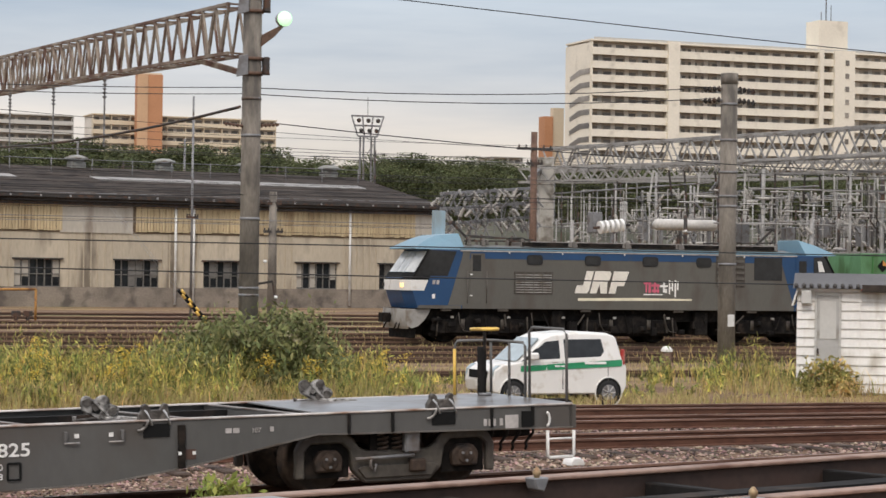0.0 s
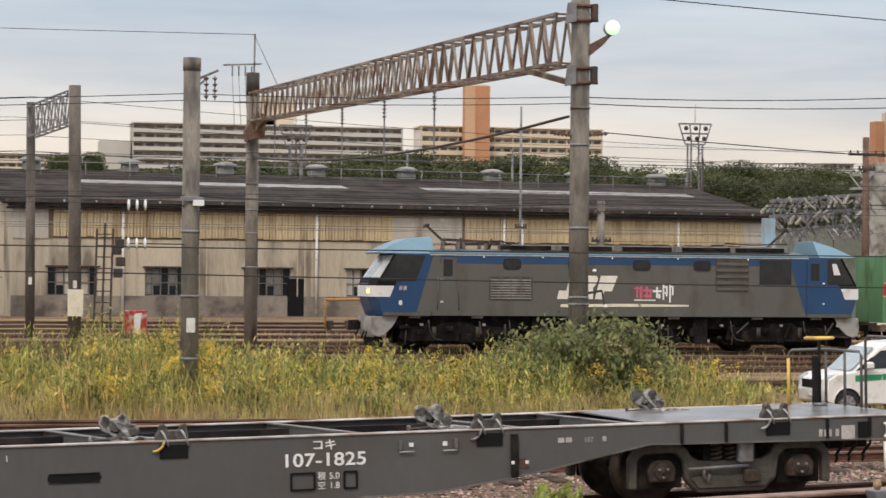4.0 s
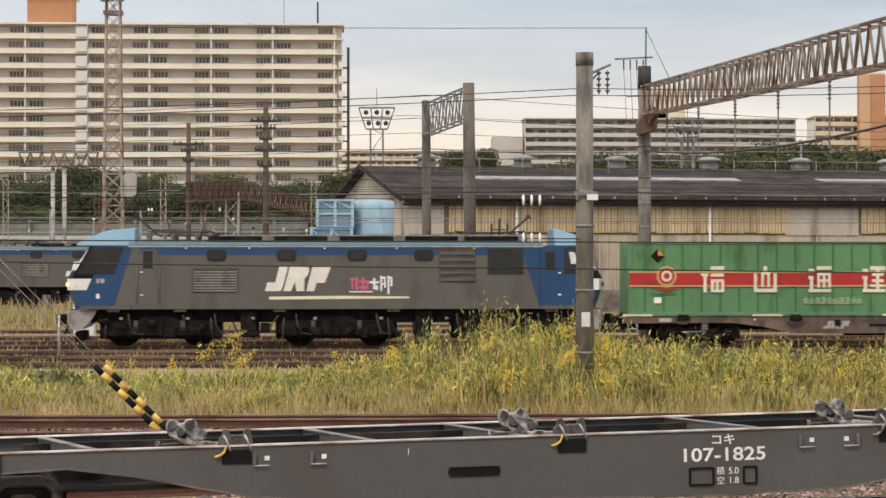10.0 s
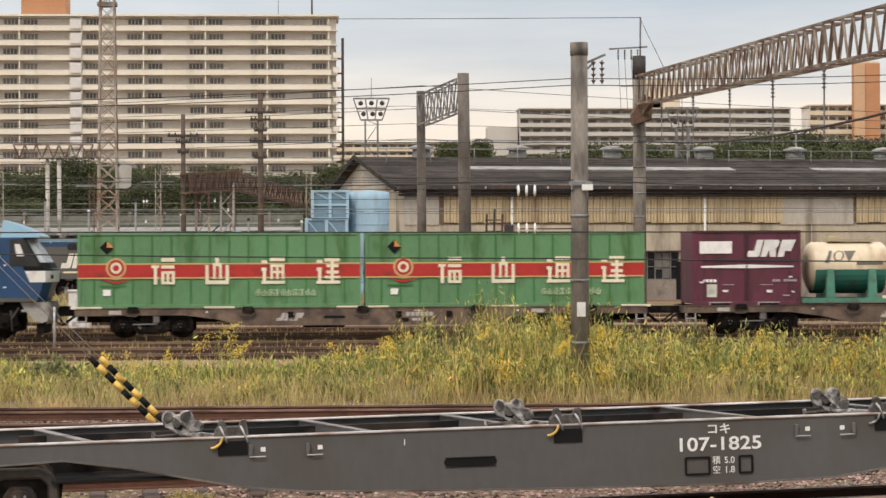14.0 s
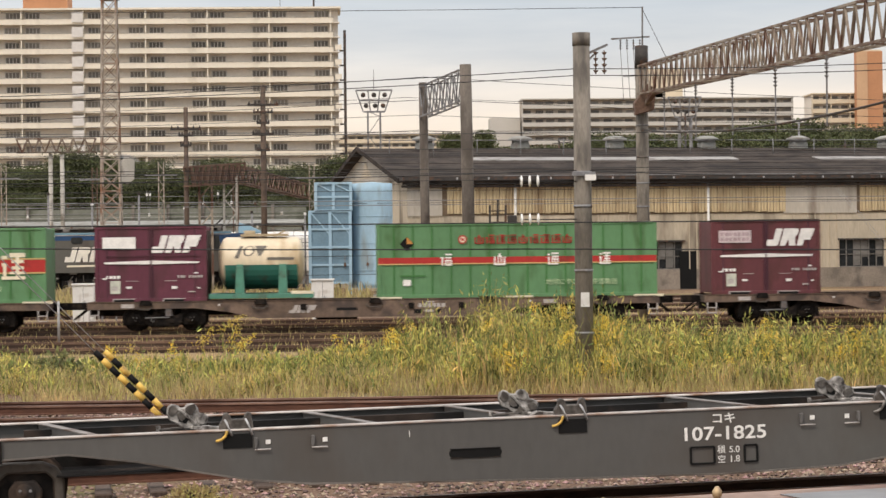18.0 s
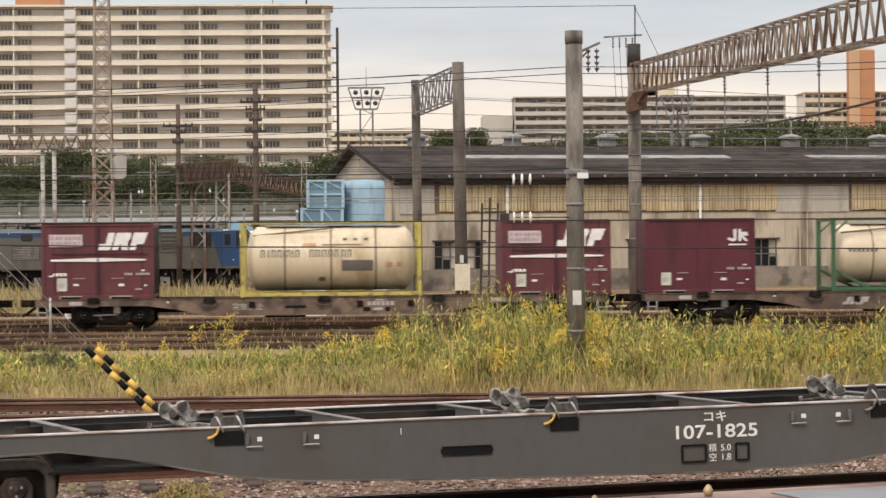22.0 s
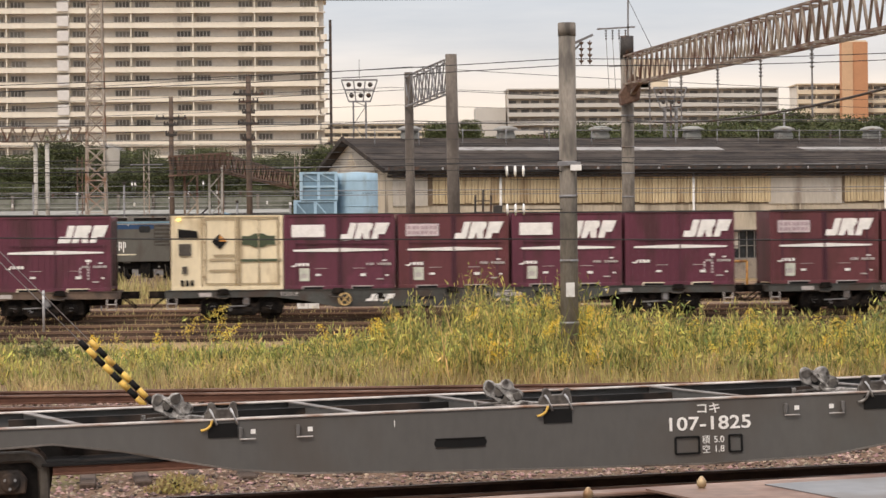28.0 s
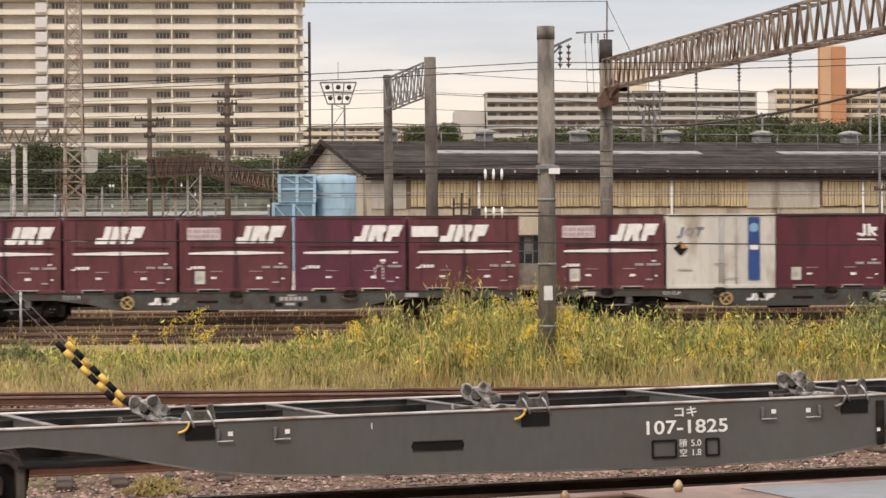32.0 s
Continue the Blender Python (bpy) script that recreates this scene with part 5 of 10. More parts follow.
    for c in (-5.9, 0.0, 5.9):
        part("traction_motor", Geo().box(c - 2.05, c + 2.05, -0.42, 0.42, 0.26, 0.84), M["gear"], L, "", 0.04)
        part("brake_beam", Geo().bar((c - 2.0, -0.9, 0.3), (c + 2.0, -0.9, 0.3), 0.1), M["gear"], L)
        for v in (-1.12, 1.12):
            g = Geo()
            g.prism([(c - 2.0, 0.45), (c - 1.9, 0.85), (c - 0.7, 0.88), (c - 0.5, 1.02), (c + 0.5, 1.02), (c + 0.7, 0.88), (c + 1.9, 0.85), (c + 2.0, 0.45), (c + 1.6, 0.34), (c + 0.6, 0.36), (c - 0.6, 0.36), (c - 1.6, 0.34)], v - 0.06, v + 0.06)
            fr = part("bogie_frame", g, M["gear"], L, "", 0.02)
            for du in (-1.25, 1.25):
                part("axle_box", Geo().box(c + du - 0.2, c + du + 0.2, v - 0.13, v + 0.13, 0.38, 0.74).cyl((c + du, v - 0.16, 0.56), (c + du, v + 0.16, 0.56), 0.13, 12), M["bogie"], fr)
                part("spring", Geo().cyl((c + du * 0.62, v, 0.5), (c + du * 0.62, v, 0.86), 0.1, 10), M["bogie_lt"], fr)
            for du, m_ in ((-1.75, "bogie_lt"), (0.1, "gear"), (1.72, "bogie_lt")):
                part("sand_pipe", Geo().cyl((c + du, v - 0.1, 0.95), (c + du * 1.03, v - 0.1, 0.25), 0.028, 6), M[m_], fr)
        for du in (-1.25, 1.25):
            w = Geo()
            for v in (-0.56, 0.56):
                k = 1 if v > 0 else -1
                w.lathe([(0.0, k * 0.05), (0.14, k * 0.05), (0.16, 0), (0.46, 0), (0.49, k * 0.065), (0.56, k * 0.065), (0.56, -k * 0.045), (0.585, -k * 0.07), (0.585, -k * 0.085), (0.0, -k * 0.085)], (0, v, 0), "y", 24)
            w.cyl((0, -0.6, 0), (0, 0.6, 0), 0.09, 10)
            sets.append((part("wheelset", w, M["gear"], L, at=pose(c + du, 0, 0.56)), 0.56))
    return L, sets


WHEELS = []
lead, s = loco("locomotive", "gray and blue electric freight locomotive hauling containers", True)
WHEELS += [(o, r) for o, r in s]
moving(lead, -9.8)


# -- moving container wagons, built once in each colour --
def koki(material, label):
    w = thing("container_wagon", label, "freight wagon", group="wagons of the moving freight train")
    belly = [(-9.55, 0.74), (-6.0, 0.76), (-4.9, 0.62), (-3.9, 0.40), (3.9, 0.40), (4.9, 0.62), (6.0, 0.76), (9.55, 0.74)]
    for v0, v1 in ((-1.22, -1.19), (1.19, 1.22)):
        part("side_sill", Geo().strip(belly, 0.98, v0, v1), material, w)
        part("top_flange", Geo().box(-9.55, 9.55, v0 - 0.03, v1 + 0.03, 0.98, 1.0), material, w)
    part("centre_sill", Geo().box(-9.6, 9.6, -0.2, 0.2, 0.5, 0.95), M["bogie"], w)
    part("floor_frame", Geo().box(-9.5, 9.5, -1.18, 1.18, 0.86, 0.94), M["bogie"], w)
    for u in (-7.64, -3.82, 0, 3.82, 7.64):
        part("container_lock", Geo().prism([(u - 0.22, 0.86), (u + 0.22, 0.86), (u + 0.16, 1.04), (u - 0.16, 1.04)], -1.32, -1.2), M["bogie"], w, "", 0.01)
    for u in (-2.4, 1.2, 2.9):
        part("side_bracket", Geo().box(u - 0.1, u + 0.1, -1.27, -1.22, 0.66, 0.86), M["bogie"], w)
    part("slot", flat(rect(-1.3, -0.6, 0.63, 0.72), -1.221), M["black"], w)
    if material is M["koki_gray"]:
        slanted_mark(w, -2.9, 0.58, 1.0, 0.24, -1.223, M["mark"])
    else:
        slanted_mark(w, -2.9, 0.56, 0.95, 0.26, -1.223, M["mark_dim"])
    for k in range(6):
        part("number_bar", flat(rect(1.45 + 0.155 * k, 1.56 + 0.155 * k + 0.012 * (k % 2), 0.70, 0.83), -1.222), M["mark_dim"], w, "faded white running number")
    part("number_bar", flat(rect(1.72, 1.98, 0.86, 0.90), -1.222), M["mark_dim"], w)
    part("number_bar", flat(rect(1.65, 1.95, 0.54, 0.62), -1.222), M["mark_dim"], w)
    part("card_frame", flat(rect(1.3, 1.55, 0.50, 0.64), -1.222), M["black"], w)
    part("card_frame", flat(rect(2.05, 2.2, 0.50, 0.64), -1.222), M["black"], w)
    for u in (-5.2, 5.2):
        part("spot", flat(rect(u - 0.03, u + 0.03, 0.84, 0.9), -1.222), M["mark"], w)
    for u in (-7.64, -3.82, 0, 3.82, 7.64):
        part("lock_lever", Geo().tube([(u - 0.3, -1.25, 0.82), (u - 0.22, -1.3, 0.74), (u + 0.1, -1.3, 0.72), (u + 0.24, -1.28, 0.82)], 0.022), M["bogie_lt"], w)
    for u in (-8.45, 5.65):
        part("notice_plate", flat(rect(u, u + 0.42, 0.79, 0.92), -1.224), M["mark_dim"], w, "pale notice plate")
    for s in (-1, 1):
        cp = Geo().box(min(s * 9.5, s * 10.2), max(s * 9.5, s * 10.2), -0.13, 0.13, 0.72, 0.96)
        cp.cyl((s * 9.6, -0.5, 0.8), (s * 10.1, -0.4, 0.4), 0.03, 6).cyl((s * 9.6, 0.5, 0.8), (s * 10.1, 0.4, 0.42), 0.03, 6)
        pieces("coupler_gear", cp, M["bogie"], w)
        part("end_beam", Geo().box(min(s * 9.5, s * 9.58), max(s * 9.5, s * 9.58), -1.2, 1.2, 0.74, 0.98), material, w)
        g = Geo()
        for a, b in (((9.2, 0.74), (9.2, 0.36)), ((9.5, 0.74), (9.5, 0.36)), ((9.2, 0.38), (9.5, 0.38)), ((9.2, 0.56), (9.5, 0.56))):
            g.cyl((s * a[0], -1.2, a[1]), (s * b[0], -1.2, b[1]), 0.02, 6)
        part("step_iron", g, M["mark_dim"], w)
    part("brake_tank", Geo().cyl((-2.0, -0.5, 0.5), (-0.6, -0.5, 0.5), 0.2, 12), M["bogie"], w)
    for u in (-7.05, 7.05):
        bogie_parts(w, u, -1.0, 1.0, light=M["bogie"])
    return w


CENTRES = (9.5, 29.9, 50.6, 71.0, 91.7, 112.0, 132.1)
first = koki(M["koki_brown"], "brown dusted container flat wagon in a moving train")
second = koki(M["koki_gray"], "gray-green container flat wagon in a moving train")
wagons = [first] + [copy_thing(first, Matrix()) for _ in range(3)] + [second] + [copy_thing(second, Matrix()) for _ in range(2)]
for w, u in zip(wagons, CENTRES):
    moving(w, u)
    WHEELS += [(o, 0.43) for o in w.children if o.name.split(".")[0] == "wheelset"]
lettering("warning_marking", "突放禁止", 0.26, M["mark_dim"], wagons[2], pose(-2.55, -1.225, 0.60, 90))
for o in [o for o in wagons[2].children if o.name.split(".")[0] == "emblem"]:
    bpy.data.objects.remove(o)
for w in wagons[4:]:
    g = Geo()
    for k in range(12):
        a, b = k * math.pi / 6, (k + 1) * math.pi / 6
        g.bar((-3.6 + 0.2 * math.cos(a), -1.28, 0.66 + 0.2 * math.sin(a)), (-3.6 + 0.2 * math.cos(b), -1.28, 0.66 + 0.2 * math.sin(b)), 0.05)
    for k in range(2):
        a = 0.78 + k * 1.57
        g.bar((-3.6 - 0.2 * math.cos(a), -1.28, 0.66 - 0.2 * math.sin(a)), (-3.6 + 0.2 * math.cos(a), -1.28, 0.66 + 0.2 * math.sin(a)), 0.035)
    part("brake_wheel", g, M["tan_mark"], w, "yellow hand brake wheel")
    lettering("warning_marking", "突放禁止", 0.15, M["mark_dim"], w, pose(-5.45, -1.225, 0.80, 90))


# -- containers --
def box_container(name, label, L, H, material, rib, ribs, group):
    c = thing(name, label, "container", group=group)
    W = 1.225
    part("shell", Geo().box(-L / 2 + 0.02, L / 2 - 0.02, -W + 0.03, W - 0.03, 0.06, H - 0.02), material, c, "", 0.02)
    for s in (-1, 1):
        part("corner_post", Geo().box(s * L / 2 - (0.12 if s > 0 else 0), s * L / 2 + (0 if s > 0 else 0.12), -W, -W + 0.12, 0.0, H), material, c, "", 0.01)
        part("corner_post", Geo().box(s * L / 2 - (0.12 if s > 0 else 0), s * L / 2 + (0 if s > 0 else 0.12), W - 0.12, W, 0.0, H), material, c, "", 0.01)
    part("bottom_rail", Geo().box(-L / 2, L / 2, -W - 0.004, -W + 0.1, 0.0, 0.12), material, c, "", 0.01)
    part("top_rail", Geo().box(-L / 2, L / 2, -W - 0.004, -W + 0.1, H - 0.08, H), material, c, "", 0.01)
    for x in ribs:
        part("rib", Geo().box(x - 0.025, x + 0.025, -W + 0.002, -W + 0.04, 0.12, H - 0.08), rib, c)
    return c


def diamond(owner, x, z, r, y):
    part("diamond_sign", flat([(x - r, z), (x, z - r), (x + r, z), (x, z + r)], y), M["black"], owner, "black and orange diamond sign")
    part("diamond_half", flat([(x, z), (x + r * 0.95, z), (x, z + r * 0.95)], y - 0.008), M["orange_mark"], owner)


M["orange_mark"] = mat("orange_marking", (0.55, 0.24, 0.06), 0.6, 0, (10, 0.05), (2, 0.1), None, 0)
M["green_rib"] = mat("deep_green_rib_paint", (0.045, 0.17, 0.045), 0.55, 0, (10, 0.06), (0.6, 0.12), None, 0.04)
YF = -1.2


def green_container(kind):
    L, H = 9.41, 2.5
    ribs = [-L / 2 + 0.55 + 0.64 * k for k in range(14)]
    c = box_container("green_container", "long green freight container with a %s red stripe" % ("broad" if kind == 0 else "narrow"), L, H, M["green"], M["green_rib"], ribs, "long green containers")
    y = YF - 0.032
    for x in (-L / 2 + 0.3, 0.0, L / 2 - 0.3):
        part("drain_plate", Geo().box(x - 0.5, x + 0.5, -1.24, -1.2, -0.03, 0.05), M["cream_mark"], c)
    if kind == 0:
        z0, z1 = 1.03, 1.44
        part("red_band", flat(rect(-L / 2 + 0.02, L / 2 - 0.02, z0, z1), y), M["band_red"], c, "broad red band")
        for z in (z0 - 0.05, z1 + 0.01):
            part("band_border", flat(rect(-L / 2 + 0.02, L / 2 - 0.02, z, z + 0.045), y), M["tan_mark"], c, "tan border line")
        for k, x in enumerate((-2.25, -0.46, 1.4, 3.24)):
            block_sign(c, x, 0.79, 0.78, 0.88, y - 0.006, k, M["cream_mark"], "large cream block sign")
        for ro, m_ in ((0.34, "tan_mark"), (0.27, "band_red"), (0.19, "cream_mark"), (0.10, "band_red")):
            pts = [(-3.42 + ro * math.cos(a * 0.3491), 1.34 + ro * math.sin(a * 0.3491)) for a in range(18)]
            part("emblem_ring", flat(pts, y - 0.006 - 0.006 * (0.34 - ro) * 10), M[m_], c, "round red and cream emblem")
        part("emblem_wing", flat([(-4.0, 0.98), (-3.42, 0.80), (-2.85, 0.98), (-3.42, 0.90)], y - 0.006), M["band_red"], c)
        part("emblem_wing", flat([(-4.0, 1.02), (-3.42, 0.99), (-2.85, 1.02), (-3.42, 0.95)], y - 0.004), M["tan_mark"], c)
    else:
        part("red_band", flat(rect(-L / 2 + 0.02, L / 2 - 0.02, 1.16, 1.36), y), M["band_red"], c, "narrow red band")
        part("band_border", flat(rect(-L / 2 + 0.02, L / 2 - 0.02, 1.12, 1.16), y), M["tan_mark"], c)
        for k, x in enumerate((-2.6, -0.8, 1.0, 2.75)):
            block_sign(c, x, 1.08, 0.38, 0.40, y - 0.006, k, M["mark"], "small white block sign")
        for k in range(9):
            block_sign(c, -1.45 + 0.37 * k, 1.80, 0.31, 0.30, y, k * 3 + 1, M["band_red"], "red block sign")
        for ro, m_ in ((0.15, "band_red"), (0.10, "cream_mark"), (0.055, "band_red")):
            part("emblem_ring", flat([(-1.85 + ro * math.cos(a * 0.449), 1.95 + ro * math.sin(a * 0.449)) for a in range(14)], y - 0.006 * (1.6 - ro * 6)), M[m_], c)
    diamond(c, -3.72, 2.02 if kind == 0 else 1.82, 0.24, y)
    if kind == 0:
        for k in range(10):
            g = Geo()
            block_glyph(g, 1.2 + 0.205 * k, 0.40, 0.17, 0.21, y, k)
            part("small_sign", g, M["leaf_mark"], c, "small pale green sign")
    else:
        lettering("slogan", "地球にやさしい鉄道輸送", 0.22, M["leaf_mark"], c, pose(2.15, y - 0.004, 0.42, 90))
    part("label_plate", flat(rect(-3.85, -3.6, 0.42, 0.62), y), M["mark"], c)
    part("number_bar", flat(rect(-3.95, -3.1, 0.72, 0.77), y), M["green_rib"], c)
    return c


M["leaf_mark"] = mat("pale_green_marking", (0.45, 0.58, 0.36), 0.6, 0, (10, 0.05), (2, 0.1), None, 0)


def maroon_container(kind):
    """kind 0: panelled, white card; 1: panelled, lined card; 2: corrugated; 3: plain with a small emblem; 4: centred emblem; 5: centred emblem and a narrow card."""
    L, H = 3.715, 2.5
    words = {0: "maroon container with a white panel and white emblem", 1: "maroon container with a lined white panel and emblem", 2: "maroon corrugated container with a white emblem", 3: "plain dark maroon container with a small white emblem", 4: "maroon container with a centred white emblem", 5: "maroon container with a narrow white panel and centred emblem"}[kind]
    ribs = [-L / 2 + 0.28 + 0.2 * k for k in range(17)] if kind == 2 else ([-0.1, 0.3] if kind == 3 else [-0.06, 0.06, -1.45, 1.45])
    skin = M[("maroon", "maroon_red", "maroon", "maroon_deep", "maroon_red", "maroon_red")[kind]]
    c = box_container("maroon_container", words, L, H, skin, skin if kind in (2, 3) else M["maroon_rib"], ribs, "maroon containers")
    y = YF - 0.032
    if kind == 3:
        g = Geo().prism([(0.9, 1.8), (1.1, 1.72), (1.22, 1.78), (1.22, 2.15), (1.12, 2.15), (1.12, 1.84), (0.98, 1.84), (0.95, 1.88)], y - 0.006, y)
        g.prism(rect(1.28, 1.38, 1.74, 2.15), y - 0.006, y).prism([(1.38, 2.05), (1.6, 2.05), (1.6, 1.92), (1.45, 1.92), (1.62, 1.74), (1.5, 1.74), (1.38, 1.88)], y - 0.006, y)
        part("emblem", g, M["mark"], c, "small white angular emblem")
        part("emblem_bar", flat(rect(0.95, 1.55, 1.6, 1.65), y), M["mark"], c)
    else:
        slanted_mark(c, (0.0, 0.0, 0.1, 0.0, -0.83, -0.83)[kind], 1.62, 1.68, 0.58, y, M["mark"])
        part("line", flat([(-1.55, 1.26), (0, 1.24), (1.6, 1.27), (1.6, 1.32), (0, 1.37), (-1.55, 1.32)], y), M["mark"], c, "white tapering line")
        if kind < 2:
            part("white_panel", flat(rect(-1.6, -0.5, 1.74, 2.15), y), M["mark"] if kind == 0 else M["mark_pale"], c, "white rectangular panel")
        elif kind == 5:
            part("white_panel", flat(rect(-1.76, -0.88, 1.80, 2.16), y), M["mark"], c, "narrow white panel")
        elif kind == 4:
            for a in (-1.6, 1.05):
                part("small_mark", flat(rect(a, a + 0.5, 1.72, 1.735), y), M["mark_dim"], c)
        if kind == 1:
            for k in range(2):
                for n in range(7):
                    part("panel_sign", flat(rect(-1.54 + 0.145 * n, -1.44 + 0.145 * n + 0.02 * (n % 2), 1.80 + 0.17 * k, 1.91 + 0.17 * k), y - 0.006), M["panel_ink"], c)
        part("door_frame", Geo().bar((-1.5, y - 0.01, 1.52), (1.6, y - 0.01, 1.52), 0.03).bar((0, y - 0.01, 0.12), (0, y - 0.01, 2.42), 0.04), M["maroon_rib"], c)
        part("small_emblem", flat([(-1.62, 0.76), (-1.5, 0.74), (-1.44, 0.78), (-1.42, 0.87), (-1.46, 0.87), (-1.5, 0.79), (-1.62, 0.79)], y), M["mark"], c)
        for k in range(3):
            part("small_emblem", flat(rect(-1.39 + 0.13 * k, -1.29 + 0.13 * k, 0.77, 0.87), y), M["mark"], c)
    if kind < 2 or kind == 3:
        part("data_card", flat(rect(-1.35, -1.02, 0.27, 0.70), y), M["card"], c, "pale greenish data card")
        part("card_print", flat(rect(-1.29, -1.1, 0.36, 0.52), y - 0.006), M["mark_dim"], c)
    # number of small strokes, faint rules and little squares
    for k in range(9):
        if k != 3:
            part("number_stroke", flat(rect(0.88 + 0.095 * k, 0.945 + 0.095 * k + 0.01 * (k % 2), 0.785, 0.865), y), M["mark_dim"], c)
    for a, b, z, h in ((-0.82, -0.42, 0.68, 0.016), (0.45, 0.86, 0.68, 0.016), (-0.82, -0.64, 0.44, 0.07), (0.68, 0.87, 0.42, 0.09), (1.43, 1.56, 0.92, 0.045), (1.22, 1.45, 0.30, 0.04), (1.53, 1.62, 0.42, 0.05), (1.0, 1.12, 0.81, 0.02)):
        part("small_mark", flat(rect(a, b, z, z + h), y), M["mark"] if h > 0.04 else M["mark_dim"], c, "small white mark")
    for x in (-0.9, 0.75):
        part("fork_pocket", Geo().box(x - 0.33, x + 0.33, -1.238, -1.2, -0.012, 0.075), M["black"], c, "dark fork pocket")
        rim = M["cream_mark"] if kind == 2 else M["mark_dim"]
        part("pocket_rim", Geo().box(x - 0.37, x + 0.37, -1.25, -1.21, 0.075, 0.105), rim, c)
        part("pocket_rim", Geo().box(x - 0.37, x - 0.33, -1.25, -1.21, -0.012, 0.075), rim, c)
    if kind == 2:
        for k in range(6):
            part("column_mark", flat(rect(1.06, 1.13, 0.40 + 0.1 * k, 0.465 + 0.1 * k), y), M["mark_pale"], c)
        for k in range(3):
            part("column_mark", flat(rect(0.80, 0.86, 0.50 + 0.11 * k, 0.57 + 0.11 * k), y), M["mark_pale"], c)
        part("column_mark", flat(rect(1.0, 1.19, 0.98, 1.06), y), M["mark"], c)
    # dark seal along the top edge and the end door with its bars
    part("top_seal", Geo().box(-L / 2 + 0.03, L / 2 - 0.03, -1.232, -1.15, H - 0.005, H + 0.012), M["bogie"], c)
    for x in (-0.9, -0.35, 0.35, 0.9):
        part("lock_rod", Geo().cyl((L / 2 + 0.01, x, 0.15), (L / 2 + 0.01, x, H - 0.15), 0.02, 6), M["bogie_lt"], c)
    return c


M["panel_ink"] = mat("faded_panel_print", (0.40, 0.30, 0.32), 0.6, 0, (14, 0.1), (3, 0.15), None, 0)
M["card"] = mat("greenish_card", (0.52, 0.54, 0.46), 0.6, 0, (14, 0.1), (3, 0.15), None, 0)
M["mark_pale"] = mat("pinkish_white_panel", (0.55, 0.47, 0.48), 0.6, 0, (14, 0.1), (3, 0.15), None, 0)


def cool_container():
    L, H = 3.715, 2.52
    c = box_container("refrigerated_container", "cream refrigerated container with a cooling unit end", L, H, M["cream"], M["cream_dk"], [-0.84, 0.4, 1.72], "refrigerated containers")
    y = YF - 0.032
    part("fan_opening", flat([(-1.62, 2.05), (-1.0, 1.98), (-0.95, 1.75), (-1.62, 1.75)], y, 0.02), M["black"], c, "dark cooling unit opening")
    part("fan_opening", flat(rect(-1.6, -1.2, 1.15, 1.55), y, 0.02), M["bogie_lt"], c)
    part("fan_opening", flat(rect(-1.5, -1.33, 0.55, 0.8), y, 0.02), M["bogie_lt"], c)
    for x in (-1.55, -1.38, -1.22):
        part("fan_opening", flat(rect(x, x + 0.1, 0.14, 0.34), y, 0.02), M["black"], c)
    part("work_light", Geo().lathe([(0.0, 0.0), (0.06, 0.0), (0.06, 0.05), (0, 0.06)], (-1.6, y - 0.05, 2.36), "y", 10), M["lamp_yel"], c, "lit yellow work light")
    diamond(c, -0.25, 1.62, 0.26, y)
    part("green_badge", flat([(0.50, 1.50), (0.76, 1.50), (0.92, 1.42), (1.20, 1.42), (1.36, 1.50), (1.60, 1.50), (1.60, 1.80), (1.36, 1.80), (1.2, 1.88), (0.92, 1.88), (0.76, 1.80), (0.50, 1.80)], y), M["badge"], c, "dark green badge")
    part("dark_band", flat(rect(0.45, 1.8, 0.94, 1.03), y), M["badge"], c)
    for z, x0, x1 in ((1.12, -0.45, 0.25), (0.98, -0.6, 0.2), (0.62, -0.6, 0.3)):
        part("sign_bar", flat(rect(x0, x1, z, z + 0.07), y), M["cream_dk"], c)
    for x in (0.28, 1.05):
        part("lock_rod", Geo().cyl((x, y - 0.03, 0.2), (x, y - 0.03, 2.4), 0.018, 6), M["cream_dk"], c)
    for x0, x1 in ((-0.72, 0.36), (0.44, 1.68)):
        for a, b in (((x0, 0.22), (x1, 0.22)), ((x1, 0.22), (x1, 2.4)), ((x1, 2.4), (x0, 2.4)), ((x0, 2.4), (x0, 0.22))):
            part("door_edge", Geo().bar((a[0], y - 0.008, a[1]), (b[0], y - 0.008, b[1]), 0.03), M["cream_dk"], c)
    for z in (0.45, 1.0, 1.6, 2.2):
        for x in (-0.74, 1.72):
            part("hinge", Geo().box(x - 0.05, x + 0.05, y - 0.03, y, z - 0.04, z + 0.04), M["cream_dk"], c)
    return c


M["cream_dk"] = mat("tan_cream_paint", (0.38, 0.30, 0.19), 0.6, 0, (10, 0.08), (1, 0.15), None, 0.03)
M["badge"] = mat("dark_green_badge", (0.055, 0.075, 0.04), 0.6, 0, (10, 0.08), (1, 0.15), None, 0)
M["lamp_yel"] = glow("yellow_work_light", (1.0, 0.8, 0.2), 1.6)


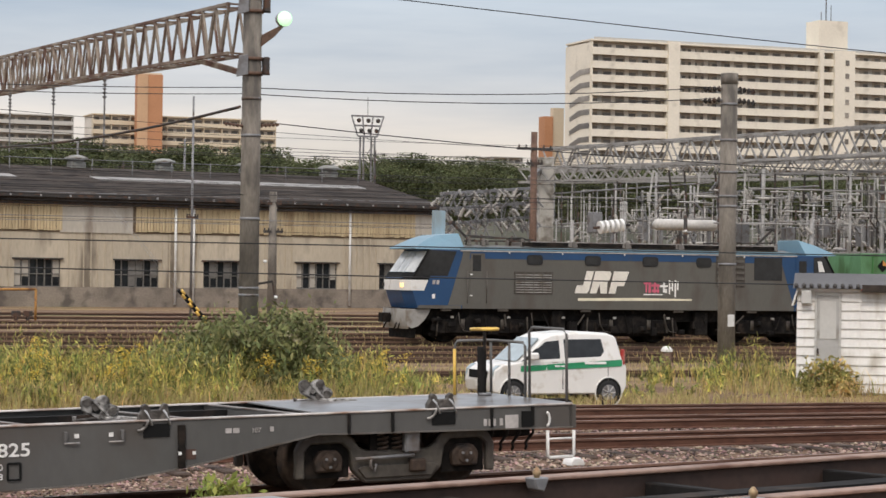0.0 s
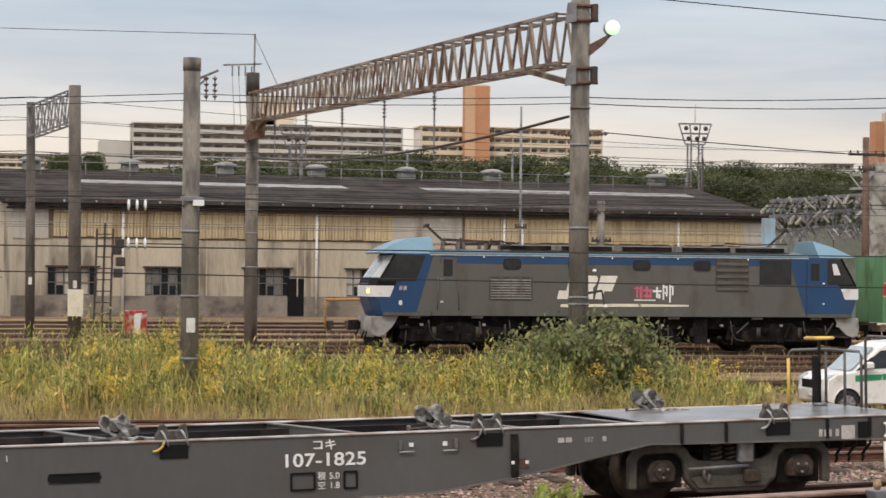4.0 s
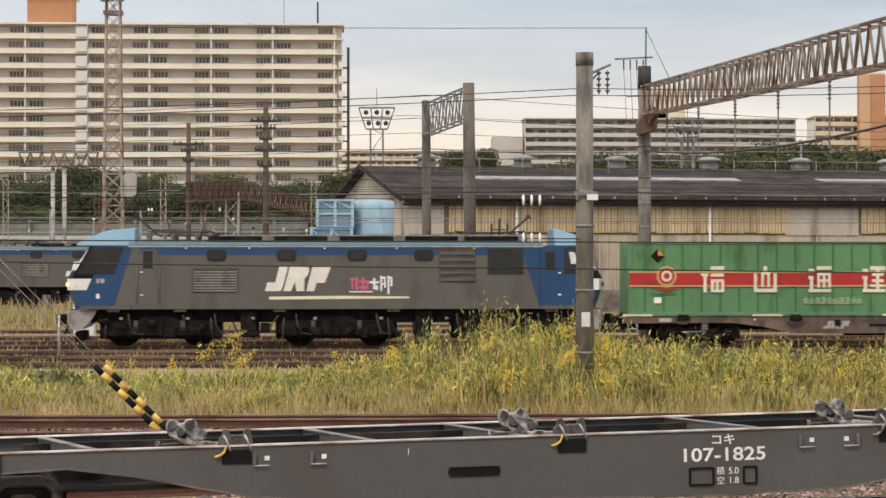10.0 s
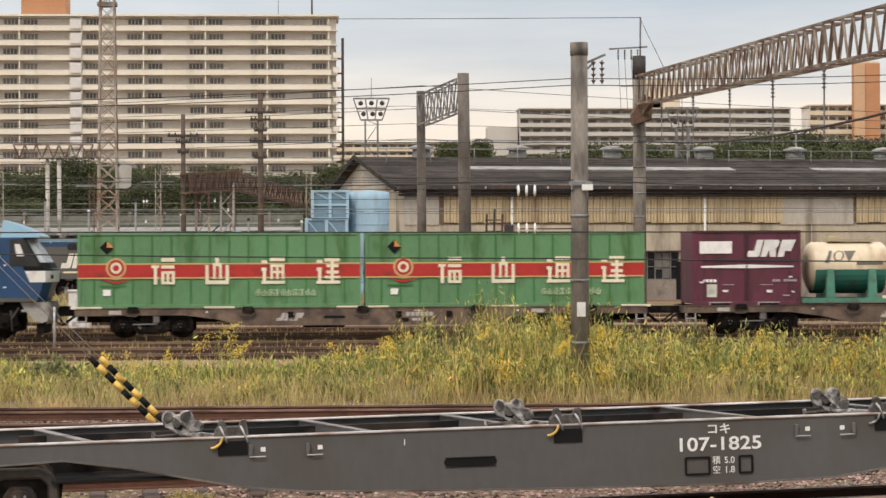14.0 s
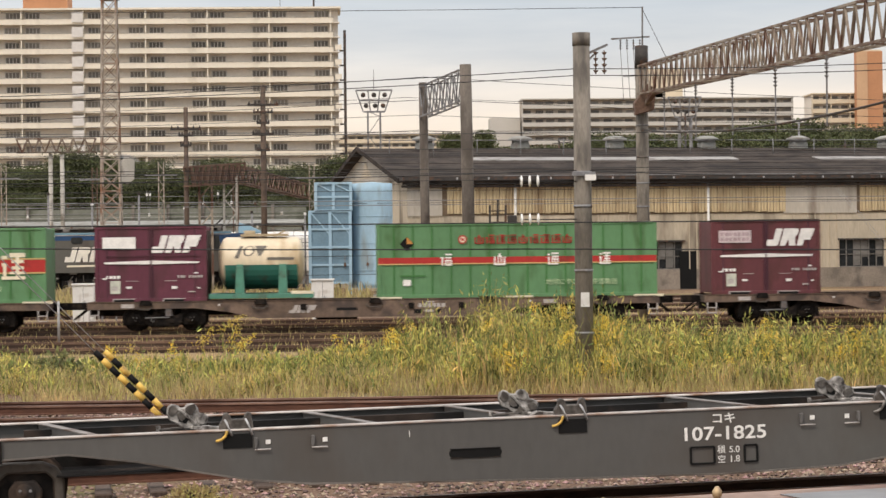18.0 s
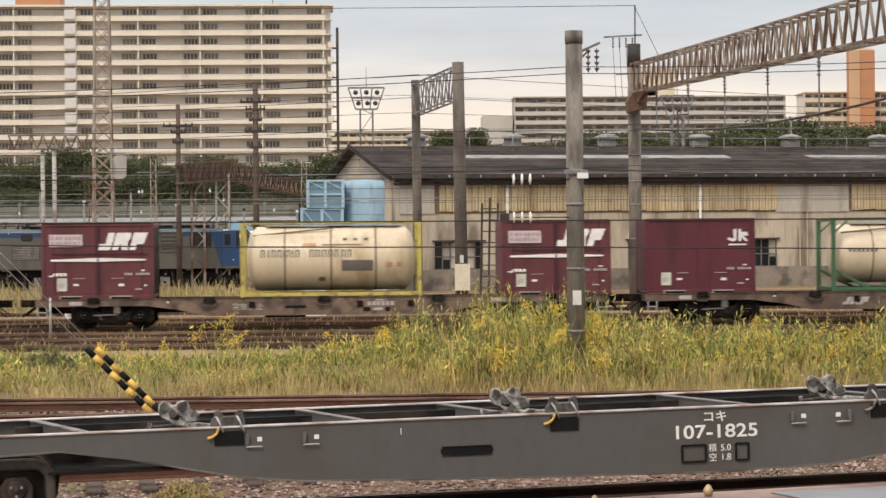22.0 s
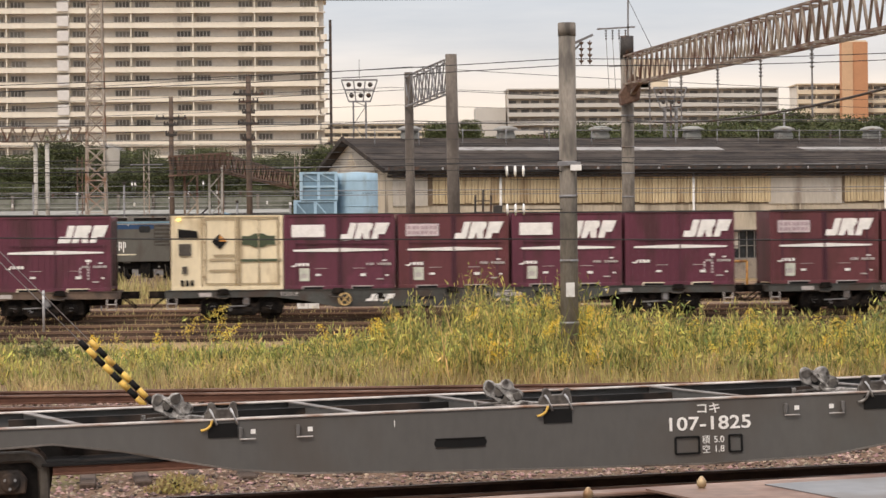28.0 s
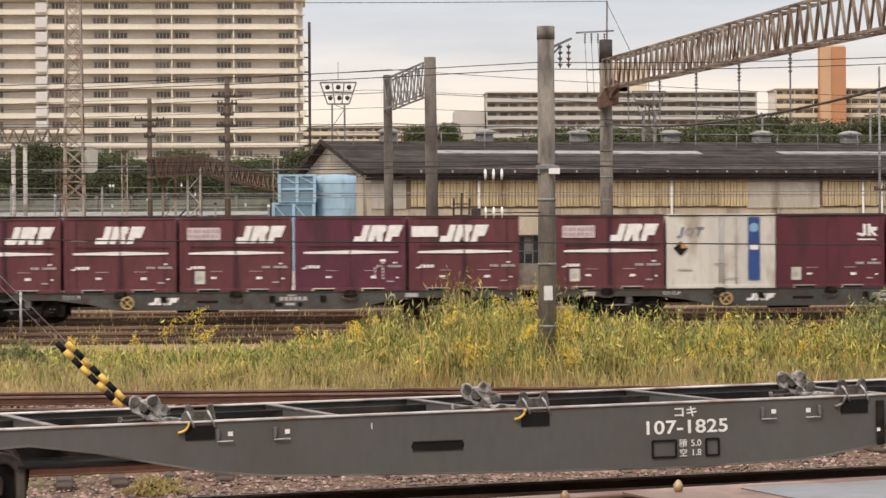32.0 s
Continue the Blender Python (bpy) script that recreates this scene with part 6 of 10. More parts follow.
def white_container():
    L, H = 3.715, 2.52
    c = box_container("white_container", "white container with a vertical blue band", L, H, M["cwhite"], M["cwhite"], [-0.72, -0.36, 0.36, 0.72, 1.62], "white containers")
    y = YF - 0.032
    part("blue_band", flat(rect(0.92, 1.32, 0.28, 2.4), y), M["navy"], c, "vertical blue band")
    part("band_disc", flat([(1.12 + 0.16 * math.cos(a * 0.5236), 2.05 + 0.16 * math.sin(a * 0.5236)) for a in range(12)], y - 0.006), M["sky_mark"], c, "round pale blue emblem")
    part("band_sign", flat(rect(0.97, 1.27, 1.3, 1.46), y - 0.006), M["mark"], c)
    part("emblem", flat([(-1.52, 1.74), (-1.46, 1.70), (-1.38, 1.74), (-1.32, 1.86), (-1.26, 2.08), (-1.34, 2.08), (-1.39, 1.86), (-1.44, 1.77), (-1.5, 1.78)], y), M["ink_blue"], c, "slanted blue hook emblem")
    for k in range(14):
        a0, a1 = k * math.pi / 7, (k + 1) * math.pi / 7
        part("emblem_arc", flat([(-1.08 + rx_ * math.cos(a) + 0.25 * rz_ * math.sin(a), 1.92 + rz_ * math.sin(a)) for a, rx_, rz_ in ((a0, 0.14, 0.14), (a1, 0.14, 0.14), (a1, 0.10, 0.12), (a0, 0.10, 0.12))], y), M["ink_blue"], c)
    part("emblem", flat([(-0.82, 1.78), (-0.76, 1.78), (-0.70, 2.03), (-0.60, 2.03), (-0.59, 2.08), (-0.88, 2.08), (-0.89, 2.03), (-0.77, 2.03)], y), M["ink_blue"], c)
    diamond(c, -1.38, 1.36, 0.25, y)
    g = Geo()
    for a, b, z in ((-0.25, 0.2, 0.8), (-1.5, -1.0, 0.62), (0.0, 0.6, 0.32)):
        g.prism(rect(a, b, z, z + 0.05), y - 0.005, y)
    part("small_mark", g, M["mark_dim"], c)
    for x in (-0.06, 0.06, 0.5):
        part("lock_rod", Geo().cyl((x, y - 0.03, 0.15), (x, y - 0.03, 2.42), 0.018, 6), M["galv"], c)
    return c


M["ink_blue"] = mat("blue_gray_marking", (0.16, 0.17, 0.25), 0.6, 0, (10, 0.05), (2, 0.1), None, 0)
M["sky_mark"] = mat("pale_blue_marking", (0.22, 0.40, 0.58), 0.6, 0, (10, 0.05), (2, 0.1), None, 0)


def tank_container(kind):
    L, H = 6.06, 2.5
    frame_m = M["frame_yellow"] if kind == 0 else M["frame_green"]
    c = thing("tank_container", "cream tank container in a %s steel frame" % ("yellow" if kind == 0 else "green"), "tank container", group="tank containers")
    r = 1.08 if kind == 0 else 1.0
    zc = 1.28
    prof = [(0.0, -2.85), (0.5, -2.82), (0.85, -2.72), (r, -2.5), (r, 2.5), (0.85, 2.72), (0.5, 2.82), (0.0, 2.85)]
    t = part("barrel", Geo().lathe(prof, (0, 0, zc), "x", 40), M["tank"], c, "stained cream tank barrel")
    for x in (-1.55, 0.0, 1.5):
        part("band", Geo().lathe([(r + 0.006, x - 0.03), (r + 0.006, x + 0.03)], (0, 0, zc), "x", 40), M["tank_band"], t)
    part("walkway", Geo().box(-2.2, 2.4, -0.4, 0.4, zc + r + 0.02, zc + r + 0.06), M["galv"], c)
    part("manhole", Geo().cyl((0.2, 0, zc + r), (0.2, 0, zc + r + 0.16), 0.28, 14), M["galv_dk"], c)
    g = Geo()
    for x in (-L / 2 + 0.07, L / 2 - 0.07):
        for yy in (-1.15, 1.15):
            g.box(x - 0.07, x + 0.07, yy - 0.07, yy + 0.07, 0.0, H)
        g.box(x - 0.06, x + 0.06, -1.15, 1.15, 0.02, 0.16)
        g.box(x - 0.06, x + 0.06, -1.15, 1.15, H - 0.12, H)
    for yy in (-1.15, 1.15):
        g.box(-L / 2 + 0.1, L / 2 - 0.1, yy - 0.06, yy + 0.06, 0.02, 0.15)
        g.box(-L / 2 + 0.1, L / 2 - 0.1, yy - 0.04, yy + 0.04, H - 0.07, H) if kind == 1 else g.box(-L / 2 + 0.1, L / 2 - 0.1, yy - 0.02, yy + 0.02, H - 0.04, H)
        if kind == 1:
            for s in (-1, 1):
                g.bar((s * (L / 2 - 0.1), yy, 0.72), (s * (L / 2 - 1.25), yy, 0.12), 0.1)
                g.bar((s * (L / 2 - 0.1), yy, H - 0.5), (s * (L / 2 - 0.55), yy, H - 0.1), 0.06)
    part("frame", g, frame_m, c, "%s tubular frame" % ("yellow" if kind == 0 else "green"), 0.01)

    def on(x0, x1, z0, z1, m_, label="", out=0.012):
        v, f = [], []
        n = 4
        for k in range(n + 1):
            z = z0 + (z1 - z0) * k / n
            yy = -math.sqrt(max(0.01, (r + out) ** 2 - (z - zc) ** 2))
            v += [(x0, yy, z), (x1, yy, z)]
        f = [(2 * k, 2 * k + 1, 2 * k + 3, 2 * k + 2) for k in range(n)]
        part("marking", Geo().add(v, f), m_, t, label)
    on(0.35, 1.4, 0.86, 1.22, M["plate_dk"], "dark notice plate")
    if kind == 0:
        for x, w in ((-2.25, 0.14), (-2.02, 0.06), (-1.9, 0.14), (-1.7, 0.14), (-1.5, 0.05), (-1.4, 0.14), (-1.2, 0.05), (-1.1, 0.14), (-0.62, 0.15), (-0.42, 0.14), (-0.22, 0.16), (0.0, 0.15), (0.2, 0.14), (0.45, 0.14), (0.65, 0.13)):
            on(x - 0.1, x - 0.06, 1.32, 1.58, M["plate_dk"], "")
            if w > 0.1:
                on(x - 0.06, x - 0.1 + w, 1.54, 1.58, M["plate_dk"], "")
                on(x - 0.14 + w, x - 0.1 + w, 1.32, 1.54, M["plate_dk"], "")
        for x in (0.4, 0.75, 1.1):
            on(x, x + 0.14, 1.88, 1.96, M["plate_dk"], "")
        on(-0.3, 1.05, 1.72, 1.76, M["tank_band"], "")
    else:
        for k in range(7):
            on(-2.4 + 0.15 * k, -2.30 + 0.15 * k, 1.34, 1.44, M["plate_dk"], "")
    on(-0.95, -0.5, 1.66, 1.8, M["tank_red"], "faded red emblem")
    on(1.85, 2.05, 0.98, 1.14, M["tank_red"], "orange warning triangle")
    on(2.2, 2.36, 0.98, 1.14, M["tank_red"], "")
    on(-0.42, -0.2, 0.52, 0.66, M["tank_band"], "round fitting")
    pole = Geo().bar((-2.6, -0.7, zc + r * 0.72), (0.1, -0.62, zc + r * 0.85 + 0.1), 0.05)
    part("ladder_rail", pole, M["tank_band"], c)
    return c


M["tank_band"] = mat("tank_band_brown", (0.22, 0.16, 0.10), 0.6, 0, (10, 0.1), (1, 0.2), None, 0)
M["plate_dk"] = mat("dark_tank_marking", (0.14, 0.125, 0.105), 0.6, 0, (10, 0.1), (1, 0.15), None, 0)
M["tank_red"] = mat("faded_red_marking", (0.46, 0.27, 0.16), 0.6, 0, (10, 0.1), (2, 0.2), None, 0)


def small_tank():
    c = thing("small_tank_container", "short cream and green tank on green saddles", "tank container")
    zc, r = 1.28, 0.84
    prof = [(0.0, -1.45), (0.5, -1.42), (0.74, -1.32), (r, -1.2), (r, 1.2), (0.74, 1.32), (0.5, 1.42), (0.0, 1.45)]
    part("barrel", Geo().lathe(prof, (0, 0, zc), "x", 36), M["tank"], c, "orange-stained cream tank barrel")
    v = []
    n = 14
    for k in range(n + 1):
        a = math.pi + math.pi * k / n
        v += [(-1.22, (r + 0.012) * math.cos(a), zc - 0.1 + (r - 0.02) * math.sin(a)), (1.22, (r + 0.012) * math.cos(a), zc - 0.1 + (r - 0.02) * math.sin(a))]
    f = [(2 * k, 2 * k + 1, 2 * k + 3, 2 * k + 2) for k in range(n)]
    part("lower_half", Geo().add(v, f), M["tank_green"], c, "dark green lower half")
    for x in (-0.72, 0.72):
        part("saddle", Geo().prism([(x - 0.16, 0.2), (x + 0.16, 0.2), (x + 0.12, 1.2), (x - 0.12, 1.2)], -0.95, -0.78).box(x - 0.12, x + 0.12, -0.8, 0.9, 0.2, 0.5), M["saddle"], c, "green steel saddle", 0.01)
    part("base_frame", Geo().box(-1.75, 1.75, -1.15, -1.0, 0.06, 0.22).box(-1.75, 1.75, 1.0, 1.15, 0.06, 0.22).box(-1.75, -1.6, -1.1, 1.1, 0.06, 0.22).box(1.6, 1.75, -1.1, 1.1, 0.06, 0.22), M["saddle"], c, "", 0.01)
    part("end_bar", Geo().box(1.0, 1.75, -1.17, -1.15, 0.2, 0.3), M["cream_mark"], c)
    part("walkway", Geo().box(-0.7, 0.9, -0.35, 0.35, zc + r + 0.02, zc + r + 0.1).cyl((-0.4, 0, zc + r), (-0.4, 0, zc + r + 0.22), 0.2, 12).bar((0.4, -0.3, zc + r), (0.8, -0.3, zc + r + 0.2), 0.06), M["cream_dk"], c)
    def on_barrel(pts):
        """A flat shape bent on to the barrel."""
        rr = r + 0.008
        q = [(x, -math.sqrt(rr * rr - (z - zc) ** 2), z) for x, z in pts]
        k = len(q)
        return Geo().add(q + [(x, y + 0.02, z) for x, y, z in q], [tuple(range(k))] + [(i, (i + 1) % k, k + (i + 1) % k, k + i) for i in range(k)])
    for z0, z1, low, high in ((1.40, 1.82, (-0.90, -0.76), (-0.71, -0.60)), (1.48, 1.82, (-0.10, -0.02), (-0.20, 0.21))):
        bar = Geo()
        for k in range(6):
            t0, t1 = k / 6, (k + 1) / 6
            e = [(a + (b - a) * t, z0 + (z1 - z0) * t) for t in (t0, t1) for a, b in zip(low, high)]
            piece = on_barrel([e[0], e[1], e[3], e[2]])
            bar.add(piece.v, piece.f)
        part("emblem", bar, M["plate_dk"], c, "dark slanted emblem bar")
    for k in range(16):
        a0, a1 = k * math.pi / 8, (k + 1) * math.pi / 8
        ring = [(-0.40 + rx_ * math.cos(a) + 0.25 * rz_ * math.sin(a), 1.65 + rz_ * math.sin(a)) for a, rx_, rz_ in ((a0, 0.19, 0.175), (a1, 0.19, 0.175), (a1, 0.13, 0.15), (a0, 0.13, 0.15))]
        part("emblem_arc", on_barrel(ring), M["plate_dk"], c)
    part("sign_bar", Geo().add([(0.2, -0.853, 1.34), (1.1, -0.853, 1.34), (1.1, -0.845, 1.43), (0.2, -0.845, 1.43)], [(0, 1, 2, 3)]), M["plate_dk"], c)
    return c


M["saddle"] = mat("green_saddle_paint", (0.075, 0.23, 0.165), 0.5, 0, (10, 0.08), (1, 0.15), ((0.08, 0.14, 0.1), 0.3, 3), 0.02)

stock = {}


def load(kind, maker, u):
    """Set one container on the train; the first of a kind is built, the others are copies."""
    if kind not in stock:
        stock[kind] = maker()
        ob = stock[kind]
    else:
        ob = copy_thing(stock[kind], Matrix())
    moving(ob, u, 1.0)


C = CENTRES
load("g0", lambda: green_container(0), C[0] - 4.78)
load("g0", None, C[0] + 4.78)
m_ = lambda k: (lambda: maroon_container(k))
load("m0", m_(0), C[1] - 7.45)
load("jt", small_tank, C[1] - 3.8)
load("g1", lambda: green_container(1), C[1] + 4.8)
load("m1", m_(1), C[2] - 7.5)
load("t0", lambda: tank_container(0), C[2] + 0.25)
load("m1", None, C[2] + 7.8)
load("m3", m_(3), C[3] - 7.7)
load("t1", lambda: tank_container(1), C[3] - 0.2)
load("m2", m_(2), C[3] + 7.5)
load("cool", cool_container, C[4] - 7.5)
for k, kind in enumerate((0, 1, 0, 2)):
    load("m%d" % kind, m_(kind), C[4] - 3.75 + 3.82 * k)
for k, kind in enumerate((1, 4, 1, 2, 5)):
    load("m%d" % kind, m_(kind), C[5] - 7.65 + 3.82 * k)
load("m1", None, C[6] - 7.55)
load("wh", white_container, C[6] - 3.75)
load("m3", None, C[6] + 0.0)
load("m0", None, C[6] + 3.85)


# ---- the long workshop shed ----
M["shed_wall"] = mat("gray_beige_corrugated_wall", (0.50, 0.43, 0.33), 0.85, 0, (8, 0.08), (0.35, 0.12), ((0.20, 0.165, 0.125), 0.35, 0.7), 0.1, (1, 1, 0.25))
M["shed_tan"] = mat("tan_corrugated_sheet", (0.50, 0.40, 0.25), 0.8, 0, (8, 0.1), (0.5, 0.15), ((0.27, 0.19, 0.11), 0.34, 1.0), 0.1, (1, 1, 0.2))
M["shed_pale"] = mat("pale_gray_sheet", (0.46, 0.42, 0.36), 0.8, 0, (8, 0.06), (0.5, 0.1), ((0.24, 0.2, 0.16), 0.3, 0.7), 0.05, (1, 1, 0.25))
M["shed_base"] = mat("stained_concrete_base", (0.25, 0.21, 0.17), 0.95, 0, (10, 0.15), (0.5, 0.2), ((0.12, 0.10, 0.085), 0.45, 0.9), 0.2)
M["slate"] = mat("dark_sheet_roofing", (0.052, 0.042, 0.036), 0.9, 0, (5, 0.2), (0.35, 0.35), ((0.025, 0.021, 0.019), 0.4, 0.8), 0.2, spec=0.12)
M["skylight"] = mat("gray_roof_skylight", (0.27, 0.255, 0.24), 0.5, 0, (5, 0.1), (0.4, 0.2), ((0.13, 0.115, 0.1), 0.4, 1.2), 0.05)
M["vent"] = mat("weathered_vent_metal", (0.26, 0.26, 0.24), 0.6, 0.2, (8, 0.1), (0.8, 0.2), ((0.15, 0.12, 0.1), 0.35, 2), 0.1)
M["frame_dk"] = mat("old_steel_sash", (0.17, 0.16, 0.145), 0.7, 0, (8, 0.1), (1, 0.2), None, 0.05)


# shadow colour for the gaps between the corrugated sheets
M["backing"] = mat("sheet_gap_shadow", (0.14, 0.10, 0.065), 0.9, 0, (8, 0.2), (0.5, 0.2), None, 0.1)


def shed():
    s = thing("workshop_shed", "long weathered workshop shed with corrugated walls and dark roof", "building", pose(4.75, 139.6, -0.17, 0, 0, 9.5), kind="structure")
    L, D, E_, R = 53.0, 27.5, 7.15, 9.68
    wins = (2.2, 8.3, 14.7, 21.6, 28.4, 34.7, 41.6, 48.0)
    # wall in pieces round the openings
    part("base_wall", Geo().box(0, L, 0, 0.3, 0, 1.35), M["shed_base"], s, "stained concrete base wall")
    edges = [0.0]
    for u in wins:
        edges += [u, u + 3.1]
    edges.append(L)
    for a, b in zip(edges[0::2], edges[1::2]):
        part("wall_panel", Geo().box(a, b, 0.03, 0.28, 1.35, 3.1), M["shed_wall"], s)
    part("wall_panel", Geo().box(0, L, 0.03, 0.28, 3.1, E_), M["shed_wall"], s)
    # standing ribs of the sheeting
    rib = Geo().box(-0.035, 0.035, -0.035, 0.03, 1.36, 4.86).mesh("sheet_rib", M["shed_wall"])
    for k in range(106):
        u = 0.25 + 0.5 * k
        if not any(w - 0.1 < u < w + 3.2 for w in wins):
            part("sheet_rib", rib, None, s, at=pose(u, 0, 0))
    # upper sheeting of tan corrugated iron, with plain bays
    plain = ((0.0, 2.2), (24.6, 29.6), (50.5, 53.0))
    for k in range(126):
        u = 0.42 * k
        if u + 0.42 > L:
            break
        m_ = M["shed_pale"] if any(a <= u < b for a, b in plain) else M["shed_tan"]
        drop = random.uniform(0.0, 0.07)
        if m_ is M["shed_tan"]:
            part("corrugated_sheet", Geo().prism([(u, -0.05), (u + 0.10, -0.12), (u + 0.20, -0.05), (u + 0.30, -0.10), (u + 0.385, -0.05), (u + 0.385, -0.01), (u, -0.01)], 5.02 - drop, 6.8, "z"), m_, s)
    for a, b in plain:
        part("plain_sheet", Geo().box(a, b, -0.05, 0.02, 4.85, 6.8), M["shed_pale"], s, "pale flat sheet")
    # added dark strip that paints shadow into the sheet gaps and ragged ends
    part("sheet_backing", Geo().box(0, L, -0.008, 0.028, 4.87, 6.8), M["backing"], s)
    part("lower_gutter", Geo().box(-0.4, L + 0.4, -0.35, -0.1, 6.62, 6.76), M["iron"], s, "dark lower gutter")
    part("gutter", Geo().box(-0.4, L + 0.4, -0.75, -0.5, 7.05, 7.25), M["iron"], s, "dark eaves gutter")
    part("fascia", Geo().box(-0.3, L + 0.3, -0.5, 0.05, 6.8, 7.05), M["slate"], s)
    for u in range(1, 53, 2):
        part("gutter_bracket", Geo().box(u - 0.05, u + 0.05, -0.82, -0.74, 7.08, 7.22), M["galv"], s)
    for u in (6.85, 19.5, 32.6, 33.9 + 0, 45.6):
        part("downpipe", Geo().cyl((u, -0.12, 0.2), (u, -0.12, 7.05), 0.085, 8), M["white"], s, "white downpipe")
    for n, u in enumerate(wins):
        w = part("window", Geo().box(u, u + 3.1, 0.2, 0.24, 1.35, 3.1), M["glass_dk"], s, "dark steel-sash workshop window")
        g = Geo()
        for k in range(7):
            x = u + 3.1 * k / 6
            g.box(x - 0.03, x + 0.03, 0.12, 0.2, 1.35, 3.1)
        g.box(u, u + 3.1, 0.12, 0.2, 2.15, 2.2)
        g.box(u, u + 3.1, 0.12, 0.2, 1.35, 1.41)
        part("sash", g, M["frame_dk"], w)
        for k in random.sample(range(6), 3):
            x = u + 3.1 * k / 6
            part("blind", Geo().box(x + 0.05, x + 0.46, 0.185, 0.199, 2.0 if k % 2 else 1.45, 3.06), M["frame_dk"] if n % 3 else M["shed_pale"], w)
        part("lintel", Geo().box(u - 0.15, u + 3.25, -0.12, 0.1, 3.1, 3.2), M["iron"], w)
    part("door", Geo().box(17.6, 18.7, -0.01, 0.06, 0.1, 2.5), M["black"], s, "open dark doorway")
    # gable ends
    for u0, u1 in ((0.0, 0.25), (L - 0.25, L)):
        part("gable_wall", Geo().prism([(0.28, 0), (D, 0), (D, E_), (D / 2, R - 0.15), (0.28, E_)], u0, u1, "x"), M["shed_wall"], s)
    part("gable_board", Geo().prism([(0.9, E_ + 0.05), (D - 0.9, E_ + 0.05), (D / 2, R - 0.45)], -0.06, -0.01, "x"), M["shed_pale"], s)
    for y0, z0, y1, z1 in ((-0.6, E_ - 0.12, D / 2, R - 0.02), (D + 0.6, E_ - 0.12, D / 2, R - 0.02)):
        part("barge_board", Geo().bar((-0.66, y0, z0), (-0.66, y1, z1), 0.1, 0.3), M["slate"], s)
    part("gable_vent", Geo().prism([(D / 2 - 1.8, E_ + 0.5), (D / 2 + 1.8, E_ + 0.5), (D / 2, R - 0.9)], -0.1, -0.06, "x"), M["shed_wall"], s)
    # roof: two slopes with sheets laid in rows
    for side in (0, 1):
        roof = part("roof", Geo().add([(-0.6, -0.6, E_ - 0.1), (L + 0.6, -0.6, E_ - 0.1), (L + 0.6, D / 2, R), (-0.6, D / 2, R), (-0.6, -0.6, E_ - 0.25), (L + 0.6, -0.6, E_ - 0.25), (L + 0.6, D / 2, R - 0.15), (-0.6, D / 2, R - 0.15)] if side == 0 else [(-0.6, D + 0.6, E_ - 0.1), (L + 0.6, D + 0.6, E_ - 0.1), (L + 0.6, D / 2, R), (-0.6, D / 2, R), (-0.6, D + 0.6, E_ - 0.25), (L + 0.6, D + 0.6, E_ - 0.25), (L + 0.6, D / 2, R - 0.15), (-0.6, D / 2, R - 0.15)], [(0, 1, 2, 3), (7, 6, 5, 4), (0, 4, 5, 1), (1, 5, 6, 2), (2, 6, 7, 3), (3, 7, 4, 0)]), M["slate"], s, "dark sheet roof slope")
        if side == 0:
            for k in range(5):
                t = (k + 0.5) / 5
                yy, zz = -0.6 + (D / 2 + 0.6) * t, E_ - 0.1 + (R - E_ + 0.1) * t
                part("roof_course", Geo().box(-0.6, L + 0.6, yy - 0.05, yy + 0.1, zz - 0.01, zz + 0.02), M["slate"], roof)
            for a, b in ((6.0, 24.4), (30.1, 51.0)):
                t0, t1 = 0.57, 0.665
                q = [(x, -0.6 + (D / 2 + 0.6) * t, E_ - 0.03 + (R - E_ + 0.1) * t) for t, x in ((t0, a), (t0, b), (t1, b), (t1, a))]
                part("skylight", Geo().add(q + [(x, y, z - 0.06) for x, y, z in q], [(0, 1, 2, 3), (0, 4, 5, 1), (1, 5, 6, 2), (2, 6, 7, 3), (3, 7, 4, 0)]), M["skylight"], roof, "pale skylight strip")
    for u in (4.0, 10.75, 17.5, 24.2, 31.0, 37.7, 44.4, 51.1):
        v = part("roof_ventilator", Geo().box(u - 0.55, u + 0.55, D / 2 - 0.5, D / 2 + 0.5, R - 0.1, R + 0.35), M["vent"], s, "gray roof ventilator", 0.05)
        part("hood", Geo().lathe([(0.0, 0.86), (0.45, 0.82), (0.82, 0.66), (0.86, 0.56), (0.6, 0.5), (0.58, 0.3)], (u, D / 2, R), "z", 16), M["vent"], v, "domed ventilator hood")
    ant = Geo()
    for u in range(1, 53, 3):
        ant.cyl((u, D / 2 - 3, R - 0.9), (u, D / 2 - 3, R + 0.5), 0.035, 6)
    ant.cyl((0.5, D / 2 - 3, R + 0.4), (52, D / 2 - 3, R + 0.4), 0.03, 6)
    part("roof_rail", ant, M["galv_dk"], s, "thin roof safety rail")


shed()

# ---- pale blue dust collector beside the shed ----
M["pale_blue"] = mat("faded_light_blue_paint", (0.33, 0.50, 0.62), 0.6, 0, (8, 0.05), (0.6, 0.12), ((0.26, 0.33, 0.36), 0.3, 1.1), 0.05, (1, 1, 0.3))
M["blue_deep"] = mat("steel_blue_panel", (0.15, 0.25, 0.32), 0.6, 0, (8, 0.08), (0.6, 0.15), None, 0.05)


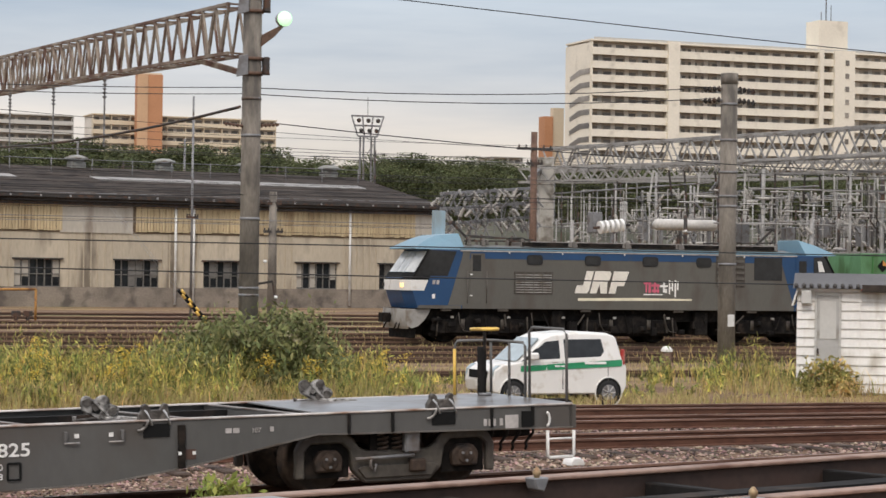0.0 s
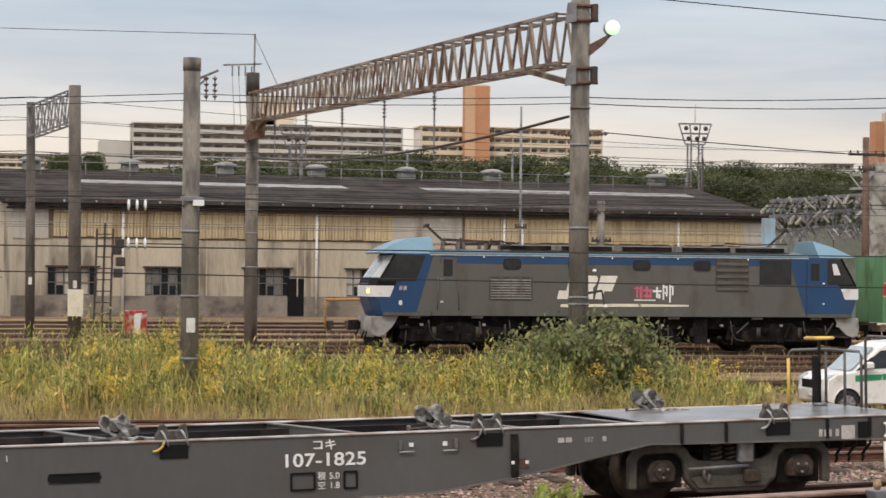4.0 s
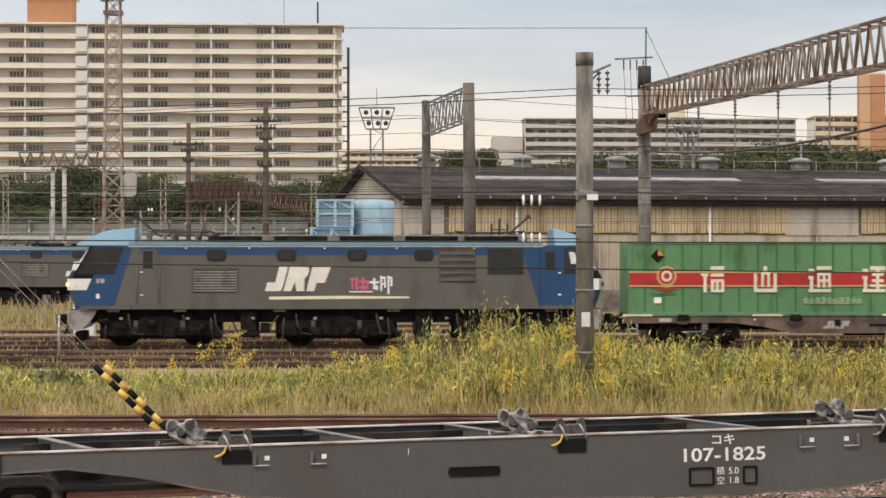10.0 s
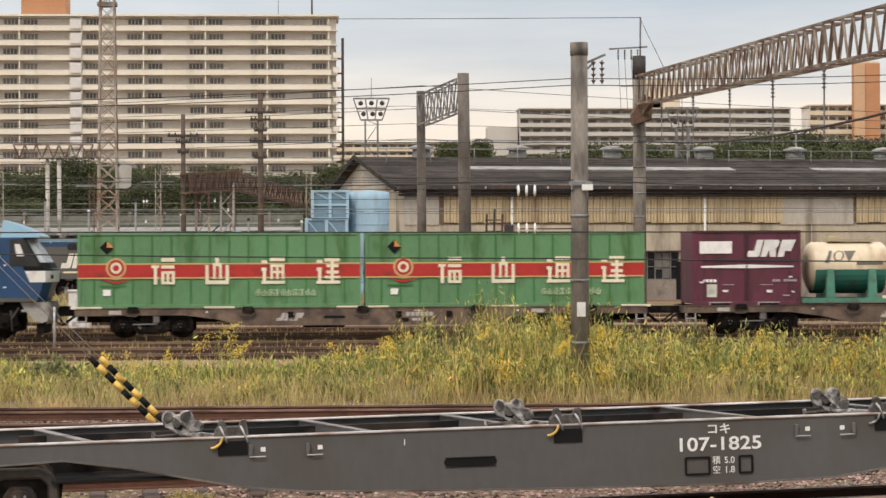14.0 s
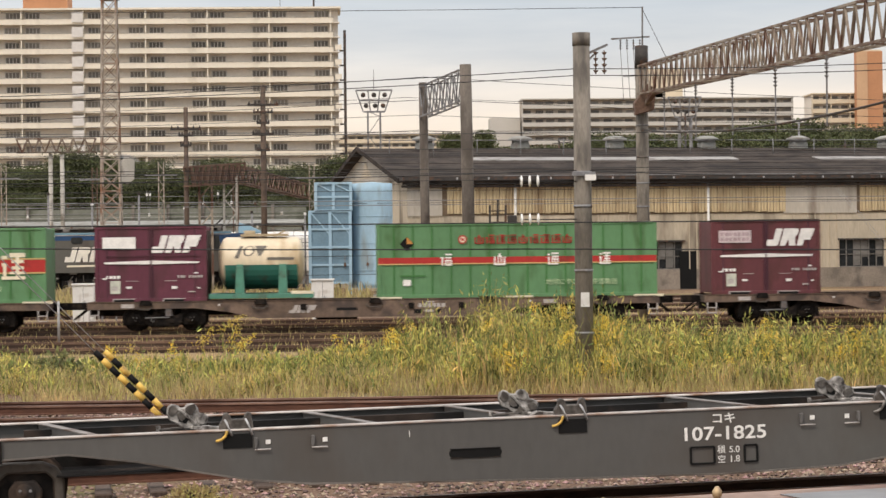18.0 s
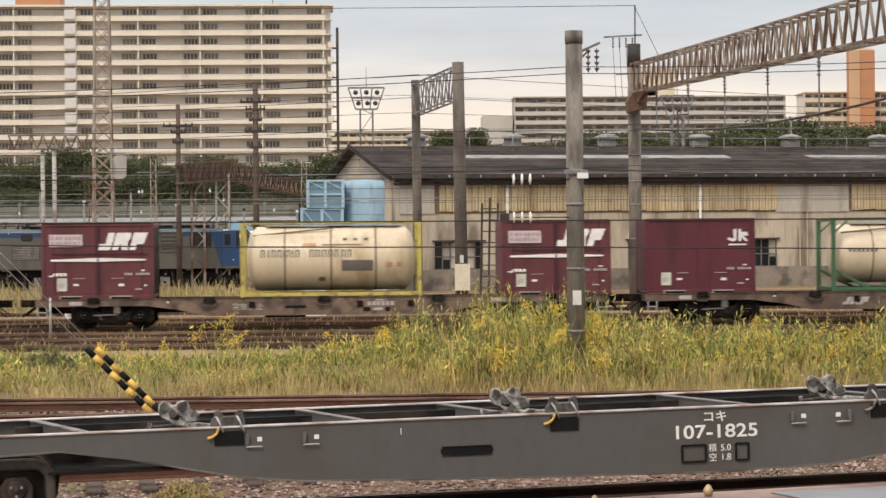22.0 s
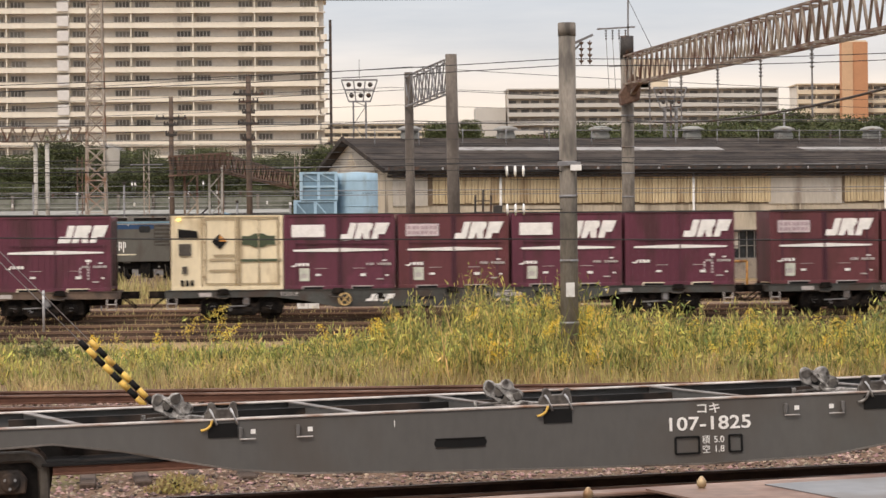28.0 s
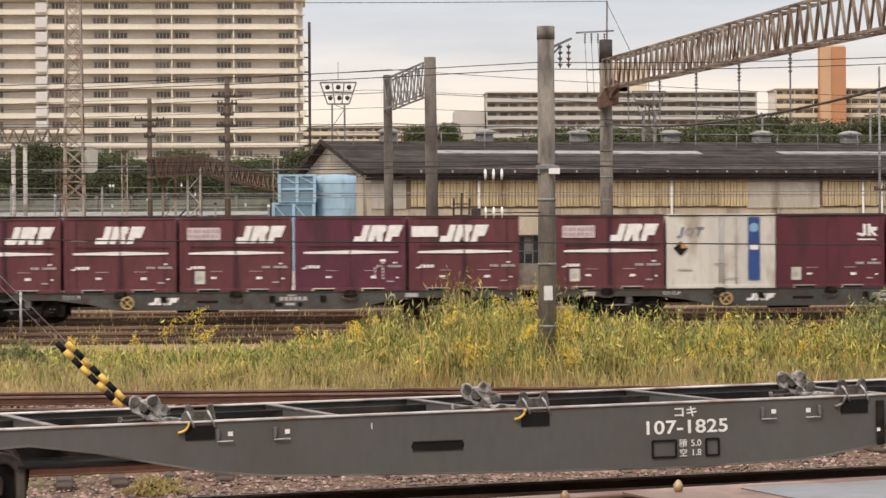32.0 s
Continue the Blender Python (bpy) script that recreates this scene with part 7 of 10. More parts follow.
def collector():
    c = thing("dust_collector", "light blue industrial dust collector with ribbed casing", "machine", pose(0, 133.0, -0.17))
    for x0, x1, z0, z1 in ((-0.85, 1.2, 5.15, 6.75), (-1.22, 1.15, 0.9, 5.1)):
        k = part("casing", Geo().box(x0, x1, 0.1, 3.0, z0, z1), M["blue_deep"], c, "ribbed light blue casing")
        for x in (x0, (x0 + x1) / 2, x1):
            part("upright", Geo().box(x - 0.09, x + 0.09, 0.0, 0.12, z0, z1), M["pale_blue"], k)
        n = 3 if z0 > 2 else 5
        for j in range(n):
            z = z0 + (z1 - z0) * j / (n - 1)
            part("stiffener", Geo().box(x0 - 0.08, x1 + 0.08, 0.02, 0.14, z - 0.06, z + 0.06), M["pale_blue"], k)
        for xa, xb in ((x0, (x0 + x1) / 2), ((x0 + x1) / 2, x1)):
            part("brace", Geo().bar((xa, 0.08, z1), (xb, 0.08, z1 - (z1 - z0) * 0.33), 0.07), M["pale_blue"], k)
    part("drum", Geo().lathe([(0, 0.55), (1.2, 0.55), (1.22, 0.9), (1.25, 6.3), (1.24, 6.75), (0, 6.85)], (2.45, 1.6, 0), "z", 32), M["pale_blue"], c, "light blue cylindrical drum")
    for z in (1.6, 3.2, 4.8):
        part("hoop", Geo().lathe([(1.26, z - 0.03), (1.28, z), (1.26, z + 0.03)], (2.45, 1.6, 0), "z", 32), M["pale_blue"], c)
    for x in (-1.1, 0.0, 1.1, 1.7, 3.2):
        part("leg", Geo().box(x - 0.1, x + 0.1, 0.2, 0.4, 0.0, 0.95), M["pale_blue"], c)
    part("plinth", Geo().box(-1.4, 3.9, -0.2, 3.2, -0.1, 0.12), M["conc_lt"], c)
    part("cabinet", Geo().box(2.9, 3.7, -0.6, -0.2, 0.0, 0.95), M["white"], c, "white cabinet", 0.02)


collector()

# ---- apartment blocks ----
M["ap_white"] = mat("warm_white_facade", (0.745, 0.69, 0.585), 0.85, 0, (2, 0.04), (0.12, 0.06), ((0.58, 0.53, 0.44), 0.12, 0.35), 0.0)
M["ap_recess"] = mat("beige_balcony_wall", (0.68, 0.63, 0.56), 0.85, 0, (2, 0.05), (0.15, 0.08), None, 0.0)
M["ap_dark"] = mat("dark_balcony_window", (0.18, 0.16, 0.138), 0.3, 0, (1, 0.1), (0.2, 0.4), None, 0.0, spec=0.5, vary=0.5)
M["ap_gray"] = mat("pale_gray_facade", (0.50, 0.48, 0.44), 0.85, 0, (2, 0.04), (0.12, 0.06), None, 0.0)
M["ap_orange"] = mat("orange_tile_facade", (0.47, 0.23, 0.12), 0.8, 0, (2, 0.05), (0.15, 0.08), None, 0.0)
M["ap_cream"] = mat("cream_facade", (0.62, 0.53, 0.40), 0.85, 0, (2, 0.04), (0.12, 0.06), None, 0.0)
M["ap_peach"] = mat("peach_tile_facade", (0.56, 0.36, 0.22), 0.85, 0, (2, 0.04), (0.12, 0.06), None, 0.0)
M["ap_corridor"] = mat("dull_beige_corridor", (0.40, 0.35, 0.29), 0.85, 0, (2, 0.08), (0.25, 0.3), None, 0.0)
WINDOW = {}


def balcony_block(name, label, x0, x1, y, top, floors, bay, depth=13.0, fh=2.8, wall="ap_white", recess="ap_recess", skip=0, slab=1.15, stair=(), fins=True):
    """A slab block: balcony parapets floor by floor, dark recesses with windows, party walls."""
    b = thing(name, label, "apartment block", pose(x0, y, 0))
    W = x1 - x0
    H = top
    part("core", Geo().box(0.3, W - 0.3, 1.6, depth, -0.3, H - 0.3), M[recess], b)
    part("roof_slab", Geo().box(-0.2, W + 0.2, -0.1, depth, H - 0.35, H), M[wall], b, "flat white roof edge")
    pm = Geo().box(0, W, 0.0, 0.25, 0, slab).mesh("parapet", M[wall])
    sm = Geo().box(0, W, 0.25, 1.7, 0, 0.2).mesh("balcony_slab", M[recess])
    key = (round(bay, 1),)
    if key not in WINDOW:
        WINDOW[key] = Geo().box(-bay * 0.17, bay * 0.17, 0, 0.08, 0.1, 2.0).mesh("window", M["ap_dark"])
    wm = WINDOW[key]
    n = max(1, int(round(W / bay)))
    bw = W / n
    party = Geo().box(-0.12, 0.12, 0.1, 1.62, 0, (floors - skip) * fh).mesh("party_wall", M[wall])
    z_low = H - floors * fh
    for f in range(skip, floors):
        z = H - (floors - f) * fh - 0.35
        part("parapet", pm, None, b, at=pose(0, 0, z))
        part("balcony_slab", sm, None, b, at=pose(0, 0, z))
        for k in range(n):
            for q in (0.24, 0.76):
                if any(a <= (k + q) * bw <= c for a, c in stair):
                    continue
                part("window", wm, None, b, at=pose((k + q + random.uniform(-0.03, 0.03)) * bw, 1.52, z + 0.25))
    for k in range(n + 1) if fins else (0, n):
        part("party_wall", party, None, b, at=pose(min(W - 0.12, max(0.12, k * bw)), 0, z_low + skip * fh - 0.35))
    for a, c in stair:
        part("stair_tower", Geo().box(a, c, -0.6, 2, z_low, H + 0.2), M[wall], b, "plain stair tower strip")
    return b


def paired_block():
    """The long block whose windows flank every party wall, with a white stair strip."""
    W, H, fh, depth = 80.1, 47.9, 2.73, 13.0
    b = thing("apartment_block", "tall white apartment block with rows of balconies", "apartment block", pose(-78.0, 420, 0))
    part("core", Geo().box(0.3, W - 0.3, 1.6, depth, -0.3, H - 0.3), M["ap_recess"], b)
    part("roof_slab", Geo().box(-0.2, W + 0.2, -0.1, depth, H - 0.35, H), M["ap_white"], b, "flat white roof edge")
    pm = Geo().box(0, W - 1.2, 0.0, 0.2, 0, 1.02).mesh("parapet", M["ap_white"])
    cap = Geo().box(0, W - 1.1, -0.06, 0.26, 1.02, 1.10).mesh("coping", M["conc_lt"])
    sm = Geo().box(0, W, 0.2, 1.7, 0, 0.18).mesh("balcony_slab", M["ap_recess"])
    panes = Geo().box(-1.3, 1.3, 0.0, 0.06, 0.9, 2.25).mesh("window", M["ap_dark"])
    bars = Geo()
    for k in range(5):
        x = -1.3 + 0.65 * k
        bars.box(x - 0.07, x + 0.07, -0.05, 0.0, 0.9, 2.25)
    bars = bars.box(-1.3, 1.3, -0.05, 0.0, 2.17, 2.27).mesh("window_frame", M["ap_gray"])
    party = Geo().box(-0.11, 0.11, 0.15, 1.62, 0.18, 2.73).mesh("party_wall", M["ap_white"])
    box_ = Geo().box(0, 2.1, -0.35, 1.6, 0.0, 1.9).mesh("stair_box", M["ap_bright"])
    lines = [W - 1.7 - 11.4 * k for k in range(7)]
    for f in range(4, 17):
        z = H - (17 - f) * fh - 0.3
        p = part("parapet", pm, None, b, at=pose(0, 0, z))
        part("coping", cap, None, p)
        part("balcony_slab", sm, None, b, at=pose(0, 0, z))
        part("stair_box", box_, None, b, at=pose(30.7, 0, z + 0.35))
        for n, x in enumerate(lines):
            part("party_wall", party, None, b, at=pose(x, 0, z))
            for dx in (-1.75, 1.95):
                if x + dx + 1.3 < W and not 29.0 < x + dx < 34.0:
                    w_ = part("window", panes, None, b, at=pose(x + dx + random.uniform(-0.15, 0.15), 1.52, z + 0.02))
                    part("window_frame", bars, None, w_)
    return b


M["ap_bright"] = mat("bright_white_stair_panel", (0.64, 0.62, 0.59), 0.5, 0, (2, 0.05), (0.3, 0.1), None, 0.0)
left = paired_block()
pent = part("penthouse", Geo().box(21.4, 29.6, 3, 11, 47.9, 53.0), M["ap_orange"], left, "orange tiled lift penthouse")
part("penthouse_cap", Geo().box(20.8, 30.2, 2.4, 11.6, 53.0, 55.4), M["ap_white"], pent)
fe = part("fire_escape", Geo().box(80.75, 81.25, 0.2, 1.4, 0, 43.5), M["iron"], left, "dark outside fire escape")
for k in range(12):
    part("landing", Geo().box(80.0, 80.9, 0.2, 1.6, 9.6 + 2.73 * k, 9.8 + 2.73 * k), M["iron"], fe)
    part("landing_rail", Geo().box(79.2, 80.4, 0.0, 0.2, 9.8 + 2.73 * k, 10.8 + 2.73 * k), M["ap_white"], fe)
pieces("roof_mast", Geo().cyl((75.3, 5, 47.8), (75.3, 5, 52.5), 0.18, 6).cyl((69, 5, 47.8), (69, 5, 58), 0.05, 5), M["iron"], left)

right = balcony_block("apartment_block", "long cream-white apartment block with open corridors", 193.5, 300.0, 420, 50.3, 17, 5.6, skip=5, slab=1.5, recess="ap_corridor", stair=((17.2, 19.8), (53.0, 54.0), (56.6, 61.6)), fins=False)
part("end_wall", Geo().box(-0.12, 0.3, 0.4, 13.0, -0.3, 49.6), M["ap_white"], right, "cream end wall with stair openings")
sw = Geo().prism([(0.8, 0.6), (5.2, 0.6), (10.5, -0.4), (10.5, 0.5), (5.8, 1.7), (0.8, 1.7)], -0.2, -0.1, "x").mesh("stair_opening", M["ap_dark"])
for k in range(11):
    part("stair_opening", sw, None, right, at=pose(0, 0, 14.6 + 2.8 * k))
ph = part("penthouse", Geo().box(53.6, 60.6, 1, 6.5, 50.3, 57.0), M["ap_white"], right, "cream lift penthouse")
part("penthouse_aerial", Geo().cyl((56.4, 3, 57), (56.4, 3, 62.5), 0.12, 6).cyl((57.6, 3, 57), (57.6, 3, 60.5), 0.08, 6).cyl((55.2, 3, 57), (55.2, 3, 59.0), 0.08, 6), M["iron"], ph)
sq = Geo().box(0, 0.9, -0.7, -0.58, 0, 1.1).mesh("stair_window", M["ap_dark"])
for k in range(12):
    part("stair_window", sq, None, right, at=pose(59.2, 0, 16.6 + 2.8 * k))
part("roof_rail", Geo().box(0.5, 106, 0.2, 0.35, 50.3, 50.75), M["ap_gray"], right, "gray roof railing")
for k in range(34):
    part("corridor_door", Geo().box(2.0 + 3.05 * k, 2.95 + 3.05 * k, 1.48, 1.58, 14.2, 49.4), M["ap_recess"] if k % 3 else M["ap_gray"], right)
part("orange_wing", Geo().box(-1.6, 0.3, 20, 23.3, -0.3, 35.5), M["ap_orange"], right, "orange neighbouring wing")
part("cream_wing", Geo().box(0.5, 3.0, 20.5, 22, -0.3, 37.4), M["ap_cream"], right)

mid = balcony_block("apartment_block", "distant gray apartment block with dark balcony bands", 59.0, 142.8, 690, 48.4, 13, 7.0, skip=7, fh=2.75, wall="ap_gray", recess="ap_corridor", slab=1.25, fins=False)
part("roof_box", Geo().box(36, 44, 3, 9, 48.4, 51.5), M["ap_gray"], mid)
part("stepped_end", Geo().box(-9.5, -0.3, 4, 14, -0.3, 42.8), M["ap_gray"], mid, "stepped white end")
part("roof_box", Geo().box(38, 50, 3, 9, 48.4, 57.5), M["ap_cream"], mid, "cream roof tank housing")

tower = thing("orange_tower", "slim orange and cream apartment tower", "apartment tower", pose(153.2, 650, 0))
part("shaft", Geo().box(0, 7.6, 0, 3.2, -0.3, 58.7), M["ap_orange"], tower, "orange tiled shaft")
part("cream_edge", Geo().box(-0.05, 3.1, -0.3, 0, 10, 58.7), M["ap_peach"], tower, "paler orange strip")
part("roof_cap", Geo().box(0.3, 7.3, 0.4, 2.8, 58.7, 59.2), M["ap_cream"], tower)
balcony_block("apartment_block", "cream mid-rise apartment block behind the trees", 141.2, 197.2, 655, 47.0, 13, 5.6, skip=7, fh=2.75, wall="ap_cream", slab=1.3)
balcony_block("apartment_block", "pale distant apartment block beyond the yard", 3.0, 46.0, 780, 42.5, 12, 6.0, skip=6, fh=2.7, wall="ap_cream", recess="ap_gray", slab=1.4)
balcony_block("apartment_block", "low gray apartment block beyond the trees", 96.0, 126.5, 470, 26.5, 7, 6.0, skip=3, fh=2.8, wall="ap_gray", slab=1.2)
balcony_block("apartment_block", "far gray tower beyond the substation", 262, 272, 640, 37.5, 12, 5.0, skip=5, fh=2.75, wall="ap_gray", slab=1.2)


# ---- poles, gantries, lamps ----
M["conc_dk"] = mat("dark_weathered_concrete", (0.135, 0.115, 0.098), 0.9, 0, (14, 0.18), (0.9, 0.3), ((0.075, 0.062, 0.052), 0.5, 1.6), 0.3, (1, 1, 0.4))
def pole(name, label, x, y, z_top, r0, r1, group="concrete poles", bands=(), plate=None):
    zg = ground_z(x, y)
    p = thing(name, label, "pole", pose(x, y, zg), group=group)
    part("shaft", Geo().cyl((0, 0, -0.3), (0, 0, z_top - zg), r0, 20, r1), M["conc"], p, "weathered round concrete shaft")
    part("cap", Geo().cyl((0, 0, z_top - zg - 0.25), (0, 0, z_top - zg + 0.02), r1 + 0.012, 20), M["conc"], p)
    for z in bands:
        rr = r0 + (r1 - r0) * z / (z_top - zg)
        part("band", Geo().cyl((0, 0, z - 0.03), (0, 0, z + 0.03), rr + 0.012, 20), M["galv_dk"], p, "steel clamp band")
    if plate:
        part("number_plate", Geo().box(-0.09, 0.09, -r0 - 0.02, -r0 - 0.005, plate, plate + 0.3), M["white"], p, "small white plate")
    return p


def string_of_discs(g, a, b, r=0.09, n=4):
    """Insulator discs along a line."""
    a, b = Vector(a), Vector(b)
    d = (b - a).normalized()
    for k in range(n):
        c = a.lerp(b, (k + 0.5) / n)
        g.cyl(c - d * 0.025, c + d * 0.025, r, 10, r * 0.45)
    g.cyl(a, b, 0.014, 6)


pr = pole("concrete_pole", "weathered concrete pole with insulators in the grass", 26.93, 50.0, 7.62, 0.22, 0.205, bands=(2.9, 4.35, 4.6, 5.2, 6.0, 6.9), plate=1.35)
g, arm = Geo(), Geo()
for z in (7.28, 7.0):
    for s in (-1, 1):
        string_of_discs(g, (s * 0.25, 0, z), (s * 0.75, 0, z - 0.05), 0.08)
        arm.bar((0, 0, z), (s * 0.28, 0, z), 0.05)
part("insulator", g, M["iron"], pr, "dark strain insulators")
pieces("bracket", arm, M["galv_dk"], pr)

pc = pole("concrete_pole", "tall weathered concrete pole with a bracket arm", 5.27, 47.0, 7.1, 0.19, 0.175, bands=(0.9, 2.2, 3.55, 4.25), plate=1.45)
g, arm = Geo(), Geo()
arm.bar((0.1, 0, 6.72), (0.55, 0, 6.92), 0.05).bar((0.1, 0, 6.55), (0.3, 0, 6.75), 0.04).box(-0.24, 0.24, -0.24, -0.16, 4.18, 4.26)
for x in (0.3, 0.48):
    string_of_discs(g, (x, 0, 6.8), (x, 0, 6.3), 0.06, 4)
part("insulator", g, M["rustbrown"], pc, "brown hanging insulators")
pieces("bracket", arm, M["galv_dk"], pc)
part("fitting", Geo().box(0.02, 0.25, -0.26, -0.17, 4.08, 4.2), M["porcelain"], pc)

pg = pole("concrete_pole", "heavy concrete pole carrying a lattice gantry and lamp", 13.68, 47.0, 9.6, 0.22, 0.20, bands=(2.05, 2.2, 3.7, 5.5, 6.3), plate=None)
for z in (7.0, 8.35):
    for dz in (-0.16, 0.16):
        gc = part("gantry_clamp", Geo().cyl((0, 0, z + dz - 0.035), (0, 0, z + dz + 0.035), 0.245, 20), M["rustbrown"], pg, "rusty bolted gantry clamp")
        part("clamp_bolt", Geo().bar((0.24, -0.12, z + dz), (0.36, -0.12, z + dz), 0.05), M["iron"], gc)
    part("gantry_plate", Geo().prism([(-0.42, z - 0.26), (-0.16, z - 0.2), (-0.16, z + 0.24), (-0.36, z + 0.2)], -0.26, -0.22), M["galv_dk"], pg, "steel gusset plate", 0.01)
    part("gantry_stop", Geo().box(0.2, 0.33, -0.25, -0.05, z - 0.18, z + 0.2), M["iron"], pg, "", 0.02)
lm = part("lamp_arm", Geo().prism([(0.15, 7.42), (0.17, 7.68), (0.5, 7.86), (0.66, 7.96), (0.66, 7.9), (0.45, 7.66)], -0.2, -0.12), M["rustbrown"], pg, "rusty lamp bracket", 0.01)
part("lamp_head", Geo().lathe([(0.0, -0.12), (0.1, -0.11), (0.17, 0.0), (0.16, 0.08), (0, 0.1)], (0.64, -0.17, 8.04), "y", 16), M["galv"], lm, "round lamp head")
part("lamp_glass", Geo().lathe([(0.0, -0.2), (0.09, -0.19), (0.15, -0.15), (0.165, -0.11)], (0.64, -0.17, 8.04), "y", 16), glow("pale_green_lamp", (0.52, 0.95, 0.56), 0.95), lm, "pale green glowing lamp glass")
g = Geo()
for z, s in ((5.72, 1), (5.7, -1)):
    string_of_discs(g, (s * 0.2, -0.05, z), (s * 0.62, -0.05, z + 0.04), 0.05, 5)
part("insulator", g, M["rustbrown"], pg, "brown insulators")
part("hook_arm", Geo().bar((0.2, -0.1, 2.3), (0.5, -0.1, 2.35), 0.05).bar((0.5, -0.1, 2.35), (0.55, -0.1, 2.05), 0.03), M["iron"], pg)
part("small_insulator", Geo().lathe([(0, 0), (0.035, 0), (0.045, 0.03), (0.03, 0.06), (0, 0.07)], (0.3, -0.2, 2.75), "z", 10).lathe([(0, 0), (0.035, 0), (0.045, 0.03), (0.03, 0.06), (0, 0.07)], (0.55, -0.2, 1.98), "z", 10), M["porcelain"], pg)

pf = pole("concrete_pole", "concrete gantry pole beyond the running lines", 11.95, 86.0, 10.3, 0.25, 0.235, bands=(3.0, 4.3, 5.2, 6.2, 7.4))
g, arm = Geo(), Geo()
arm.bar((-1.15, 0, 10.72), (0.32, 0, 10.80), 0.06).bar((0.04, 0, 10.1), (0.06, 0, 11.95), 0.06).bar((-0.7, 0, 9.3), (0.5, 0, 9.35), 0.06)
part("pole_sleeve", Geo().cyl((0, 0, 9.6), (0, 0, 10.45), 0.255, 18), M["iron"], pf, "dark steel sleeve")
part("gantry_shoe", Geo().prism([(-0.35, 7.75), (0.35, 7.95), (0.42, 8.75), (0.1, 8.95), (-0.4, 8.2)], -0.9, -0.3), M["rustbrown"], pf, "rusty gantry shoe", 0.03)
for x in (-0.8, -0.55, -0.3, -0.05):
    string_of_discs(g, (x, 0, 10.7), (x, 0, 10.3), 0.05, 4)
    arm.bar((x, 0, 10.3), (x + 0.1, 0, 8.4), 0.02)
pieces("bracket", arm, M["galv_dk"], pf)
part("insulator", g, M["iron"], pf, "row of dark insulators")


def truss(owner, a, b, h, w, n, chord=0.07, web=0.05, material=None):
    """A lattice beam of four chords between a and b (tops of the ends)."""
    a, b = Vector(a), Vector(b)
    d = (b - a).normalized()
    side = d.cross(Vector((0, 0, 1))).normalized() * w / 2
    down = Vector((0, 0, -h))
    material = material or M["lattice"]
    for o in (side, -side, side + down, -side + down):
        part("chord", Geo().bar(a + o, b + o, chord), material, owner)
    g = Geo()
    for face in (side, -side):
        for k in range(n):
            p, q = a.lerp(b, k / n), a.lerp(b, (k + 0.5) / n)
            r = a.lerp(b, (k + 1) / n)
            g.bar(p + face, q + face + down, web)
            g.bar(q + face + down, r + face, web)
    for k in range(n + 1):
        p = a.lerp(b, k / n)
        g.bar(p + side, p - side, web * 0.8)
        g.bar(p + side + down, p - side + down, web * 0.8)
    tagged(part("lacing", g, material, owner, "diagonal lattice lacing"), kind="stuff")


gan = thing("gantry", "rust-streaked lattice steel gantry beam across the tracks", "gantry")
truss(gan, (13.5, 47.3, 8.34), (12.05, 85.7, 9.53), 1.07, 0.55, 40)
part("knee", Geo().bar((13.55, 47.6, 6.9), (13.35, 50.5, 7.4), 0.12), M["lattice"], gan)
part("knee", Geo().bar((11.98, 86, 7.9), (12.1, 83.5, 8.45), 0.16), M["lattice"], gan)
for t in (0.3, 0.45, 0.6, 0.75, 0.9):
    p = Vector((13.5, 47.3, 8.42)).lerp(Vector((12.05, 85.7, 9.55)), t)
    g = Geo().bar((p.x, p.y, p.z - 1.12), (p.x, p.y, p.z - 3.0), 0.04)
    string_of_discs(g, (p.x, p.y, p.z - 1.2), (p.x, p.y, p.z - 1.75), 0.07, 5)
    part("dropper", g, M["galv_dk"], gan)

gp = thing("gantry", "short lattice gantry between two concrete poles", "gantry")
part("post", Geo().cyl((5.5, 89.5, -0.4), (5.41, 89.5, 9.95), 0.26, 16, 0.23), M["conc_dk"], gp, "weathered concrete post")
part("post", Geo().cyl((4.0, 95.0, -0.4), (3.95, 95.0, 9.65), 0.20, 16, 0.18), M["conc_dk"], gp)
truss(gp, (5.35, 89.8, 9.75), (3.98, 94.9, 9.45), 1.25, 0.4, 6, 0.06, 0.045, M["galv_dk"])
part("shelter_plate", Geo().box(5.2, 5.8, 89.2, 89.26, 0.9, 1.95), M["cream_mark"], gp, "pale notice board")
part("post_plate", Geo().box(5.4, 5.55, 89.2, 89.24, 2.0, 2.3).box(3.9, 4.05, 94.7, 94.75, 2.1, 2.4), M["white"], gp)

sp = thing("signal_mast", "dark ladder mast with relay boxes by the shed", "mast", pose(7.3, 100.0, -0.2))
g = Geo()
for x in (-0.35, 0.0, 0.35):
    g.bar((x, 0, 0), (x + 0.12, 0, 5.0 - 0.7 * abs(x)), 0.09)
for k in range(9):
    g.bar((-0.3, 0, 0.5 + 0.5 * k), (0.4, 0, 0.5 + 0.5 * k), 0.05)
part("frame", g, M["iron"], sp)
for x, z in ((0.45, 3.6), (0.6, 3.1), (0.5, 2.6), (0.55, 3.9)):
    part("relay_box", Geo().box(x, x + 0.4, -0.15, 0.15, z, z + 0.4), M["iron"], sp, "", 0.03)


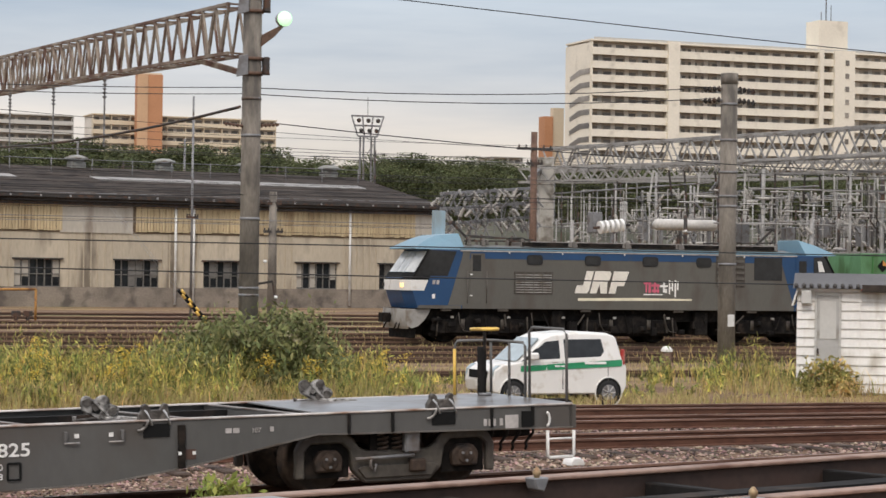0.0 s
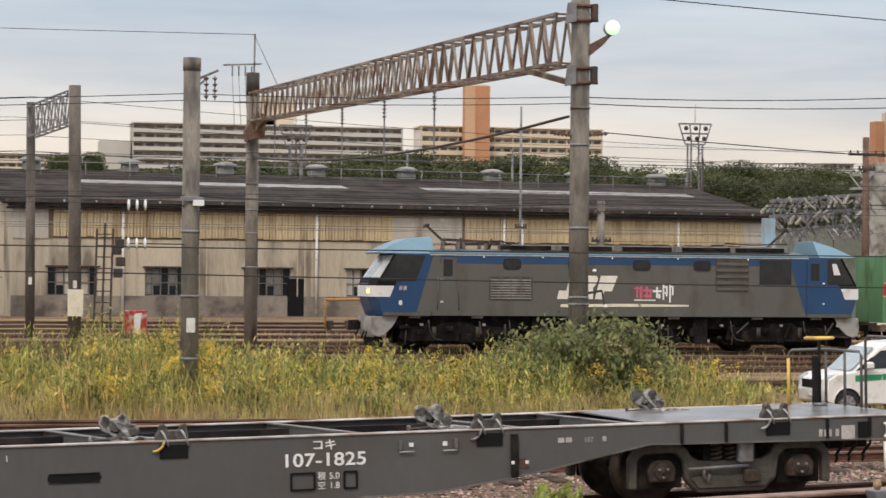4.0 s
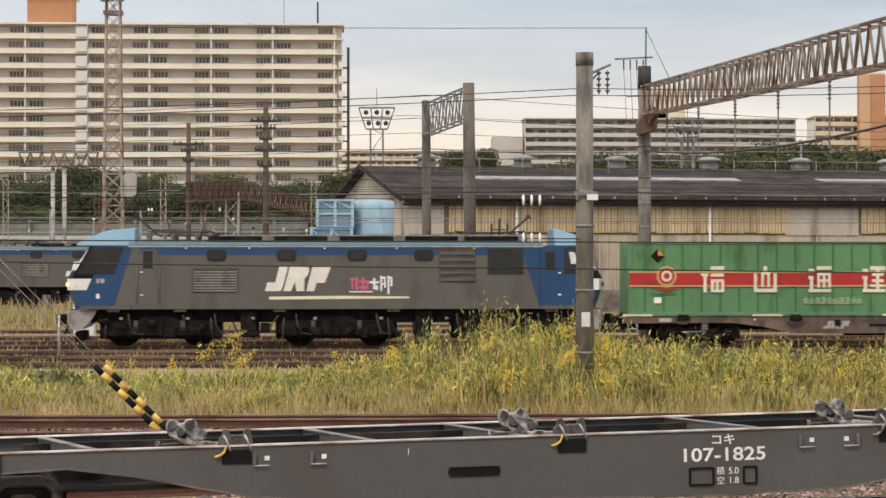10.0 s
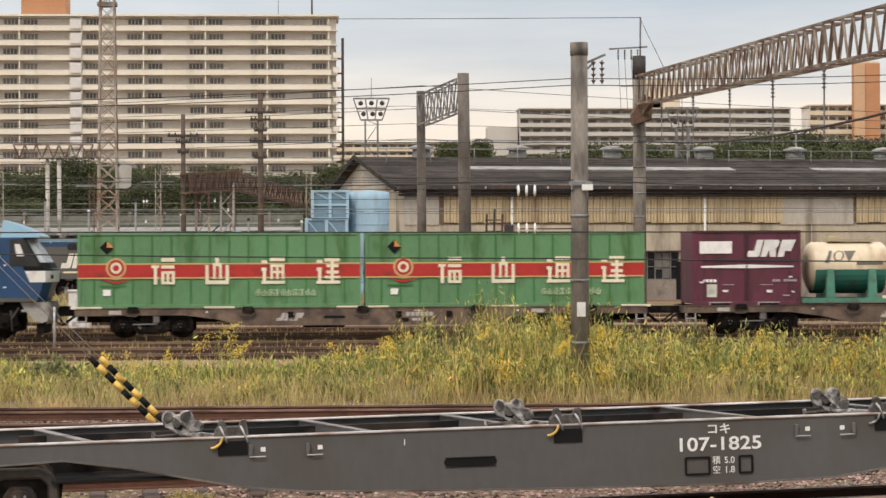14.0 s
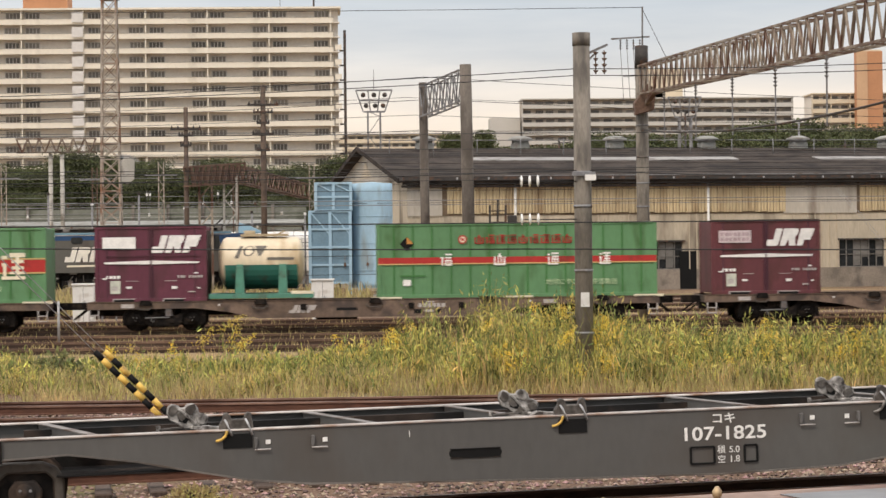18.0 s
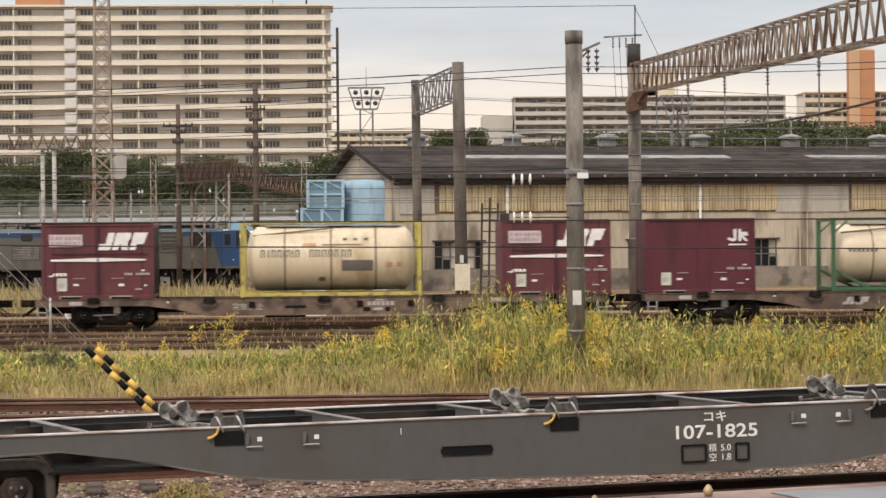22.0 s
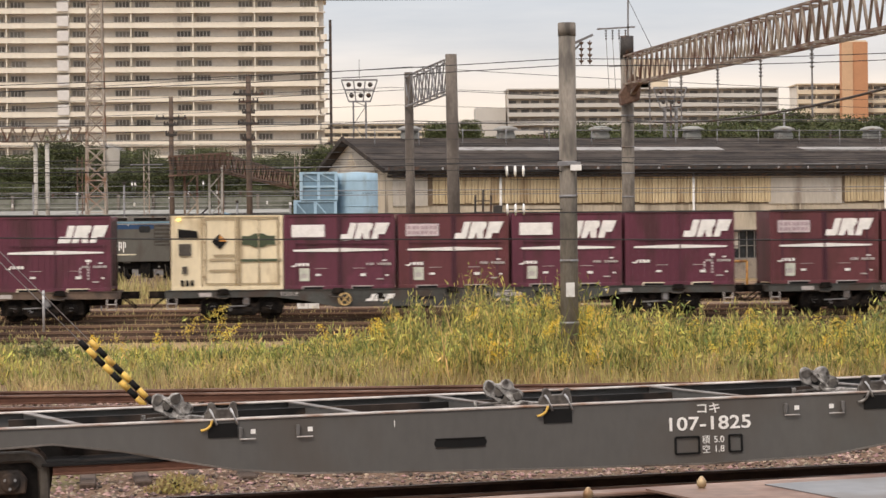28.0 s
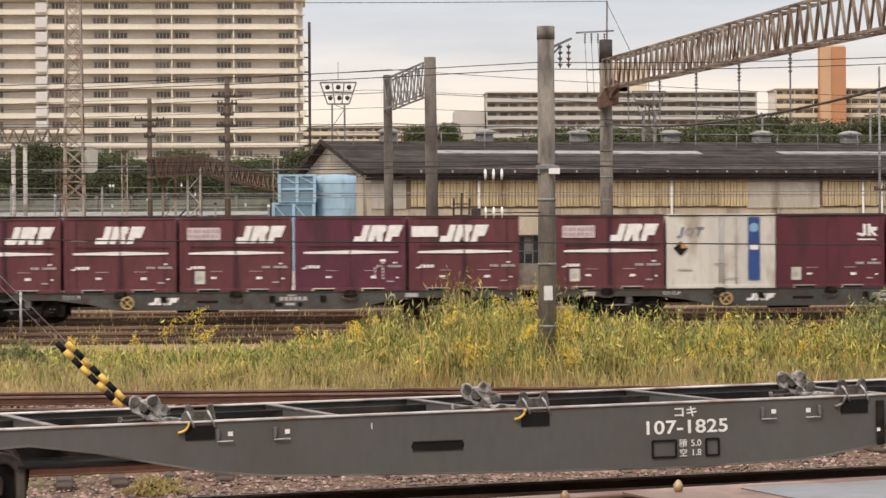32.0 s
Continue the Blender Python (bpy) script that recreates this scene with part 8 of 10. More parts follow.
def flood_tower(x, y, z0, z1, label="lattice floodlight tower with a tapered lamp rack"):
    f = thing("floodlight_tower", label, "floodlight tower", pose(x, y, 0), group="floodlight towers")
    g = Geo()
    for sx in (-0.55, 0.55):
        for sy in (-0.5, 0.5):
            g.bar((sx, sy, -0.3), (sx, sy, z1 - 1.9), 0.14)
    for k in range(int(z1 / 1.6)):
        s = -1 if k % 2 else 1
        g.bar((-0.55 * s, -0.5, 1.6 * k), (0.55 * s, -0.5, min(z1 - 1.9, 1.6 * k + 1.6)), 0.06)
    part("mast", g, M["galv_dk"], f)
    for z, w in ((z1, 1.6), (z1 - 0.9, 1.3), (z1 - 1.9, 0.95)):
        part("rack_rail", Geo().bar((-w, 0, z), (w, 0, z), 0.15), M["galv_dk"], f)
    for t in (-1, -0.33, 0.33, 1):
        part("rack_stay", Geo().bar((0.95 * t, 0, z1 - 1.9), (1.6 * t, 0, z1), 0.11), M["galv_dk"], f)
    for z, xs in ((z1 - 0.35, (-0.95, 0.0, 0.95)), (z1 - 1.3, (-0.7, 0.1, 0.8))):
        for x_ in xs:
            part("floodlight", Geo().lathe([(0.0, -0.34), (0.2, -0.32), (0.22, -0.24), (0.12, -0.02), (0, 0.0)], (x_, 0, z - 0.08), "y", 10), M["iron"], f, "round floodlight")
    part("aerial", Geo().cyl((0, 0, z1), (0, 0, z1 + 1.8), 0.03, 5), M["galv_dk"], f)
    return f


flood_tower(69.2, 200, 0, 16.9)
flood_tower(3.95, 200, 0, 16.75)
flood_tower(34.0, 215, 0, 16.9)


# ---- the parked van ----
def car():
    c = thing("parked_van", "small white van with a green stripe parked beside the tracks", "car", pose(19.9, 45.13, -0.25, 0, 0, 3.0))
    c.scale = (0.95, 1.0, 0.95)
    W = 0.73
    body = [(-1.66, 0.30), (-1.70, 0.55), (-1.66, 0.80), (-1.45, 0.93), (-0.98, 0.99), (-0.42, 1.50), (-0.2, 1.59), (0.5, 1.645), (1.25, 1.61), (1.45, 1.54), (1.58, 1.05), (1.69, 0.85), (1.69, 0.42), (1.6, 0.25), (-1.5, 0.25)]
    n, v = len(body), []
    for yy, inner in ((-W, 0), (-W * 0.75, 1), (W * 0.75, 1), (W, 0)):
        for x, z in body:
            lean = max(0.0, z - 0.95) * (0.15 if inner else 0.20)
            v.append((x * (1.015 if inner else 1.0), yy + (lean if yy < 0 else -lean), z + (0.03 if inner and z > 1.5 else 0)))
    f = [tuple(range(n)), tuple(range(3 * n, 4 * n))]
    for r in range(3):
        f += [(r * n + i, r * n + (i + 1) % n, (r + 1) * n + (i + 1) % n, (r + 1) * n + i) for i in range(n)]
    part("body", Geo().add(v, f), M["car_white"], c, "white painted van body", 0.03)

    def side(pts, m_, name, label="", out=0.008):
        q = []
        for x, z in pts:
            q.append((x, -W + max(0.0, z - 0.95) * 0.20 - out, z))
        k = len(q)
        g = Geo().add(q + [(x, y + 0.02, z) for x, y, z in q], [tuple(range(k))] + [(i, (i + 1) % k, k + (i + 1) % k, k + i) for i in range(k)])
        return part(name, g, m_, c, label)

    side([(-0.86, 1.03), (-0.02, 1.06), (-0.02, 1.47), (-0.36, 1.44), (-0.55, 1.30)], M["glass_dk"], "side_window", "dark side window")
    side([(0.10, 1.07), (1.02, 1.10), (1.12, 1.22), (1.06, 1.50), (0.10, 1.49)], M["glass_dk"], "side_window", "dark rear side window")
    side([(-1.0, 1.0), (-0.86, 1.03), (-0.55, 1.30), (-0.62, 1.28)], M["rubber"], "pillar_trim")
    side([(-1.02, 0.76), (-0.4, 0.80), (-0.35, 0.92), (-1.02, 0.90)], M["car_green"], "stripe", "green side stripe")
    side([(-0.35, 0.80), (1.56, 0.88), (1.57, 1.03), (-0.35, 0.93)], M["car_green"], "stripe", "green side stripe")
    for x0, x1, z0, z1 in ((-0.16, -0.04, 0.87, 0.91), (-0.01, 0.08, 0.87, 0.91), (0.6, 1.15, 0.93, 0.985)):
        side([(x0, z0), (x1, z0), (x1, z1), (x0, z1)], M["mark"], "marking", "small white marking", 0.014)
    for x in (-0.88, 0.04, 1.2):
        side([(x, 0.36), (x + 0.012, 0.36), (x + 0.012, 1.0), (x, 1.0)], M["gap"], "door_seam", "", 0.012)
    for x in (-0.1, 0.9):
        side([(x - 0.12, 0.99), (x, 0.99), (x, 1.015), (x - 0.12, 1.015)], M["car_white"], "door_handle", "", 0.03)
    g = Geo().add([(-1.03, -0.55, 1.01), (-1.03, 0.55, 1.01), (-0.46, 0.5, 1.49), (-0.46, -0.5, 1.49), (-1.06, -0.55, 1.0), (-1.06, 0.55, 1.0), (-0.49, 0.5, 1.52), (-0.49, -0.5, 1.52)], [(4, 5, 6, 7), (0, 3, 2, 1), (0, 1, 5, 4), (2, 3, 7, 6), (1, 2, 6, 5), (0, 4, 7, 3)])
    part("windscreen", g, M["screen_car"], c, "pale reflective windscreen")
    part("mirror", Geo().box(-0.82, -0.62, -W - 0.16, -W, 1.03, 1.2), M["car_white"], c, "white door mirror", 0.04)
    part("grille", Geo().box(-1.73, -1.69, -0.45, 0.45, 0.6, 0.78), M["black"], c, "dark grille")
    part("number_plate", Geo().box(-1.745, -1.70, -0.17, 0.17, 0.42, 0.56), M["white"], c, "pale blank plate")
    for s in (-1, 1):
        part("headlight", Geo().prism([(-1.7, 0.66), (-1.42, 0.78), (-1.38, 0.92), (-1.55, 0.9), (-1.68, 0.8)], s * W - 0.03 * s, s * (W - 0.22)), M["screen_car"], c, "clear headlight")
        part("tail_light", Geo().box(1.57, 1.645, s * W - (0.12 if s > 0 else 0.0), s * W + (0.0 if s > 0 else 0.12), 0.90, 1.27), M["red"], c, "red tail light", 0.02)
        for x in (-1.2, 1.22):
            part("wheel_well", Geo().lathe([(0.0, 0.008 * s), (0.325, 0.008 * s), (0.335, -0.03 * s)], (x, s * W, 0.29), "y", 26), M["black"], c, "dark wheel well")
            part("wheel_arch", Geo().lathe([(0.325, 0.0), (0.33, 0.02 * s), (0.35, 0.02 * s), (0.36, 0.0)], (x, s * W, 0.29), "y", 26), M["car_white"], c, "white lip of the wheel arch")
            t = Geo().lathe([(0.17, 0.012 * s), (0.19, 0.022 * s), (0.25, 0.022 * s), (0.278, 0.005 * s), (0.278, -0.10 * s)], (x, s * W, 0.28), "y", 26)
            ty = part("wheel", t, M["rubber"], c, "black tyre")
            part("hubcap", Geo().lathe([(0.0, 0.03 * s), (0.045, 0.028 * s), (0.06, 0.018 * s), (0.15, 0.016 * s), (0.165, 0.022 * s), (0.182, 0.016 * s)], (x, s * W, 0.28), "y", 26), M["galv_dk"], ty, "silver hubcap")
            for k in range(7):
                a = k * 0.8976
                part("spoke", Geo().bar((x + 0.035 * math.cos(a), s * (W + 0.024), 0.28 + 0.035 * math.sin(a)), (x + 0.172 * math.cos(a), s * (W + 0.026), 0.28 + 0.172 * math.sin(a)), 0.042, 0.014), M["spoke"], ty)



M["spoke"] = mat("pale_silver_spoke", (0.55, 0.54, 0.52), 0.4, 0.3, (8, 0.1), (1, 0.15), ((0.3, 0.27, 0.23), 0.3, 4), 0)
M["car_white"] = mat("white_car_paint", (0.76, 0.74, 0.70), 0.25, 0, (6, 0.02), (0.8, 0.04), ((0.55, 0.5, 0.43), 0.2, 3), 0.0, spec=0.6)
M["car_green"] = mat("green_car_stripe", (0.02, 0.25, 0.11), 0.35, 0, (6, 0.03), (1, 0.05), None, 0)
M["gap"] = mat("dark_gap", (0.10, 0.095, 0.09), 0.8, 0, (6, 0.05), (1, 0.05), None, 0)
M["screen_car"] = mat("pale_car_glass", (0.36, 0.42, 0.44), 0.08, 0, (3, 0.1), (0.8, 0.2), None, 0, spec=0.8)
car()


# ---- white trackside hut ----
def hut():
    h = thing("trackside_hut", "white clapboard trackside hut with a gray door", "hut", pose(25.88, 44.7, 0.0, 0, 0, -31.5))
    h.scale = (0.86, 1.0, 1.0)
    L, D, T = 5.2, 2.6, 2.33
    part("wall", Geo().box(0.03, L, 0.06, D, -0.15, T - 0.05), M["hut_white"], h)
    rows = 11
    for k in range(rows):
        z = 0.0 + 0.205 * k
        for x0, x1 in ((0.0, 0.46), (1.16, 1.62), (1.66, L)):
            part("board", Geo().add([(x0, 0.0, z), (x1, 0.0, z), (x1, 0.035, z + 0.2), (x0, 0.035, z + 0.2), (x0, 0.06, z), (x1, 0.06, z), (x1, 0.06, z + 0.2), (x0, 0.06, z + 0.2)], [(0, 1, 2, 3), (0, 4, 5, 1), (0, 3, 7, 4), (1, 5, 6, 2)]), M["hut_white"], h)
    part("post", Geo().box(1.62, 1.66, -0.02, 0.06, 0, T), M["hut_white"], h)
    d = part("door", Geo().box(0.52, 1.1, 0.0, 0.05, 0.12, 2.18), M["hut_door"], h, "pale gray door", 0.008)
    part("door_panel", Geo().box(0.60, 1.02, -0.012, 0.0, 1.2, 2.05), M["hut_gray"], d)
    part("door_frame", Geo().box(0.47, 0.52, -0.02, 0.06, 0.1, 2.24).box(1.1, 1.15, -0.02, 0.06, 0.1, 2.24).box(0.47, 1.15, -0.02, 0.06, 2.18, 2.25), M["hut_gray"], h)
    part("door_lock", Geo().box(0.53, 0.58, -0.04, 0.0, 0.86, 0.98), M["iron"], d)
    part("meter_box", Geo().box(0.12, 0.38, -0.18, 0.0, 1.98, 2.3), M["hut_gray"], h, "gray meter box", 0.02)
    part("side_awning", Geo().add([(-0.14, -0.1, 1.95), (0.0, -0.1, 2.33), (0.0, 1.6, 2.33), (-0.14, 1.6, 1.95), (-0.1, -0.1, 1.93), (0.04, -0.1, 2.31), (0.04, 1.6, 2.31), (-0.1, 1.6, 1.93)], [(0, 1, 2, 3), (7, 6, 5, 4), (0, 4, 5, 1), (0, 3, 7, 4)]), M["hut_white"], h)
    part("eaves_board", Geo().box(0.0, 1.62, -0.1, 0.0, T - 0.06, T), M["hut_white"], h)
    roof = part("roof", Geo().prism([(-0.2, T), (D + 0.2, T), (D / 2, T + 0.35)], -0.1, L + 0.1, "x"), M["tile_dk"], h, "dark tiled roof")
    tl = Geo().lathe([(0.0, -0.02), (0.055, -0.02), (0.055, 0.25), (0.0, 0.25)], (0, -0.2, T + 0.05), "y", 10).mesh("eaves_tile", M["tile_dk"])
    for k in range(9):
        part("eaves_tile", tl, None, roof, at=pose(-0.02 + 0.2 * k, 0, 0.02))
    part("eaves_sheet", Geo().box(1.68, L + 0.1, -0.26, -0.1, T - 0.06, T + 0.1), M["slate"], roof)


M["hut_white"] = mat("white_clapboard", (0.76, 0.74, 0.70), 0.6, 0, (10, 0.04), (0.8, 0.06), ((0.5, 0.46, 0.39), 0.25, 1.6), 0.05, (1, 1, 0.5))
M["hut_door"] = mat("gray_door_paint", (0.42, 0.41, 0.39), 0.6, 0, (10, 0.04), (0.8, 0.08), ((0.28, 0.26, 0.23), 0.3, 2), 0.03)
M["hut_gray"] = mat("pale_gray_paint", (0.52, 0.51, 0.48), 0.6, 0, (10, 0.04), (0.8, 0.08), None, 0.03)
M["tile_dk"] = mat("dark_gray_tile", (0.075, 0.07, 0.068), 0.5, 0, (10, 0.15), (1, 0.2), None, 0.1)
hut()


# ---- trackside cabinets and small things ----
def cabinet(x, y, w, h, d=0.6, z=0.0, label="white trackside relay cabinet", legs=False):
    c = thing("relay_cabinet", label, "cabinet", pose(x, y, z - 0.17), group="trackside cabinets")
    z0 = 0.45 if legs else 0.0
    part("case", Geo().box(0, w, 0, d, z0 + 0.06, h + 0.12), M["white"], c, "", 0.015)
    part("lid", Geo().box(-0.04, w + 0.04, -0.05, d + 0.05, h + 0.12, h + 0.19), M["white"], c, "", 0.01)
    part("door_seam", Geo().box(w * 0.5 - 0.006, w * 0.5 + 0.006, -0.006, 0, z0 + 0.12, h + 0.05), M["gap"], c)
    part("handle", Geo().box(w * 0.56, w * 0.6, -0.03, 0, h * 0.55, h * 0.68), M["galv_dk"], c)
    part("plate", Geo().box(w * 0.15, w * 0.35, -0.012, 0, h * 0.15 + z0, h * 0.28 + z0), M["mark_dim"], c)
    if legs:
        for dx in (0.06, w - 0.06):
            part("leg", Geo().box(dx - 0.03, dx + 0.03, d / 2 - 0.03, d / 2 + 0.03, -0.1, z0 + 0.06), M["galv_dk"], c)
    else:
        part("footing", Geo().box(-0.08, w + 0.08, -0.08, d + 0.08, -0.15, 0.06), M["conc_lt"], c)


cabinet(-0.78, 88.9, 0.87, 1.5)
cabinet(-10.0, 88.0, 0.82, 1.44)
cabinet(-8.94, 88.0, 0.66, 0.85, 0.35, label="small white relay box on two legs", legs=True)

M["rust_yel"] = mat("rusty_yellow_pipe", (0.36, 0.18, 0.05), 0.7, 0, (10, 0.15), (1.5, 0.25), ((0.14, 0.06, 0.03), 0.4, 3), 0.05)
crate = thing("barrier_block", "peeling red and white painted barrier block", "barrier", pose(8.4, 100.6, -0.2))
part("block", Geo().box(0, 0.95, 0, 0.7, 0, 1.15), M["red"], crate, "peeling red paint", 0.03)
part("white_patch", Geo().prism([(0.3, 0.1), (0.62, 0.1), (0.7, 1.05), (0.4, 1.0)], -0.01, 0.0), M["white"], crate)

fr = thing("pipe_barrier", "rusty yellow pipe barrier beside the tracks", "barrier", pose(18.1, 105, -0.17))
g = Geo()
for a, b in (((0, 0), (0, 1.6)), ((0, 1.6), (2.05, 1.62)), ((2.05, 1.62), (2.05, 0))):
    g.cyl((a[0], 0, a[1]), (b[0], 0, b[1]), 0.06, 8)
part("pipe", g, M["rust_yel"], fr)
for x in (0.25, 1.2, 1.75):
    part("valve", Geo().cyl((x, 0.3, 0), (x, 0.3, 0.5), 0.1, 10).box(x - 0.2, x + 0.2, 0.2, 0.4, 0.35, 0.6), M["iron"], fr)
M_POST = thing("marker_post", "short dark post with a white rounded cap", "marker post", pose(28.6, 56.6, -0.17))
part("post", Geo().cyl((0, 0, 0), (0, 0, 0.62), 0.13, 10), M["rustbrown"], M_POST)
part("cap", Geo().lathe([(0.16, 0.6), (0.17, 0.66), (0.1, 0.74), (0, 0.76)], (0, 0, 0), "z", 12), M["white"], M_POST)
st = thing("concrete_marker", "low whitewashed concrete marker between the rails", "marker", pose(14.0, 30.6, ground_z(14.0, 30.6) - 0.01, 0, 0, 12))
part("block", Geo().prism([(-0.14, 0), (0.14, 0), (0.12, 0.08), (0.05, 0.13), (-0.06, 0.13), (-0.12, 0.08)], -0.12, 0.12), M["white"], st, "", 0.02)


def guy_guard(x, y, z, top, reach, label, r=0.045):
    """Two stay wires with yellow and black guards on their lower ends."""
    for n_, dx in enumerate((0.0, 0.16)):
        s = thing("stay_wire", label, "stay wire", pose(x + dx - 0.02, y + 0.3 * dx, z), group="guarded stay wires")
        d = Vector(top) - Vector((x, y, z))
        d.normalize()
        n = 9
        for k in range(n):
            a, b = d * (reach * k / n), d * (reach * (k + 1) / n)
            part("guard_ring", Geo().cyl(a, b, r, 10), M["yellow"] if (k + n_) % 2 else M["black"], s)
        part("wire", Geo().cyl(d * reach, Vector(top) - Vector((x, y, z)), 0.008, 5), M["galv"], s)


guy_guard(-2.70, 37.5, -0.2, (-9.5, 37.5, 6.75), 1.70, "stay wire with a yellow and black guard", 0.05)
guy_guard(27.2, 100, -0.2, (22.5, 100, 5.2), 2.3, "distant stay wire with a yellow and black guard", 0.07)
lp = thing("thin_post", "thin gray trackside post", "post", pose(-8.35, 69.7, -0.17))
part("shaft", Geo().cyl((0, 0, 0), (0, 0, 1.35), 0.04, 8), M["galv"], lp)

# second locomotive standing farther back
standing = copy_thing(lead, pose(-12.46, 128.2, 0.3))
standing.name = "locomotive"
tagged(standing, "gray and blue electric locomotive parked on a back siding", "locomotive")

coach = thing("passenger_coach", "white passenger coach with small round-cornered windows", "railway coach", pose(-14.5, 160, 0.0))
part("body", Geo().prism([(-1.5, 1.2), (1.5, 1.2), (1.6, 2.6), (1.45, 3.6), (0.8, 4.0), (-0.8, 4.0), (-1.45, 3.6), (-1.6, 2.6)], -12.0, 13.2, "x"), M["white"], coach, "white car body", 0.05)
for k in range(17):
    part("window", Geo().prism(rounded(-11.3 + 1.45 * k, -10.75 + 1.45 * k, 3.0, 3.45, 0.14), -1.63, -1.5), M["glass_dk"], coach, "small dark window")
part("skirt", Geo().box(-12, 13.2, -1.45, 1.45, 0.3, 1.2), M["galv_dk"], coach)
for u in (-9.8, -7.4, 8.4, 10.8):
    part("wheel", Geo().cyl((u, -0.7, 0.26), (u, 0.7, 0.26), 0.45, 16), M["bogie"], coach)

M["canopy"] = mat("dull_canopy_sheet", (0.25, 0.25, 0.225), 0.8, 0, (4, 0.1), (0.3, 0.2), ((0.15, 0.14, 0.12), 0.35, 0.8), 0.05)
M["wall_gr"] = mat("gray_green_wall_panel", (0.19, 0.20, 0.165), 0.85, 0, (4, 0.1), (0.3, 0.2), ((0.1, 0.11, 0.08), 0.4, 0.6), 0.1)
# pale platform canopy and yard wall far behind
can = thing("platform_canopy", "long pale platform canopy on posts", "canopy", pose(-64, 168, 0))
part("roof", Geo().prism([(0, 4.5), (9, 4.5), (9, 4.7), (4.5, 5.05), (0, 4.7)], 0, 62, "x"), M["canopy"], can)
for k in range(11):
    part("post", Geo().cyl((2 + 6 * k, 2, -0.3), (2 + 6 * k, 2, 4.5), 0.14, 8), M["galv_dk"], can)
wl_ = thing("yard_wall", "gray-green concrete panel wall behind the yard", "wall", pose(-80, 196, -0.2), kind="structure")
for k in range(26):
    part("wall_panel", Geo().box(3.0 * k, 3.0 * k + 2.9, 0, 0.3, 0, 6.6), M["wall_gr"], wl_)
    part("wall_post", Geo().box(3.0 * k - 0.12, 3.0 * k + 0.12, -0.15, 0.35, 0, 6.9), M["conc"], wl_)


# ---- lattice mast, crossarm poles and frames of the back yard ----
def lattice_mast(x, y, z_top, w0, w1, label, material, name="radio_mast"):
    t = thing(name, label, "mast", pose(x, y, -0.2))
    cs = [(-1, -1), (1, -1), (1, 1), (-1, 1)]
    at = lambda c, z: Vector((c[0], c[1], 0)) * (w0 + (w1 - w0) * z / z_top) / 2 + Vector((0, 0, z))
    for c in cs:
        part("leg", Geo().bar(at(c, 0), at(c, z_top), 0.10), material, t)
    g = Geo()
    n = int(z_top / 0.9)
    for k in range(n):
        z0, z1 = z_top * k / n, z_top * (k + 1) / n
        for a, b in zip(cs, cs[1:] + cs[:1]):
            g.bar(at(a, z0), at(b, z1), 0.05)
            g.bar(at(b, z0), at(a, z1), 0.05)
            g.bar(at(a, z1), at(b, z1), 0.05)
    tagged(part("lacing", g, material, t, "crossed lattice lacing"), kind="stuff")
    return t


M["mast"] = mat("pale_rusting_mast_steel", (0.36, 0.31, 0.26), 0.7, 0.1, (8, 0.15), (0.5, 0.25), ((0.24, 0.12, 0.07), 0.45, 0.9), 0.05)
mt = lattice_mast(-12.5, 130, 18.2, 1.22, 0.76, "tall pale lattice mast with a lamp head", M["mast"])
part("lamp_rack", Geo().box(-0.55, 0.55, -0.4, 0.4, 17.3, 17.5).box(-0.7, 0.7, -0.5, 0.5, 18.2, 18.7), M["galv_dk"], mt, "lamp rack head")
for x in (-0.5, 0.0, 0.5):
    part("floodlight", Geo().cyl((x, -0.5, 18.3), (x, -0.8, 18.1), 0.2, 10), M["galv"], mt)
g = Geo()
for k in range(9):
    a = 0.5 + k * 0.16
    g.bar((0.6, -0.3, 8.2), (0.6 + 1.25 * math.cos(a), -0.3, 8.2 - 0.9 + 0.9 * math.sin(a) + 0.3), 0.05)
part("antenna_rib", g, M["galv"], mt)
part("antenna_panel", Geo().prism([(0.55, 6.9), (0.95, 6.7), (1.35, 7.0), (1.4, 8.1), (0.9, 8.3), (0.5, 8.0)], -0.45, -0.38), M["conc_lt"], mt, "pale antenna panel", 0.03)


M["pole_brown"] = mat("weathered_brown_pole", (0.115, 0.082, 0.062), 0.85, 0.1, (12, 0.25), (1.0, 0.3), ((0.07, 0.05, 0.042), 0.4, 2), 0.2)


def arm_pole(x, y, z_top, arms, material, label, r=0.2, pots=True):
    p = thing("utility_pole", label, "pole", pose(x, y, -0.2), group="crossarm poles")
    part("shaft", Geo().cyl((0, 0, 0), (0, 0, z_top), r, 12, r * 0.75), material, p)
    for z, w in arms:
        a = part("crossarm", Geo().bar((-w, -0.1, z), (w, -0.1, z), 0.12), M["iron"], p)
        iz = Geo()
        for t in (-0.9, -0.5, 0.5, 0.9):
            iz.lathe([(0.0, z), (0.04, z + 0.02), (0.055, z + 0.08), (0.03, z + 0.13), (0.045, z + 0.17), (0, z + 0.2)], (w * t, -0.1, 0), "z", 8)
        part("insulator", iz, M["iron"], a)
    if pots:
        for dx in (-0.42, 0.42):
            part("transformer", Geo().cyl((dx, -0.15, z_top * 0.72), (dx, -0.15, z_top * 0.72 + 0.8), 0.24, 12), M["iron"], p, "dark pole transformer")
    return p


